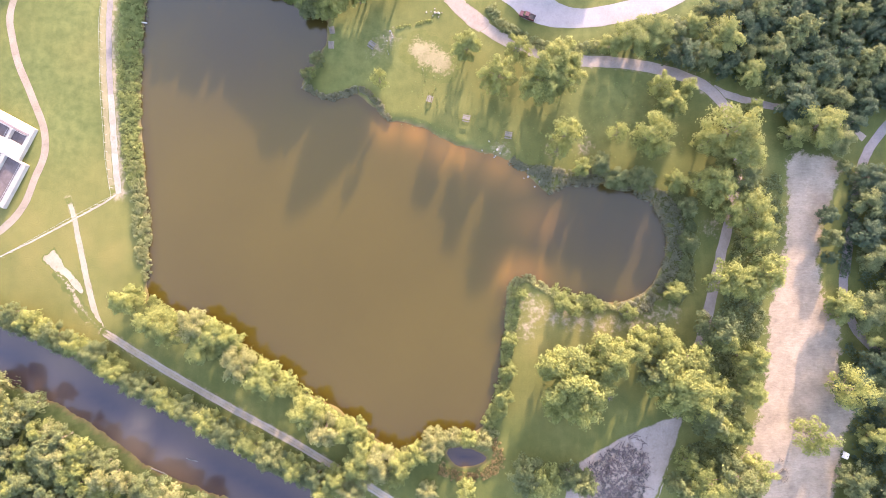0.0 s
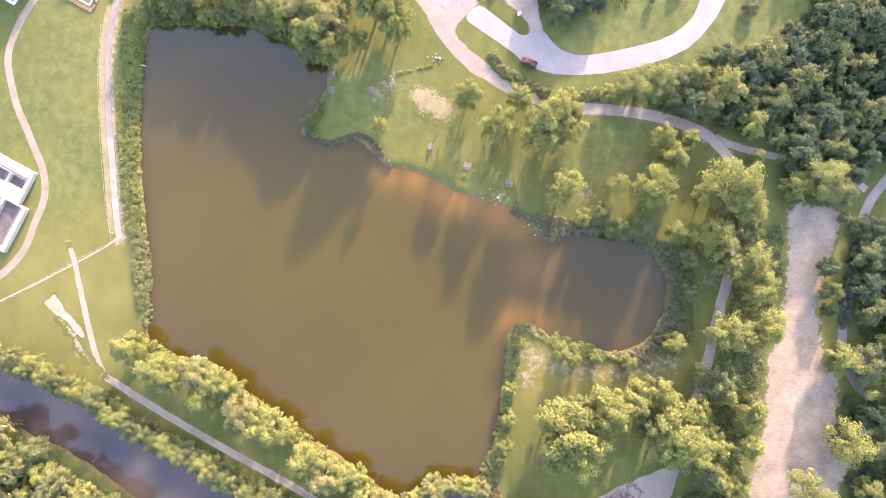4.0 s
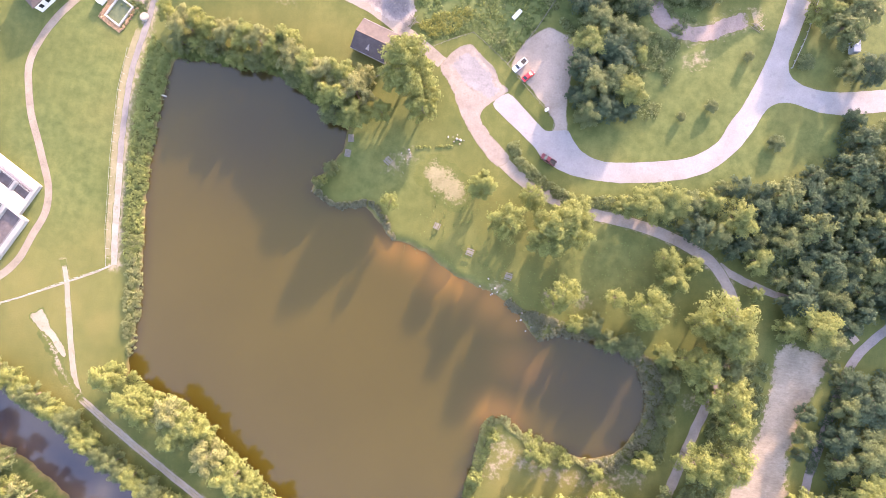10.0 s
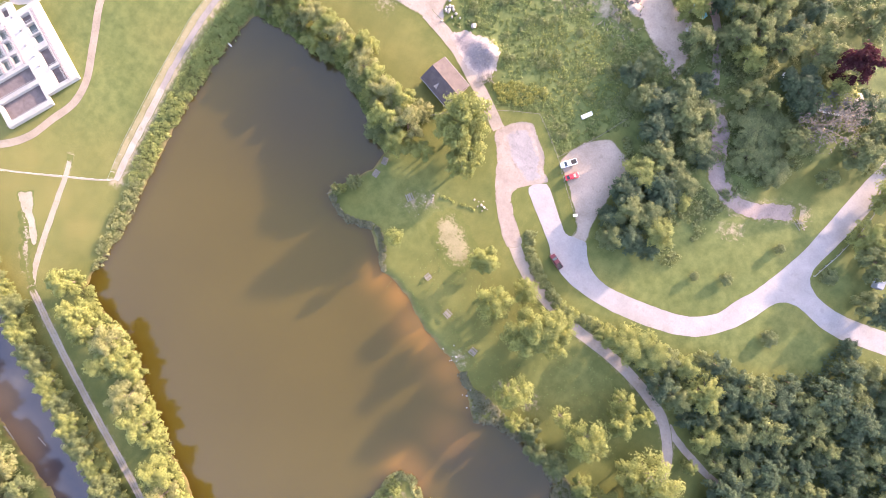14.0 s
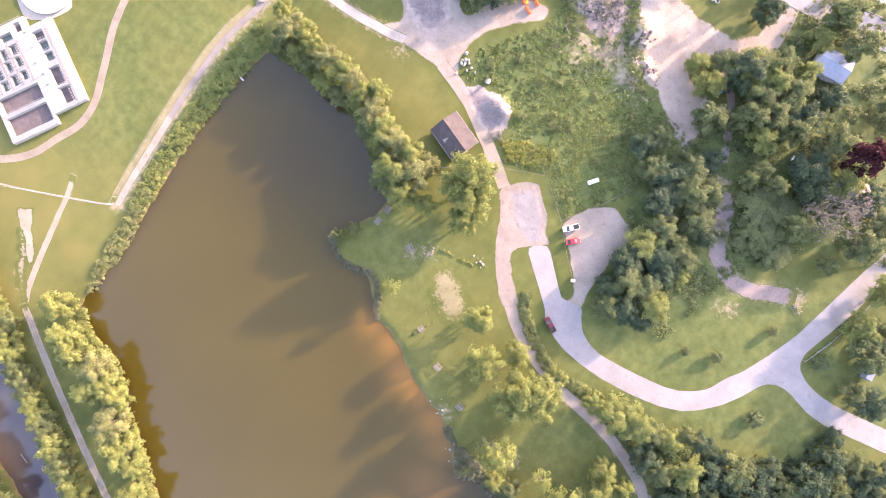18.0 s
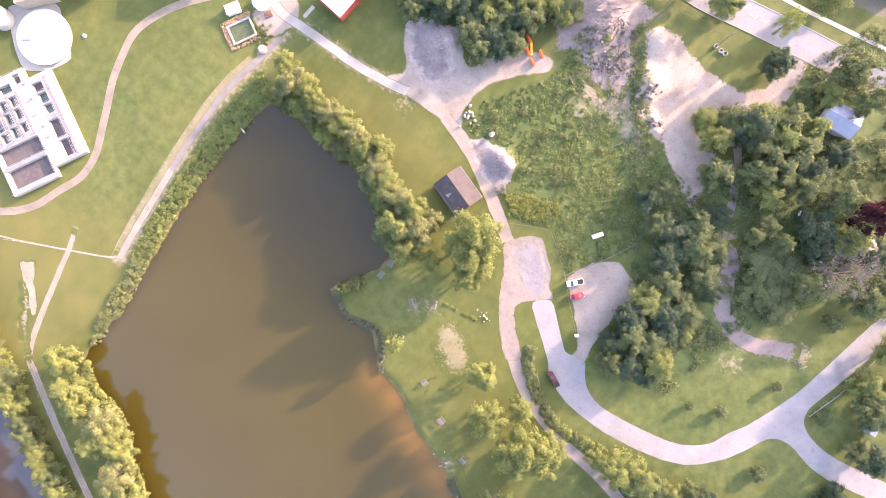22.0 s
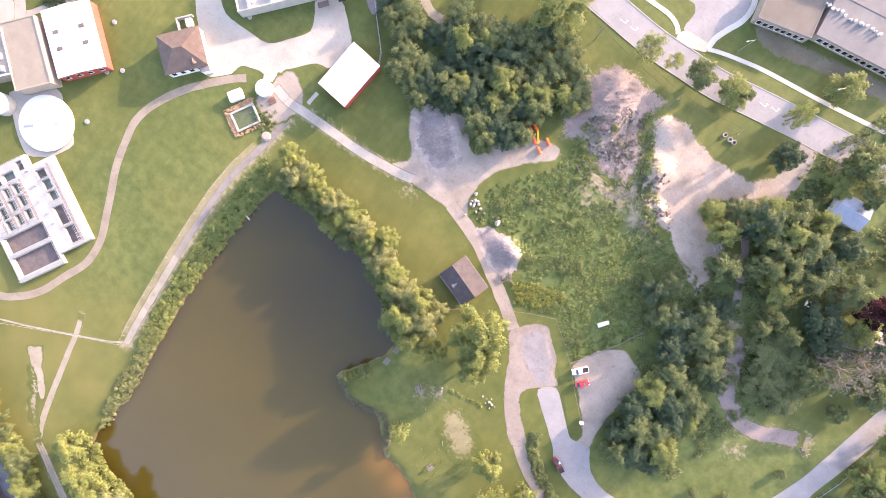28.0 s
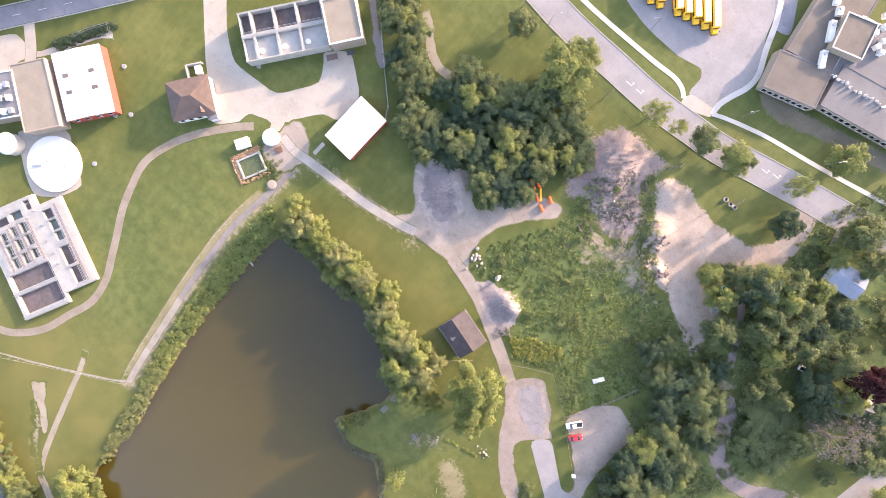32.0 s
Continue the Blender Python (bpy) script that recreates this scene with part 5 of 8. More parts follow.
# school: flat wings of different height
school = flat_building(-13.1, 243.0, 12.2, 17.8, 106.5, 3.3, BRICK, SCHOOL_ROOF, "flat-roofed brick school wing with a tan roof", 0.22, SCHOOL_GREY, "school_wing")
long_wing = flat_building(14.0, 252.0, 14.0, 36.0, 101.0, 3.1, BRICK, SCHOOL_GREY, "long flat-roofed school wing with a grey roof", 0.22, SCHOOL_GREY, "school_wing")
flat_building(-9.4, 261.8, 11.4, 10.0, 107.0, 5.2, BRICK, SCHOOL_ROOF, "tall school hall with a tan flat roof", 0.35, GREY_METAL, "school_hall")
low = flat_building(-16.0, 262.2, 16.0, 26.5, -170.3, 2.9, BRICK, SCHOOL_ROOF, "low flat-roofed school wing with roof units", 0.22, SCHOOL_GREY, "school_wing")
flat_building(8.0, 264.2, 33.8, 19.8, 13.3, 2.8, BRICK, SCHOOL_GREY, "low grey-roofed link between school wings", 0.3, GREY_METAL, "school_wing")
for (x, y), l in zip([(-15.2, 259.7), (-11.4, 251.9), (-17.3, 265.6), (-20.3, 267.9)], (7.6, 6.4, 3.0, 4.0)):
    u = thing("roof_unit", pose(x, y, 2.95, 0, 0, 121), "white air handling unit on the school roof", "air unit", "roof units")
    part("casing", box(B(), 0, 0, 0, l * 0.85, 1.7, 1.3, 0, 0.08), WHITE_PAINT, u)
    part("fan_cowl", cyl(B(), l * 0.25, 0, 1.3, 0.6, 0.25, 16), GREY_METAL, u)
for k, (x, y) in enumerate([(-4.7, 267.7), (-1, 267.5), (-1.4, 265), (-3.7, 270.8), (0.7, 264.5), (-5.6, 273.6)]):
    u = thing("roof_unit", pose(x, y, 2.85, 0, 0, 121 + 20 * k), "small white condenser on the school roof", "air unit", "roof units")
    part("casing", box(B(), 0, 0, 0, 1.6, 1.6, 1.4, 0, 0.06), WHITE_PAINT, u)
    part("fan_grille", cyl(B(), 0, 0, 1.4, 0.6, 0.08, 16), GREY_METAL, u)
# a row of small vents and pipes along the joint of the roofs
vent_rng = random.Random(12)
for k in range(14):
    t = (k + 0.5) / 14
    x, y = -6.9 + 20.7 * t + vent_rng.uniform(-0.5, 0.5), 249.9 + 3.6 * t + vent_rng.uniform(-0.5, 0.5)
    u = thing("roof_vent", pose(x, y, 3.15, 0, 0, vent_rng.uniform(0, 90)), "small pale metal vent on the school roof", "vent", "roof vents")
    part("housing", box(B(), 0, 0, 0, vent_rng.uniform(0.5, 1.1), vent_rng.uniform(0.4, 0.8), vent_rng.uniform(0.3, 0.7), 0, 0.04), WHITE_PAINT if k % 3 else GREY_METAL, u)
    part("hood", cyl(B(), 0, 0, 0.3, 0.2, 0.55, 10), GREY_METAL, u)
# the window rows of the two wings that face the avenue
for wing, line, count in ((school, [(0, 0), (0, 12.2), (17.8, 12.2)], 8), (long_wing, [(0, 0), (0, 14), (36, 14)], 15)):
    (ax, ay), (bx, by), (cx, cy) = line
    deep, wide = math.hypot(bx - ax, by - ay), math.hypot(cx - bx, cy - by)
    for k in range(count):
        window(wing, -deep / 2 - 0.03, -wide * 0.46 + (k + 0.5) * wide * 0.92 / count, 0.9, wide * 0.62 / count, 1.5, "-x")


# ---- trees ----
LOBES = 34


def tree_arrays(seed, sprays, size=0.66, gaps=0.0, cz=5.8, vr=3.9):
    """Crown of folded leaf sprays on many lobes, for a tree 11 m high with a crown of 5 m radius."""
    r = np.random.RandomState(seed)
    ang = np.arange(LOBES) * 2.4 + r.uniform(-0.4, 0.4, LOBES)
    el = np.linspace(-0.85, 0.95, LOBES)[r.permutation(LOBES)]
    out = r.uniform(0.72, 1.1, LOBES)
    rad = 3.9 * np.sqrt(np.clip(1 - el ** 2 * 0.85, 0, 1)) * out
    cen = np.stack([np.cos(ang) * rad, np.sin(ang) * rad, cz + el * vr * out], 1)
    cen[:3] = [(0, 0, cz + vr * 0.8), (1.2, -0.8, cz + vr * 0.5), (-1.1, 0.9, cz + vr * 0.45)]
    lr = r.uniform(0.85, 1.6, LOBES)
    lr[:3] = 1.7
    pick = r.choice(LOBES, sprays, p=lr ** 2 / (lr ** 2).sum())
    d = r.normal(size=(sprays, 3))
    d[:, 2] = np.where(d[:, 2] < -0.5, -d[:, 2], d[:, 2]) + 0.15
    d /= np.linalg.norm(d, axis=1)[:, None]
    depth = np.where(r.rand(sprays) < 0.22, r.uniform(0.35, 0.8, sprays), r.uniform(0.8, 1.12, sprays) + 0.3 * (r.rand(sprays) < 0.12))
    off = d * (lr[pick] * depth)[:, None] * np.array([0.82, 0.82, 0.8])
    arm = cen[pick] * np.array([1, 1, 0]) / (np.linalg.norm(cen[pick][:, :2], axis=1)[:, None] + 0.6)
    along = (off * arm).sum(1)[:, None]
    pos = cen[pick] + off + arm * along * 0.85 + np.array([0, 0, -0.25]) * np.maximum(along, 0)
    if gaps:
        keep = r.rand(sprays) > gaps * (wobble(pos[:, 0] + pos[:, 2], pos[:, 1], 0.9, seed) > 0.1)
        pos, d, pick = pos[keep], d[keep], pick[keep]
    k = len(pos)
    nrm = d * 1.0 + r.normal(size=(k, 3)) * 0.24 + np.array([0, 0, 0.35])
    nrm /= np.linalg.norm(nrm, axis=1)[:, None]
    a = np.cross(nrm, r.normal(size=(k, 3)))
    a /= np.linalg.norm(a, axis=1)[:, None] + 1e-9
    b = np.cross(nrm, a)
    s = (size * r.uniform(0.6, 1.25, k))[:, None]
    fold = nrm * s * 0.16
    v = np.stack([pos - a * s * 0.55 - fold, pos + b * s * 0.36 + fold * 0.3, pos + a * s * 0.6 - fold, pos - b * s * 0.36 + fold * 0.3], 1).reshape(-1, 3)
    q = np.arange(k * 4).reshape(-1, 4)
    f = np.concatenate([q[:, [0, 1, 2]], q[:, [0, 2, 3]]])
    tone = np.repeat(np.clip(r.rand(LOBES)[pick] * 0.8 + r.rand(k) * 0.2, 0, 1), 4)
    return v, f, cen, lr, tone


def limb(bm, a, b, ra, rb, seg=6):
    a, b = Vector(a), Vector(b)
    m = Matrix.Translation((a + b) / 2) @ (b - a).to_track_quat("Z", "Y").to_matrix().to_4x4()
    bmesh.ops.create_cone(bm, cap_ends=True, segments=seg, radius1=ra, radius2=rb, depth=(b - a).length, matrix=m)


TREE_SETS = {}


def tree_meshes(kind, variant, sprays, material, grade=1, **kw):
    """grade 0, 1, 2: small, middle and large trees, so that the leaf sprays keep their size."""
    key = (kind, variant, grade)
    sprays, kw["size"] = int(sprays * (0.6, 1.0, 1.5)[grade]), kw["size"] * (1.2, 0.98, 0.8)[grade]
    if key not in TREE_SETS:
        v, f, cen, lr, tone = tree_arrays(variant * 17 + len(kind) + 5 * grade, sprays, **kw)
        crown = mesh_arrays("crown", v, f, material, {"tone": tone})
        bm = B()
        limb(bm, (0, 0, -0.4), (0.1, 0.05, 2.6), 0.34, 0.24, 8)
        limb(bm, (0.1, 0.05, 2.5), (0.0, 0.1, 6.6), 0.25, 0.10, 8)
        for i in range(3, 12):
            z = 2.6 + 0.35 * (i - 3)
            mid = Vector((cen[i][0] * 0.5, cen[i][1] * 0.5, z + (cen[i][2] - z) * 0.65))
            limb(bm, (0.05, 0.05, z), mid, 0.11, 0.075, 5)
            limb(bm, mid, cen[i], 0.075, 0.03, 5)
        tm = bpy.data.meshes.new("trunk")
        bm.to_mesh(tm)
        bm.free()
        tm.materials.append(BARK)
        TREE_SETS[key] = (crown, tm)
    return TREE_SETS[key]


RNG = random.Random(4)
STYLES = {
    "olive": (LEAF_OLIVE, 3600, dict(size=0.58), "broadleaf tree with a sunlit yellow-olive crown"),
    "green": (LEAF_GREEN, 3300, dict(size=0.62), "broadleaf tree with a full mid-green crown"),
    "dark": (LEAF_DARK, 2900, dict(size=0.68), "dense dark green broadleaf tree"),
    "silver": (LEAF_SILVER, 3500, dict(size=0.56, cz=5.2, vr=4.4), "willow with a pale silvery crown"),
    "bushy": (LEAF_OLIVE, 3600, dict(size=0.59, cz=5.2, vr=4.4), "bushy yellow-olive tree leafy down to the bank"),
    "thicket": (LEAF_GREEN, 3400, dict(size=0.61, cz=5.2, vr=4.4), "bushy green shrub leafy down to the ground"),
    "feathery": (LEAF_OLIVE, 3400, dict(size=0.52, gaps=0.4), "broadleaf tree with a loose feathery olive crown"),
    "airy": (LEAF_OLIVE, 2600, dict(size=0.54, gaps=0.6), "young tree with a thin see-through crown"),
    "purple": (LEAF_PURPLE, 2500, dict(size=0.75), "ornamental tree with a dark purple crown"),
    "dead": (DEAD, 700, dict(size=0.5, gaps=0.85), "half-dead tree with bare grey twigs"),
}


def plant_tree(x, y, r, style, group="", squat=1.0):
    mat_, sprays, kw, label = STYLES[style]
    crown, trunk = tree_meshes(style, RNG.randrange(3 if style in ("olive", "green", "dark", "bushy") else 2), sprays, mat_, 0 if r < 3.6 else 1 if r < 6.4 else 2, **dict(kw))
    h = (5.5 + 1.5 * r) * squat * RNG.uniform(0.92, 1.08)
    z = ground_at(x, y)
    m = pose(x, y, max(z, -0.5), 0, 0, RNG.uniform(0, 360)) @ Matrix.Diagonal((r / 4.9, r / 4.9, h / 11.0, 1))
    ob = thing("tree", m, label, "tree", group)
    for nm, me in (("trunk", trunk), ("crown", crown)):
        o = new(nm, me)
        o.parent = ob
    return ob


def plant_list(rows, styles, group, squat=1.0):
    for i, (x, y, r) in enumerate(rows):
        plant_tree(x, y, r, styles[i % len(styles)], group, squat)


def fill_wood(poly, styles, label, r0, r1, tries, seed, gap=0.8, taken=(), rise=1.0):
    """A wood too dense to count: all its trees in one thing, crowns by leaf colour and trunks as parts."""
    g = random.Random(seed)
    p = np.array(poly)
    lo, hi = p.min(0), p.max(0)
    put = list(taken)
    n0 = len(put)
    for _ in range(tries):
        x, y, r = g.uniform(lo[0], hi[0]), g.uniform(lo[1], hi[1]), g.uniform(r0, r1)
        if inside(np.array([x]), np.array([y]), poly)[0] and all(math.hypot(x - a, y - b) > gap * (r + c) for a, b, c in put):
            put.append((x, y, r))
    wood = thing("woodland", Matrix(), label, "woods", kind="stuff")
    crowns, bm = {}, B()
    for x, y, r in put[n0:]:
        style = g.choice(styles)
        h, turn, k = (5.5 + 1.5 * r) * rise * g.uniform(0.85, 1.15), g.uniform(0, 6.28), r / 4.6
        v, f, _, _, tone = tree_arrays(g.randrange(6) + 40, 2000, size=0.72, cz=5.6, vr=3.9)
        q = np.stack([x + k * (v[:, 0] * math.cos(turn) - v[:, 1] * math.sin(turn)), y + k * (v[:, 0] * math.sin(turn) + v[:, 1] * math.cos(turn)), v[:, 2] * h / 11], 1)
        crowns.setdefault(style, []).append((q, f, tone))
        limb(bm, (x, y, -0.3), (x + 0.2, y, h * 0.6), 0.3, 0.12)
    part("trunks", bm, BARK, wood)
    for style, rows in crowns.items():
        at, vs, fs = 0, [], []
        for v, f, _ in rows:
            vs.append(v)
            fs.append(f + at)
            at += len(v)
        o = new("crowns", mesh_arrays("crowns", np.vstack(vs), np.vstack(fs), STYLES[style][0], {"tone": np.concatenate([r[2] for r in rows])}))
        o.parent = wood


LAWN = [(2.9, 70.9, 4.7), (13.2, 61.2, 5.6), (19.4, 70.0, 4.0), (28.0, 59.1, 7.4), (32.4, 65.3, 6.1), (36.0, 60.2, 4.7), (65.2, 57.3, 3.6), (68.7, 51.0, 4.1), (73.6, 56.5, 2.9), (61.9, 41.2, 6.0), (64.9, 37.5, 3.4)]
plant_list([(x, y, r * 1.1) for x, y, r in LAWN], ["olive", "feathery", "feathery", "olive"], "trees on the park lawn", 0.9)
plant_list([(-26.2, 61.2, 3.1), (34.3, 41.1, 5.5), (51.4, 42.2, 3.2), (32.4, 37.2, 3.4)], ["airy", "airy", "airy"], "trees on the park lawn")
SHORE_SHRUBS = [(46.3, 32.7, 3.7), (40.2, 31.4, 3.0), (51.8, 27.6, 3.9), (59.2, 27.5, 4.3), (70.5, 26.2, 3.6), (74.0, 18.1, 3.4), (73.8, 7.0, 3.1), (69.3, -9, 3.7), (-47.7, 68.9, 2.6), (-51.4, 63.6, 2.0), (-50.2, 64.9, 1.7)]
plant_list(SHORE_SHRUBS, ["thicket", "bushy", "thicket"], "shrubs on the pond shore", 0.7)
BELT_A = [(85.2, 41.9, 8.5), (88.6, 35.1, 7.0), (79.8, 38.9, 4.5), (81.3, 24.3, 6.3), (91.3, 26.6, 4.9), (92.3, 17.6, 6.3), (86.4, 15.8, 4.9), (77.2, 26.7, 3.8), (94.4, 8.6, 5.5)]
plant_list(BELT_A, ["feathery", "olive", "feathery", "olive", "green"], "tree belt along the gravel path", 0.8)
BELT_B = [(83.1, -4.5, 6.3), (90.6, -7.5, 5.1), (95.3, -3.3, 6.2), (81.0, -19.4, 5.8), (83.2, -23.5, 4.6), (90.6, -29.9, 5.2), (77.8, -34.7, 3.5), (77.0, -47.6, 5.2), (82.7, -51.1, 4.6), (89.8, -39.3, 5.2), (77.7, -67.4, 6.7), (84.6, -66.1, 7.1), (91.6, -63.6, 5.5), (87.2, -52.1, 4.1), (71.5, -61.7, 3.5), (68.2, -68.7, 4.0), (79.4, -39.4, 4.9)]
plant_list(BELT_B, ["feathery", "olive", "feathery", "green"], "tree belt along the gravel path", 0.95)
PENINSULA = [(35.5, -35.2, 8.5), (30.8, -31.7, 5.4), (37.2, -42.9, 6.7), (42.0, -37.5, 5.7), (31.3, -43.6, 5.0), (37.3, -30.4, 4.0), (46.3, -28.6, 5.9), (55.1, -25.5, 4.9), (62.8, -23.7, 4.7), (65.6, -34.9, 7.9), (68.0, -39.8, 6.3), (60.9, -33.7, 4.7), (73.6, -41.3, 5.8), (72.7, -28.9, 4.7)]
plant_list([(x, y, r * 1.12) for x, y, r in PENINSULA], ["olive", "olive", "feathery", "olive", "olive", "green"], "trees on the peninsula")
plant_list([(21.3, -67.1, 5.8), (26.8, -68.2, 5.8), (35.2, -66.9, 4.2), (39.9, -69.2, 4.2), (2.6, -72.3, 3.6)], ["green", "olive", "green"], "shrubby trees by the gravel clearing", 0.75)
plant_list([(17.0, -25.5, 2.5), (17.0, -35.4, 2.5), (15.1, -44.0, 3.0), (14.4, -48.3, 2.2), (20.8, -10.5, 2.2), (33.8, -12.9, 3.2), (38.1, -15.4, 2.5), (45.5, -14.1, 2.5), (55.3, -15.9, 2.9)], ["bushy"], "bushes on the peninsula shore", 0.45)
EAST_EDGE = [(121.2, -13.4, 6.2), (128.1, -14.5, 6.5), (123.3, -39.2, 6.1), (129.1, -54.2, 4.7), (123.0, -67.0, 5.4), (130.1, -30.9, 4.8), (135.4, -23.2, 7.3), (136.3, -40.3, 7.6), (135.5, -57.2, 8.0), (139.4, -5.8, 7.3), (125.7, -79.3, 8.0), (134.9, -74.1, 8.0)]
plant_list(EAST_EDGE, ["olive", "green", "dark"], "trees east of the bare field", 0.6)
plant_list([(119, -37.9, 6.4), (108.5, -53, 5.7)], ["airy"], "thin trees on the bare field")
PATH_SIDE = [(118.1, 15.4, 3.0), (119, 8.2, 3.4), (118.7, 1.9, 2.2), (124.1, 31.3, 2.2), (131.4, 27.7, 4.5), (130.9, 19.3, 5.6), (129.8, 9.6, 5.6), (131, 2.4, 5.2), (137.8, 22.3, 7.4), (139.5, 8.1, 7.4)]
plant_list(PATH_SIDE, ["dark", "green"], "bushes along the gravel path", 0.5)
WOOD_FRONT = [(57.0, 74.3, 6.6), (64.2, 74.8, 6.5), (70.3, 76.6, 4.6), (50.2, 71.9, 3.9), (85.9, 73.8, 6.0), (79.8, 67.6, 4.6), (96.1, 51.0, 2.6), (114.2, 43.7, 7.0), (120.5, 40.0, 5.5), (107.7, 41.3, 4.5), (94.6, 61.8, 5.0), (102.5, 68.5, 5.2), (76.4, 77.7, 4.3)]
plant_list(WOOD_FRONT, ["olive", "olive", "green"], "trees at the wood's edge", 0.55)
fill_wood(WOODS, ["dark", "green", "dark", "dark", "dark", "green"], "dense dark green wood of many broadleaf trees", 2.6, 5.8, 2600, 11, 0.66, WOOD_FRONT, 0.6)
NORTH_ROW = [(-109.6, 111.2, 4.4), (-103.5, 108.0, 5.4), (-99.3, 109.7, 4.4), (-94.2, 107.6, 4.1), (-88.1, 107.1, 4.9), (-82.9, 107.7, 5.1), (-77.4, 106.4, 4.8), (-71.9, 105.7, 4.3), (-68.8, 109.0, 4.3), (-65.9, 102.6, 5.3), (-59.5, 100.3, 5.8), (-53.8, 98.4, 5.8), (-48.8, 99.5, 5.5), (-49.5, 91.7, 6.1), (-43.0, 94.5, 6.0), (-42.0, 87.7, 5.3), (-41.2, 100.1, 3.8)]
plant_list(NORTH_ROW, ["bushy", "silver", "bushy", "bushy", "silver"], "tree row on the north bank", 0.8)
plant_list([(-105.5, 102.7, 3.9), (-98.8, 103.0, 3.7), (-93.4, 102.7, 3.4), (-85.6, 100.8, 3.9), (-79.4, 100.3, 3.6), (-73.9, 102.2, 3.9), (-65.5, 97.7, 3.9), (-58.3, 95.7, 3.9), (-50.0, 87.6, 4.6), (-45.4, 86.1, 3.8)], ["thicket", "bushy"], "low trees leaning over the north shore", 0.55)
plant_list([(-27.1, 103.9, 8.5), (-23.2, 98.6, 6.8), (-20.5, 92.9, 5.3), (-33.7, 89.7, 3.6)], ["olive"], "trees beside the turning circle")
HILL_TREES = [(17.2, 145.0, 4.9), (22.7, 145.7, 5.5), (30.1, 146.1, 6.1), (25.9, 137.6, 5.5), (31.3, 131.2, 5.5), (30.7, 123.5, 6.1), (37.2, 122.5, 4.9), (39.3, 129.3, 4.6), (40.2, 120.7, 5.5), (39.0, 140.6, 5.5), (44.6, 138.1, 3.9), (44.3, 126.7, 4.2), (46.1, 122.1, 3.6), (28.9, 115.5, 5.5), (34.0, 110.4, 6.1), (28.9, 105.3, 3.7), (32.8, 99.9, 4.4), (38.4, 102.6, 4.9), (39.6, 113.0, 5.5), (45.5, 109.3, 5.5), (45.8, 103.1, 3.6), (27.8, 152.2, 5.4), (30.7, 157.9, 4.2), (37.3, 150.5, 4.8), (10.0, 148.8, 4.2), (13.0, 154.5, 4.2)]
plant_list(HILL_TREES, ["green", "dark", "green", "dark", "green", "olive", "dark"], "trees on the slope", 0.5)
HOUSE_TREES = [(20.9, 168.2, 5.7), (27.3, 172.6, 3.6), (20.3, 185.8, 6.5), (29.1, 188.3, 5.9), (29.6, 182.5, 5.3), (27.7, 193.4, 5.3), (36.9, 188.5, 6.1), (44.9, 185.7, 5.4), (36.5, 197.6, 4.7), (45.1, 181.1, 5.0), (36.4, 180.2, 5.3), (30.9, 175.7, 5.3), (47.6, 195.8, 4.4), (38.6, 172.5, 4.7), (43.1, 160.2, 3.3), (45.1, 165.1, 3.3), (51.2, 163.7, 3.6), (61.1, 168.7, 4.7), (14.5, 176.3, 4.7), (33.8, 219.2, 6.2), (45.1, 215.2, 5.4), (56.1, 185.2, 6.0), (14.1, 206.8, 4.6)]
plant_list(HOUSE_TREES, ["green", "green", "dark", "olive", "green"], "trees round the houses", 0.75)
plant_list([(7.2, 180.2, 4.1), (13.8, 184.9, 4.8), (23.1, 187.5, 7.2)], ["olive", "green"], "trees beside the sand pit", 0.6)
plant_list([(66.1, 185.7, 5.7)], ["purple"], "trees round the houses")
plant_list([(52, 156.8, 7.1), (59.2, 157.3, 7.4), (56.5, 147.6, 6.3), (65.4, 146.7, 5.6), (60.1, 150.9, 6.3)], ["thicket"], "low shrubs on the slope", 0.3)
GARDEN_TREES = [(65.3, 158.2, 6.6), (84.5, 165.9, 6.9), (77.3, 178.9, 6.4), (101.3, 144.7, 6.4), (108, 139.4, 7.3), (113.8, 126.8, 5.1), (119.3, 127.7, 6.4), (101.6, 159.5, 8.0), (112.1, 147, 8.0), (86.8, 175.1, 7.3), (56.3, 173.7, 7.3), (68.4, 178.7, 6.6), (65.4, 203.3, 7.3), (81.5, 154.2, 3.7)]
plant_list([(x, y, r * 0.86) for x, y, r in GARDEN_TREES], ["green", "green", "dark", "olive"], "trees round the houses", 0.6)
plant_list([(68.5, 164.8, 8.4), (73.4, 171.6, 5.4)], ["dead"], "trees round the houses")
plant_list([(64.2, 104.7, 1.7), (73.1, 109.5, 2.3), (100.7, 128.4, 3.0), (96, 100.9, 3.0), (82.5, 127.5, 1.9), (15, 141.2, 2.3)], ["green"], "small bushes on the park lawn", 0.25)
plant_list([(-61.7, 173.7, 3.6), (-56.8, 175.3, 3.6), (-52.2, 179.0, 3.3), (-63.8, 168.8, 3.1), (-47.6, 178.2, 2.4), (-88.0, 173.6, 4.8), (-82.4, 178.1, 3.8), (-80.7, 162.9, 3.6)], ["olive"], "sunlit trees at the copse edge", 0.6)
fill_wood(NORTH_WOODS, ["dark", "green", "green"], "dense dark green copse beside the works yard", 3.2, 5.4, 1200, 5, 0.62, (), 0.5)
plant_list([(-70.1, 198.9, 9.0), (-90.3, 201.4, 5.1), (-69.8, 205.8, 5.5), (-114, 173.6, 3.7), (-120.3, 179.6, 3.7), (-55.9, 170.9, 4.8), (-69.9, 170.8, 4.8), (-48.9, 176.9, 2.9), (-68.7, 163.9, 4.0)], ["olive", "green"], "trees of the north wood", 0.6)
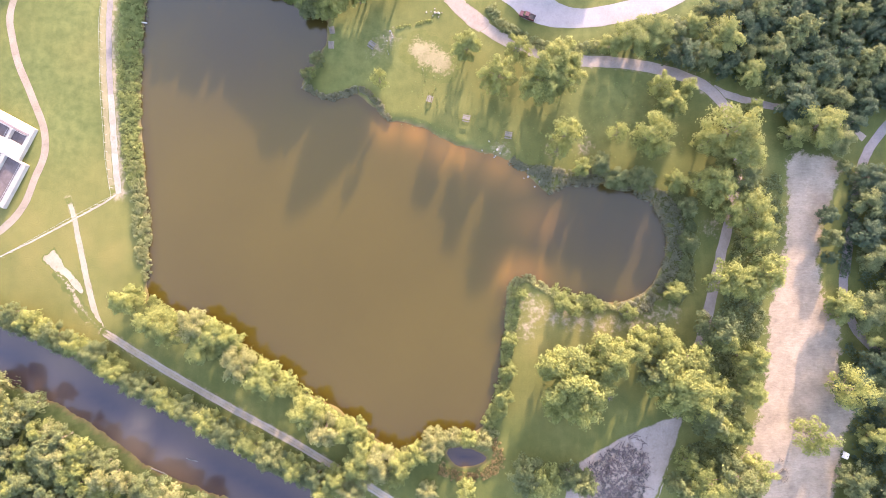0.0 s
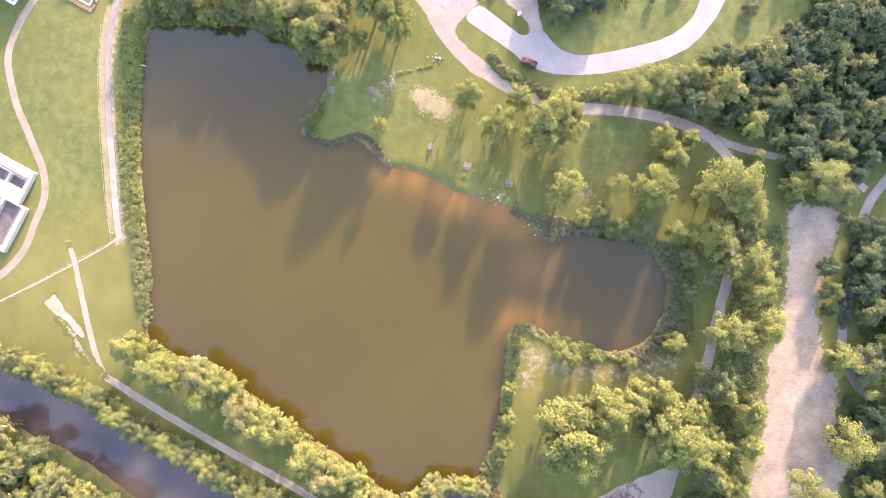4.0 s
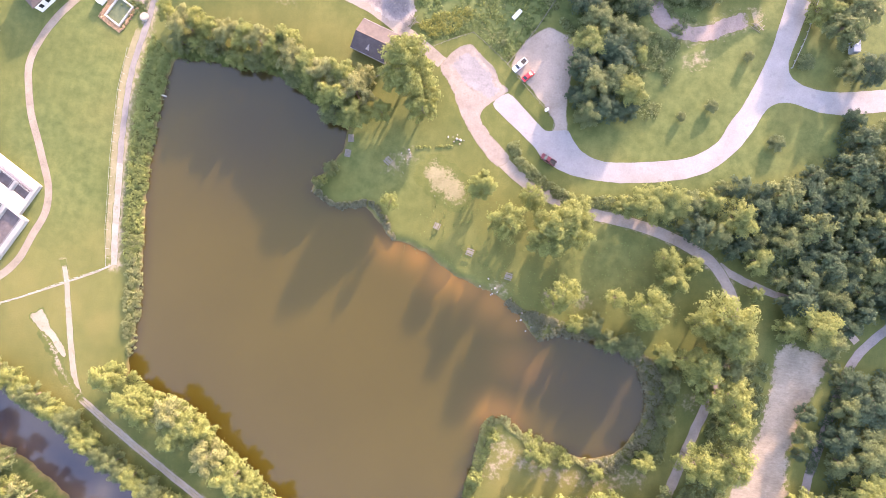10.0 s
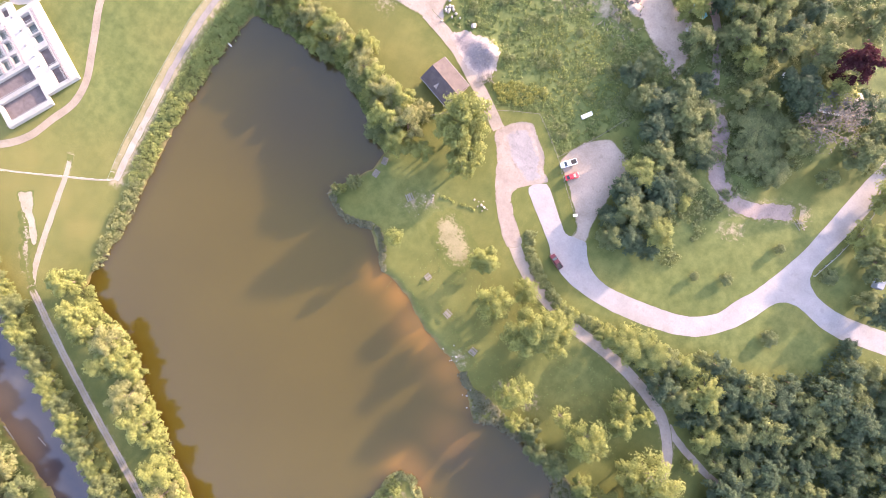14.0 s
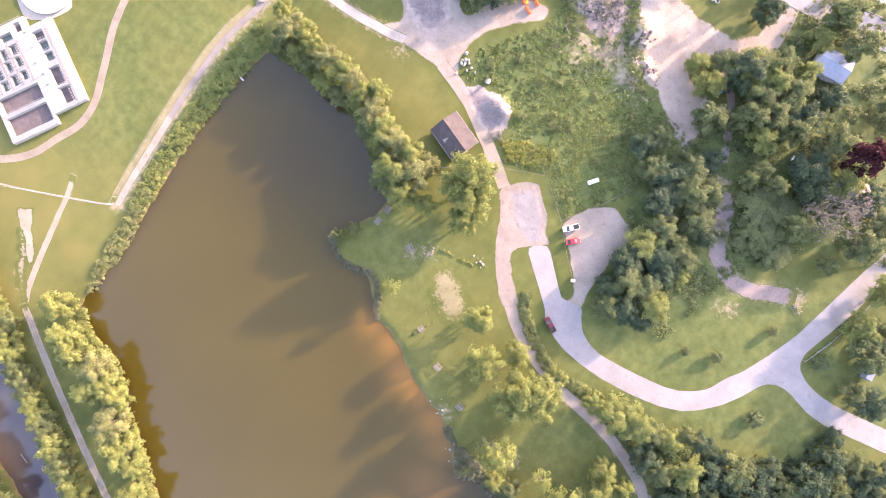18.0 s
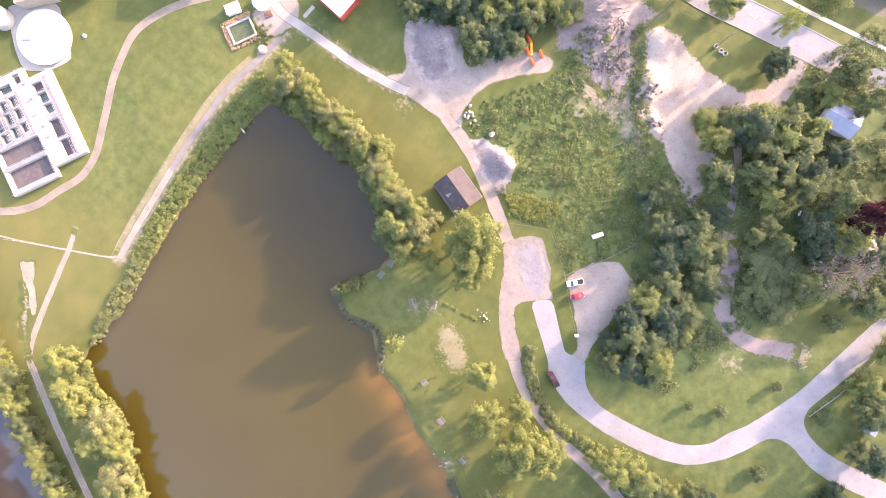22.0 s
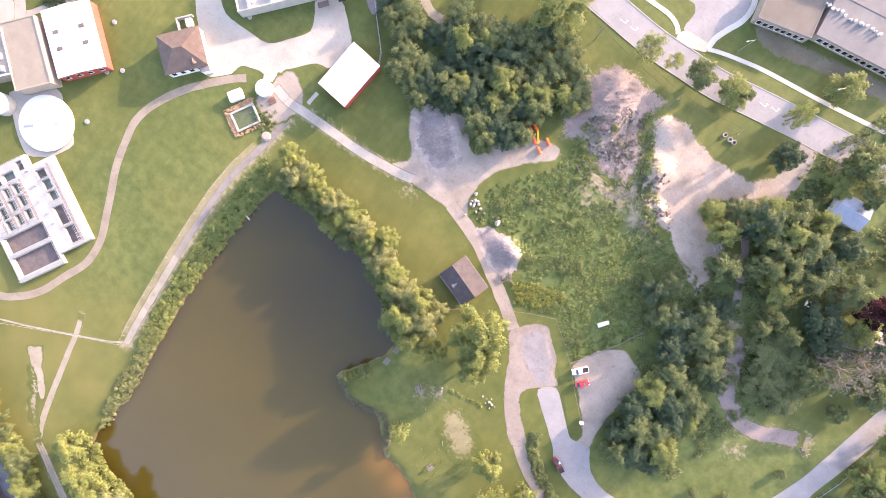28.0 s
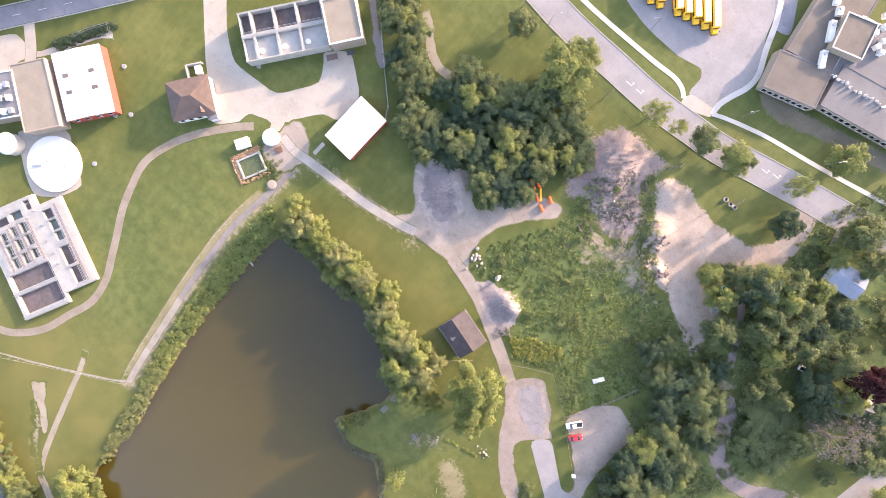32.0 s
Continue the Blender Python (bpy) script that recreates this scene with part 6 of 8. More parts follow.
STREET = [(-22.2, 210.8, 5.1), (-10.6, 212.6, 5.3), (15.9, 234.8, 5.7), (14.4, 206.4, 4.2), (34.3, 218.9, 4.8), (34.3, 210.4, 4.6), (-7.1, 214.7, 2.8)]
plant_list(STREET, ["green", "olive", "olive"], "street trees", 0.5)
plant_list([(-40.3, 205.9, 4.2), (-31.9, 207.8, 2.6), (8.8, 217.8, 3.7)], ["airy"], "street trees")
# row added beyond the view to shade road and yard; only a corner shows
plant_list([(-237, 102.9, 9.0), (-232, 110.6, 7.9), (-226.4, 119.2, 8.6), (-220.6, 127.6, 7.9), (-213.7, 135.9, 9.0), (-207.4, 143.5, 8.3), (-201, 151.7, 8.6), (-194.7, 159.2, 7.9), (-244.1, 93.8, 9.0), (-188.4, 167.3, 8.3)], ["green", "dark"], "trees north of the road", 0.6)
BANK_A = [(-110.1, -12.7, 5.7), (-102.1, -19.6, 5.7), (-96.2, -22.7, 5.4), (-87.2, -20.7, 5.9), (-81.4, -23.8, 5.9), (-84.5, -28.2, 5.9), (-75.6, -25.6, 4.1), (-72.2, -33.1, 5.9), (-62.6, -37.9, 6.1), (-56.9, -40.3, 4.8), (-49.2, -48.8, 5.8), (-43.5, -54.2, 5.5), (-37.3, -54.7, 4.7), (-33.6, -53.4, 4.0), (-31.0, -61.9, 5.2), (-24.9, -63.6, 5.2), (-33.5, -66.7, 4.6), (-18.1, -65.2, 4.2), (-12.6, -61.5, 3.9), (-7.7, -59.1, 4.2)]
plant_list(BANK_A, ["bushy", "bushy", "bushy", "silver"], "trees between pond and river track", 0.68)
plant_list([(-39.8, -70.7, 4.5), (-34.8, -74.3, 4.5), (-43.5, -74.4, 4.0), (-24.9, -68.0, 3.5), (-29.3, -66.7, 3.7), (-10.1, -73.8, 3.7)], ["bushy", "silver"], "trees between pond and river track", 0.6)
BANK_B = [(-151.3, -16.8, 3.5), (-145.2, -20.0, 4.0), (-136.4, -24.4, 4.8), (-128.9, -28.1, 4.2), (-122.3, -30.6, 4.5), (-114.9, -36.2, 4.7), (-104.9, -41.8, 4.7), (-97.7, -45.4, 4.4), (-91.1, -48.5, 4.4), (-82.7, -52.7, 4.6), (-75.5, -56.9, 4.9), (-67.8, -60.5, 4.3), (-61.4, -63.5, 4.6), (-53.8, -67.0, 4.5), (-46.2, -69.3, 4.0), (-160.8, -15.3, 4.1)]
plant_list([((a[0] + c[0]) / 2 + 0.6, (a[1] + c[1]) / 2 - 0.8, (a[2] + c[2]) * 0.45) for a, c in zip(BANK_B[:13], BANK_B[1:14])], ["thicket", "bushy", "thicket"], "trees on the river bank", 0.55)
plant_list(BANK_B, ["thicket", "bushy"], "trees on the river bank", 0.6)
plant_list([(-7.4, -57.1, 4.1), (-1.9, -56.4, 3.0), (3.5, -56.8, 3.0), (8.6, -58.1, 2.6), (-31.1, -70.2, 3.7), (-20.2, -70.2, 3.0)], ["silver", "silver", "olive"], "willows at the pond's end", 0.6)
fill_wood(RIVER_WOODS, ["green", "olive", "silver", "green"], "dense green wood on the far river bank", 3.0, 5.0, 1800, 8, 0.52, (), 0.7)

# ---- low growth: banks, weeds, undergrowth ----


def clump_arrays(rows, sprays, seed, size, tall=1.0):
    """Many small rounded clumps; rows of x, y, z, radius."""
    r = np.random.RandomState(seed)
    rows = np.array(rows)
    k = len(rows) * sprays
    c = np.repeat(rows, sprays, 0)
    d = r.normal(size=(k, 3))
    d[:, 2] = np.abs(d[:, 2])
    d /= np.linalg.norm(d, axis=1)[:, None]
    pos = c[:, :3] + d * (c[:, 3] * r.uniform(0.55, 1.1, k))[:, None] * np.array([1, 1, tall])
    nrm = d * 0.7 + r.normal(size=(k, 3)) * 0.22 + np.array([0, 0, 0.5])
    nrm /= np.linalg.norm(nrm, axis=1)[:, None]
    a = np.cross(nrm, r.normal(size=(k, 3)))
    a /= np.linalg.norm(a, axis=1)[:, None] + 1e-9
    b = np.cross(nrm, a)
    s = (size * r.uniform(0.6, 1.3, k))[:, None]
    v = np.stack([pos - a * s * 0.55, pos + b * s * 0.34 + nrm * s * 0.1, pos + a * s * 0.6, pos - b * s * 0.34 + nrm * s * 0.1], 1).reshape(-1, 3)
    q = np.arange(k * 4).reshape(-1, 4)
    return v, np.concatenate([q[:, [0, 1, 2]], q[:, [0, 2, 3]]]), np.repeat(r.rand(len(rows)), sprays * 4)


def scatter(poly, count, r0, r1, seed, keep=None, level=None):
    g = np.random.RandomState(seed)
    p = np.array(poly)
    lo, hi = p.min(0), p.max(0)
    out = []
    while len(out) < count:
        x, y = g.uniform(lo[0], hi[0], 400), g.uniform(lo[1], hi[1], 400)
        ok = inside(x, y, poly)
        if keep is not None:
            ok &= keep(x, y)
        x, y = x[ok], y[ok]
        z = np.maximum([ground_at(a, c) for a, c in zip(x, y)], -0.6)
        out += list(zip(x, y, z, g.uniform(r0, r1, len(x)) * g.uniform(0.7, 1.3, len(x))))
    return out[:count]


def band(pts, width, count, r0, r1, seed):
    g = np.random.RandomState(seed)
    p = smooth_line(pts, 0.8)
    t = np.gradient(p, axis=0)
    t /= np.linalg.norm(t, axis=1)[:, None]
    i = g.randint(0, len(p), count)
    off = g.uniform(-0.5, 0.5, count) * width * (0.75 + 0.25 * wobble(p[i, 0], p[i, 1], 4.0, seed))
    x, y = p[i, 0] - t[i, 1] * off, p[i, 1] + t[i, 0] * off
    return list(zip(x, y, np.maximum([ground_at(a, c) for a, c in zip(x, y)], -0.6), g.uniform(r0, r1, count)))


def growth(name, rows, material, label, sprays=26, seed=1, size=0.5, tall=1.0, category="plants"):
    v, f, tone = clump_arrays(rows, sprays, seed, size, tall)
    return tagged(new(name, mesh_arrays(name, v, f, material, {"tone": tone})), label, category, kind="stuff")


growth("bank_bushes", scatter([(-118, 105.1), (-110.5, 98.2), (-110.9, 83), (-111.2, 71.3), (-118.7, 71.3), (-118.9, 83.1)], 260, 0.7, 1.4, 3), SCRUB_WEED, "thick green bushes on the pond bank", 34, 3, 0.55, 1.2)
growth("bank_shrubs", scatter([(-118.7, 72.3), (-111.2, 72.3), (-111.4, 65.4), (-111.4, 47.8), (-109.6, 32.1), (-113.2, 24.3), (-115.6, 32.1), (-117.6, 43.9), (-118.5, 65.4)], 260, 0.6, 1.2, 4), LEAF_OLIVE, "yellow-green shrubs on the pond bank", 32, 4, 0.5, 1.2)
growth("bank_reeds", scatter([(-114.8, 36), (-110, 36), (-108.8, 28.2), (-106.7, 12.6), (-105.9, -5), (-108.7, -7.4), (-111.5, 4.7), (-113.2, 20.3)], 200, 0.5, 1.1, 5), LEAF_SILVER, "pale olive reeds and willow scrub on the bank", 32, 5, 0.45, 1.3)
growth("shore_reeds", scatter([(23.8, 31.1), (30.4, 23.1), (36.3, 25.8), (49, 25.8), (57.5, 23.8), (64.5, 18.9), (67.9, 13.7), (68.8, 4.3), (67.3, -3.2), (63, -8.9), (57.4, -12.7), (51.9, -14.1), (53.7, -17.6), (63, -15.4), (71.3, -5), (74.7, 6.3), (73.4, 17.5), (68.6, 23.5), (57.5, 27.9), (46.4, 30.9), (35.1, 31.1), (27.6, 32.4)], 620, 0.5, 1.0, 6), REED, "grey-green reeds round the pond's east end", 28, 6, 0.42, 1.4)
growth("shore_bushes", scatter([(69.5, 24), (76.9, 21.3), (78.1, 6.3), (76.8, -8.7), (70.4, -13.5), (72.2, -5), (75, 6.3), (73.8, 15.6)], 130, 0.8, 1.7, 7), LEAF_GREEN, "green bushes behind the reeds", 36, 7, 0.55)
growth("peninsula_reeds", band([(16.8, -24.6), (17.2, -17), (18.3, -8.4), (21, -5.2), (24.7, -5.9), (31.3, -9.6), (38.8, -12.5), (51.9, -14.3)], 3.2, 330, 0.4, 0.9, 8), LEAF_SILVER, "pale reeds and scrub along the peninsula shore", 28, 8, 0.42, 1.3)
growth("peninsula_scrub", band([(19.3, -8.3), (18.3, -17.7), (16.2, -28.9), (15.2, -37.3), (12.6, -46.6), (9.6, -53.4)], 4.4, 300, 0.5, 1.2, 9), LEAF_OLIVE, "low green scrub on the peninsula bank", 30, 9, 0.5, 1.2)
growth("peninsula_bushes", band([(32.3, -8.3), (36.9, -10.7), (40.7, -12), (45.4, -12.5)], 5.0, 60, 0.7, 1.4, 10), LEAF_OLIVE, "yellow-green bushes on the peninsula shore", 34, 10, 0.5, 1.2)
growth("cove_reeds", band([(-52, 60.8), (-46.1, 57.3), (-40.3, 57.7), (-33.5, 59.6), (-28.1, 55.3), (-23.4, 49.2)], 2.4, 190, 0.35, 0.8, 11), REED, "grey-green reeds along the cove", 26, 11, 0.4, 1.2)
growth("lawn_edge_reeds", band([(18.2, 34.6), (22.9, 31.4), (27.6, 31.4), (35.1, 30.1)], 3.5, 130, 0.4, 0.9, 12), REED, "grey-green reeds at the lawn's edge", 26, 12, 0.4, 1.2)
growth("south_reeds", band([(-22.7, -63.9), (-15.1, -62.7), (-8.5, -59.8), (-2, -58.4), (7.3, -57.9), (12, -54.9)], 4.0, 240, 0.5, 1.1, 13), LEAF_SILVER, "pale reeds and willow scrub at the pond's south end", 30, 13, 0.45, 1.3)
growth("path_hedge", band([(11, 87.2), (13.7, 82.2), (17.3, 79.5), (24.8, 75.1), (33.3, 71.8), (44.6, 72.7), (52.4, 74.3)], 4.0, 260, 0.6, 1.3, 14), LEAF_GREEN, "low hedge of shrubs beside the gravel path", 32, 14, 0.5, 1.1, "hedge")
growth("path_hedge_gold", band([(32.4, 72.6), (38.9, 72.1), (46.4, 73.2), (53, 74.7)], 4.0, 70, 0.6, 1.4, 15), LEAF_OLIVE, "yellow-green shrubs in the hedge", 34, 15, 0.5, 1.1, "hedge")
growth("river_scrub", band([(-171.9, -15.9), (-159.4, -19.9), (-147, -24.5), (-128.5, -32.5), (-104.2, -45.3), (-80.3, -57.8), (-62.7, -66.9), (-45.3, -75.5)], 6.5, 900, 0.7, 1.6, 16), LEAF_GREEN, "green scrub on the river bank", 30, 16, 0.55, 1.1)
growth("bank_scrub", band([(-106, -12.6), (-98.9, -17.6), (-83, -21.2), (-76, -28.8), (-65.1, -35.3), (-54.4, -42.8), (-39.8, -52.9), (-30.3, -58.9), (-22.7, -63.9)], 5.0, 420, 0.6, 1.3, 17), LEAF_OLIVE, "yellow-olive scrub under the bank trees", 32, 17, 0.5, 1.1)
growth("north_scrub", band([(-108.9, 100.7), (-99.9, 101.3), (-86.3, 101.5), (-69.1, 99.8), (-61, 95), (-50.4, 89.6), (-45.5, 85.9)], 6.5, 480, 0.7, 1.5, 18), WEED, "dark green scrub under the tree row", 32, 18, 0.55, 1.2)
keep_scrub = lambda x, y: (wobble(x, y, 6.0, 9) > -0.55) & (~inside(x, y, BARE) | (wobble(x, y, 2.5, 5) > 0.35))
growth("tall_weeds", scatter(SCRUB, 1700, 0.3, 0.9, 19, lambda x, y: keep_scrub(x, y) & (wobble(x, y, 5.0, 2) > 0.05)), SCRUB_WEED, "rough tall weeds on the waste ground", 18, 19, 0.36, 0.55)
growth("rank_grass", scatter(SCRUB, 1300, 0.3, 0.8, 50, lambda x, y: keep_scrub(x, y) & (wobble(x, y, 5.0, 2) < 0.15)), WEED, "rank green grass on the waste ground", 18, 50, 0.34, 0.5)
growth("scrub_bushes", scatter(SCRUB, 90, 1.0, 1.8, 51, lambda x, y: keep_scrub(x, y) & (wobble(x, y, 4.0, 7) > 0.3)), LEAF_GREEN, "low green bushes scattered over the waste ground", 60, 51, 0.5)
growth("pale_weeds", scatter(SCRUB, 650, 0.25, 0.6, 20, lambda x, y: wobble(x, y, 3.5, 4) > 0.25), LEAF_SILVER, "pale flowering weeds on the waste ground", 16, 20, 0.3, 0.6)
growth("goldenrod", scatter([(-27.5, 122.5), (-22.3, 126.6), (-11.2, 130.6), (-8.3, 128.5), (-15.5, 121.1), (-23.9, 118.1)], 170, 0.4, 0.9, 21), GOLDEN, "yellow goldenrod patch beside the drive", 26, 21, 0.35, 1.1)
growth("goldenrod_meadow", scatter([(-27.5, 146.4), (-8.4, 156.7), (9.2, 146.7), (11.8, 131.9), (-4.9, 125.9)], 420, 0.15, 0.45, 22), GOLDEN, "scattered yellow goldenrod in the weeds", 12, 22, 0.3)
growth("dry_brush", scatter([(-42.4, 178), (-35.2, 189.3), (-24.6, 190.7), (-15, 182), (-23.9, 172.7), (-34.6, 171.3)], 230, 0.25, 0.6, 23), DEAD, "dry grey-brown brush on the spoil heaps", 16, 23, 0.4)
growth("pit_scrub", scatter([(-20.1, 178), (-16.5, 180.8), (1, 164), (1.2, 159.5), (-8.8, 165.8)], 60, 0.4, 0.9, 24), LEAF_GREEN, "green scrub along the sand pit's edge", 26, 24, 0.45)
growth("undergrowth", scatter(HILL, 1500, 0.8, 1.8, 25, lambda x, y: wobble(x, y, 9.0, 2) > -0.3), LEAF_GREEN, "dark green undergrowth below the trees", 24, 25, 0.65)
growth("wood_undergrowth", scatter(WOODS, 900, 1.0, 2.0, 26), LEAF_DARK, "dark green undergrowth in the wood", 24, 26, 0.7)
growth("belt_undergrowth", scatter([(92.1, 25.4), (105.8, 30.9), (106.5, 22.5), (103.3, 3), (99.2, -17.2), (96.2, -31.8), (92.1, -51.8), (86.4, -69.9), (71, -79.1), (74.1, -57.5), (81.8, -33.8), (85.7, -17.3), (90.7, 6.8)], 620, 0.8, 1.8, 27), LEAF_GREEN, "green undergrowth of the tree belt", 26, 27, 0.6)
growth("field_edge_bushes", scatter([(127.4, 32.6), (132.8, 32.6), (129.6, 15.9), (125.1, -6.1), (123.5, -2.5), (125.5, 16)], 90, 0.8, 1.6, 28), LEAF_DARK, "dark bushes between field and path", 28, 28, 0.55)
growth("east_thicket", scatter([(135.4, 30.7), (163.1, 39.8), (158.5, -77.2), (124, -78), (125.9, -45.9), (125.6, -24.3), (138.5, -35), (131.2, -17), (130.3, -0.6), (131.8, 14.1)], 800, 1.0, 2.0, 29), LEAF_DARK, "dense green thicket east of the path", 26, 29, 0.7)
growth("river_undergrowth", scatter(RIVER_WOODS, 520, 1.0, 2.0, 52), LEAF_GREEN, "green undergrowth of the far river bank", 26, 52, 0.6)
growth("copse_undergrowth", scatter(NORTH_WOODS, 380, 0.8, 1.7, 30), LEAF_DARK, "dark green undergrowth of the copse", 24, 30, 0.6)
growth("rusty_reeds", band([(11.5, -58.5), (13.5, -62.5), (12.5, -67), (7, -70), (0, -70.5), (-6, -67.5)], 4.6, 150, 0.35, 0.8, 63), RUSTY, "rusty brown reeds round the small pool", 22, 63, 0.36, 0.8)
growth("lawn_weed_row", band([(-20.8, 80.9), (-15.6, 82.0), (-9.2, 83.2)], 1.0, 36, 0.3, 0.6, 62), LEAF_OLIVE, "low yellow-green row of weeds on the shore lawn", 22, 62, 0.3, 0.8)
growth("barn_hedge", band([(-194.9, 117.8), (-200.6, 109.4), (-206.4, 99.5)], 3.4, 150, 0.6, 1.2, 61), LEAF_DARK, "dark green hedge behind the barn", 30, 61, 0.5, 1.1, "hedge")
growth("grass_tufts", scatter([(-23.8, 43.8), (-10.4, 70.6), (16.3, 66.6), (70.5, 60.6), (77.8, 36.2), (46.4, 33.4), (27.6, 33.3), (6.8, 40.9)], 500, 0.15, 0.4, 31), WEED, "scattered rough grass tufts", 8, 31, 0.25, 0.6)

# ---- rocks, heaps and litter ----


def rock(bm, x, y, z, r, g):
    m = pose(x, y, z, g.uniform(0, 360), g.uniform(0, 360), g.uniform(0, 360)) @ Matrix.Diagonal((r, r * g.uniform(0.6, 1), r * g.uniform(0.5, 0.9), 1))
    q = bmesh.ops.create_icosphere(bm, subdivisions=1, radius=1, matrix=m)
    for v in q["verts"]:
        v.co += Vector((g.uniform(-1, 1), g.uniform(-1, 1), g.uniform(-1, 1))) * r * 0.14


def rocks(spots, label, group, r0, r1, seed, material=STONE):
    g = random.Random(seed)
    for x, y in spots:
        bm = B()
        r = g.uniform(r0, r1)
        rock(bm, 0, 0, 0, r, g)
        ob = part("rock", bm, material, None, label)
        z = ground_at(x, y)
        ob.matrix_basis = pose(x, y, z + r * 0.2, 0, 0, g.uniform(0, 360))
        tagged(ob, label, "rock", group)


BRUSHWOOD = plain("brushwood", (0.07, 0.055, 0.055), (0.17, 0.13, 0.125), 2.0, 0.9, 0, 0.01)
g0 = random.Random(2)
around = lambda c, n, s: [(c[0] + g0.gauss(0, s), c[1] + g0.gauss(0, s)) for _ in range(n)]
rocks(around((-52.6, 135.9), 16, 1.6), "pale broken concrete lump on the waste ground", "rubble heap", 0.4, 0.9, 3)
rocks([(-43.3, 135.1)], "large pale boulder beside the drive", "rubble heap", 1.5, 1.6, 4)
rocks(around((12.5, 38.4), 7, 1.2), "field stone at the water's edge", "shore stones", 0.25, 0.5, 5)
rocks(around((25.7, 28.6), 9, 1.8), "field stone among the reeds", "shore stones", 0.3, 0.6, 6)
rocks(around((-7.6, 86.4), 12, 1.4), "greyish stone in a low pile on the lawn", "lawn stones", 0.2, 0.5, 21)
rocks(around((-23.8, 77.2), 8, 1.3), "pale stone on worn ground", "lawn stones", 0.2, 0.45, 7)
rocks(around((-11.9, 177.9), 14, 1.8) + around((-3.7, 170.7), 14, 1.8), "brown earth clod beside the pit", "pit stones", 0.4, 1.0, 8, BRUSHWOOD)
rocks(around((-29.3, 177.8), 8, 4.0), "pale stone on the spoil heap", "pit stones", 0.3, 0.7, 9)


def stick_heap(name, spots, count, spread, length, label, material, seed):
    g = random.Random(seed)
    bm = B()
    for _ in range(count):
        x, y = g.choice(spots)
        x, y = x + g.gauss(0, spread), y + g.gauss(0, spread)
        z = ground_at(x, y) + g.uniform(0.05, 0.5)
        a, l, e = g.uniform(0, 6.28), g.uniform(0.3, 1) * length, g.uniform(-0.15, 0.25)
        dx, dy = math.cos(a) * l / 2, math.sin(a) * l / 2
        limb(bm, (x - dx, y - dy, z), (x + dx, y + dy, z + e * l), g.uniform(0.05, 0.16), g.uniform(0.03, 0.1), 5)
    return tagged(part(name, bm, material), label, "brush", kind="stuff")


stick_heap("brush_heap", [(45.9, -68.9), (50.5, -64.3), (55, -70.5), (58.7, -65.9), (51.3, -74.2), (56.9, -61.4)], 420, 2.6, 3.2, "heap of grey cut branches and logs on gravel", BRUSHWOOD, 3)
stick_heap("cut_branches", [(47.1, -44.3), (49, -43.3)], 26, 1.0, 3.0, "pale cut branches at the tree's foot", WOOD, 4)
stick_heap("drive_logs", [(-31.5, 121), (-30.5, 122.7), (-29, 123.4)], 22, 0.8, 4.0, "pale logs lying beside the drive", WOOD, 5)
stick_heap("pit_branches", [(83.9, 139.8), (83.9, 138.4)], 10, 0.7, 4.0, "pale fallen branches beside the road", WOOD, 6)
stick_heap("spoil_branches", [(-36.6, 188.2), (-36.4, 179.2), (-27.7, 185.9), (-34.1, 164.8)], 110, 4.0, 3.0, "dry branches on the spoil heaps", BRUSHWOOD, 7)
stick_heap("dry_stalks", [(-33.1, 182.4), (-25.5, 179.2), (-17.4, 173.9), (-11.8, 168.9), (-18.5, 168.2), (-26.7, 173.5), (-32.7, 187.5), (-3, 161.6)], 320, 3.4, 2.0, "pale dry stalks scattered over bare ground", WOOD, 17)
stick_heap("dark_heap", [(103.9, -63.3), (104.3, -66.8), (103.9, -69.5)], 40, 0.7, 1.6, "dark heap of old branches on the bare field", BARK, 8)


def log_thing(a, b, r, label):
    bm = B()
    limb(bm, a, b, r, r * 0.6, 8)
    limb(bm, Vector(a).lerp(Vector(b), 0.6), Vector(a).lerp(Vector(b), 0.8) + Vector((0.6, 0.5, 0.3)), r * 0.5, r * 0.2, 6)
    tagged(part("fallen_log", bm, WOOD), label, "log")


log_thing((-53.8, -44.6, -0.35), (-48.4, -45.7, -0.5), 0.2, "pale fallen trunk reaching into the pond")
log_thing((-105.1, -70.3, -1.3), (-99.6, -72.6, -1.6), 0.25, "grey fallen trunk on the river shoal")
log_thing((-92.8, -66.9, -1.5), (-88.9, -68.1, -1.6), 0.2, "grey driftwood in the river")
log_thing((-54.3, 60.3, -0.3), (-52.8, 62.2, -0.1), 0.12, "grey driftwood at the cove's point")

growth("brush_litter", scatter([(41.4, -68), (49.7, -60.6), (60.5, -60.4), (62.3, -66.7), (59.4, -77.6), (42.2, -78)], 320, 0.3, 0.9, 41), DEAD, "twiggy litter over the brush heap", 18, 41, 0.35, 0.8)

# ---- furniture of the park ----


def picnic_table():
    ob = thing("picnic_table", Matrix(), "weathered grey wooden picnic table with benches on the grass", "table", "picnic tables by the pond")
    for i in range(5):
        part("plank", box(B(), 0, -0.32 + i * 0.16, 0.72, 1.9, 0.145, 0.045, 0, 0.008), WOOD, ob)
    for s in (-1, 1):
        for k in range(2):
            part("bench_plank", box(B(), 0, s * (0.68 + k * 0.15), 0.43, 1.9, 0.14, 0.045, 0, 0.008), WOOD, ob)
        for t in (-1, 1):
            bm = B()
            limb(bm, (t * 0.7, s * 0.72, 0), (t * 0.7, s * 0.22, 0.72), 0.05, 0.05, 4)
            part("leg", bm, WOOD, ob)
        part("brace", box(B(), s * 0.7, 0, 0.38, 0.06, 1.6, 0.09), WOOD, ob)
    return ob


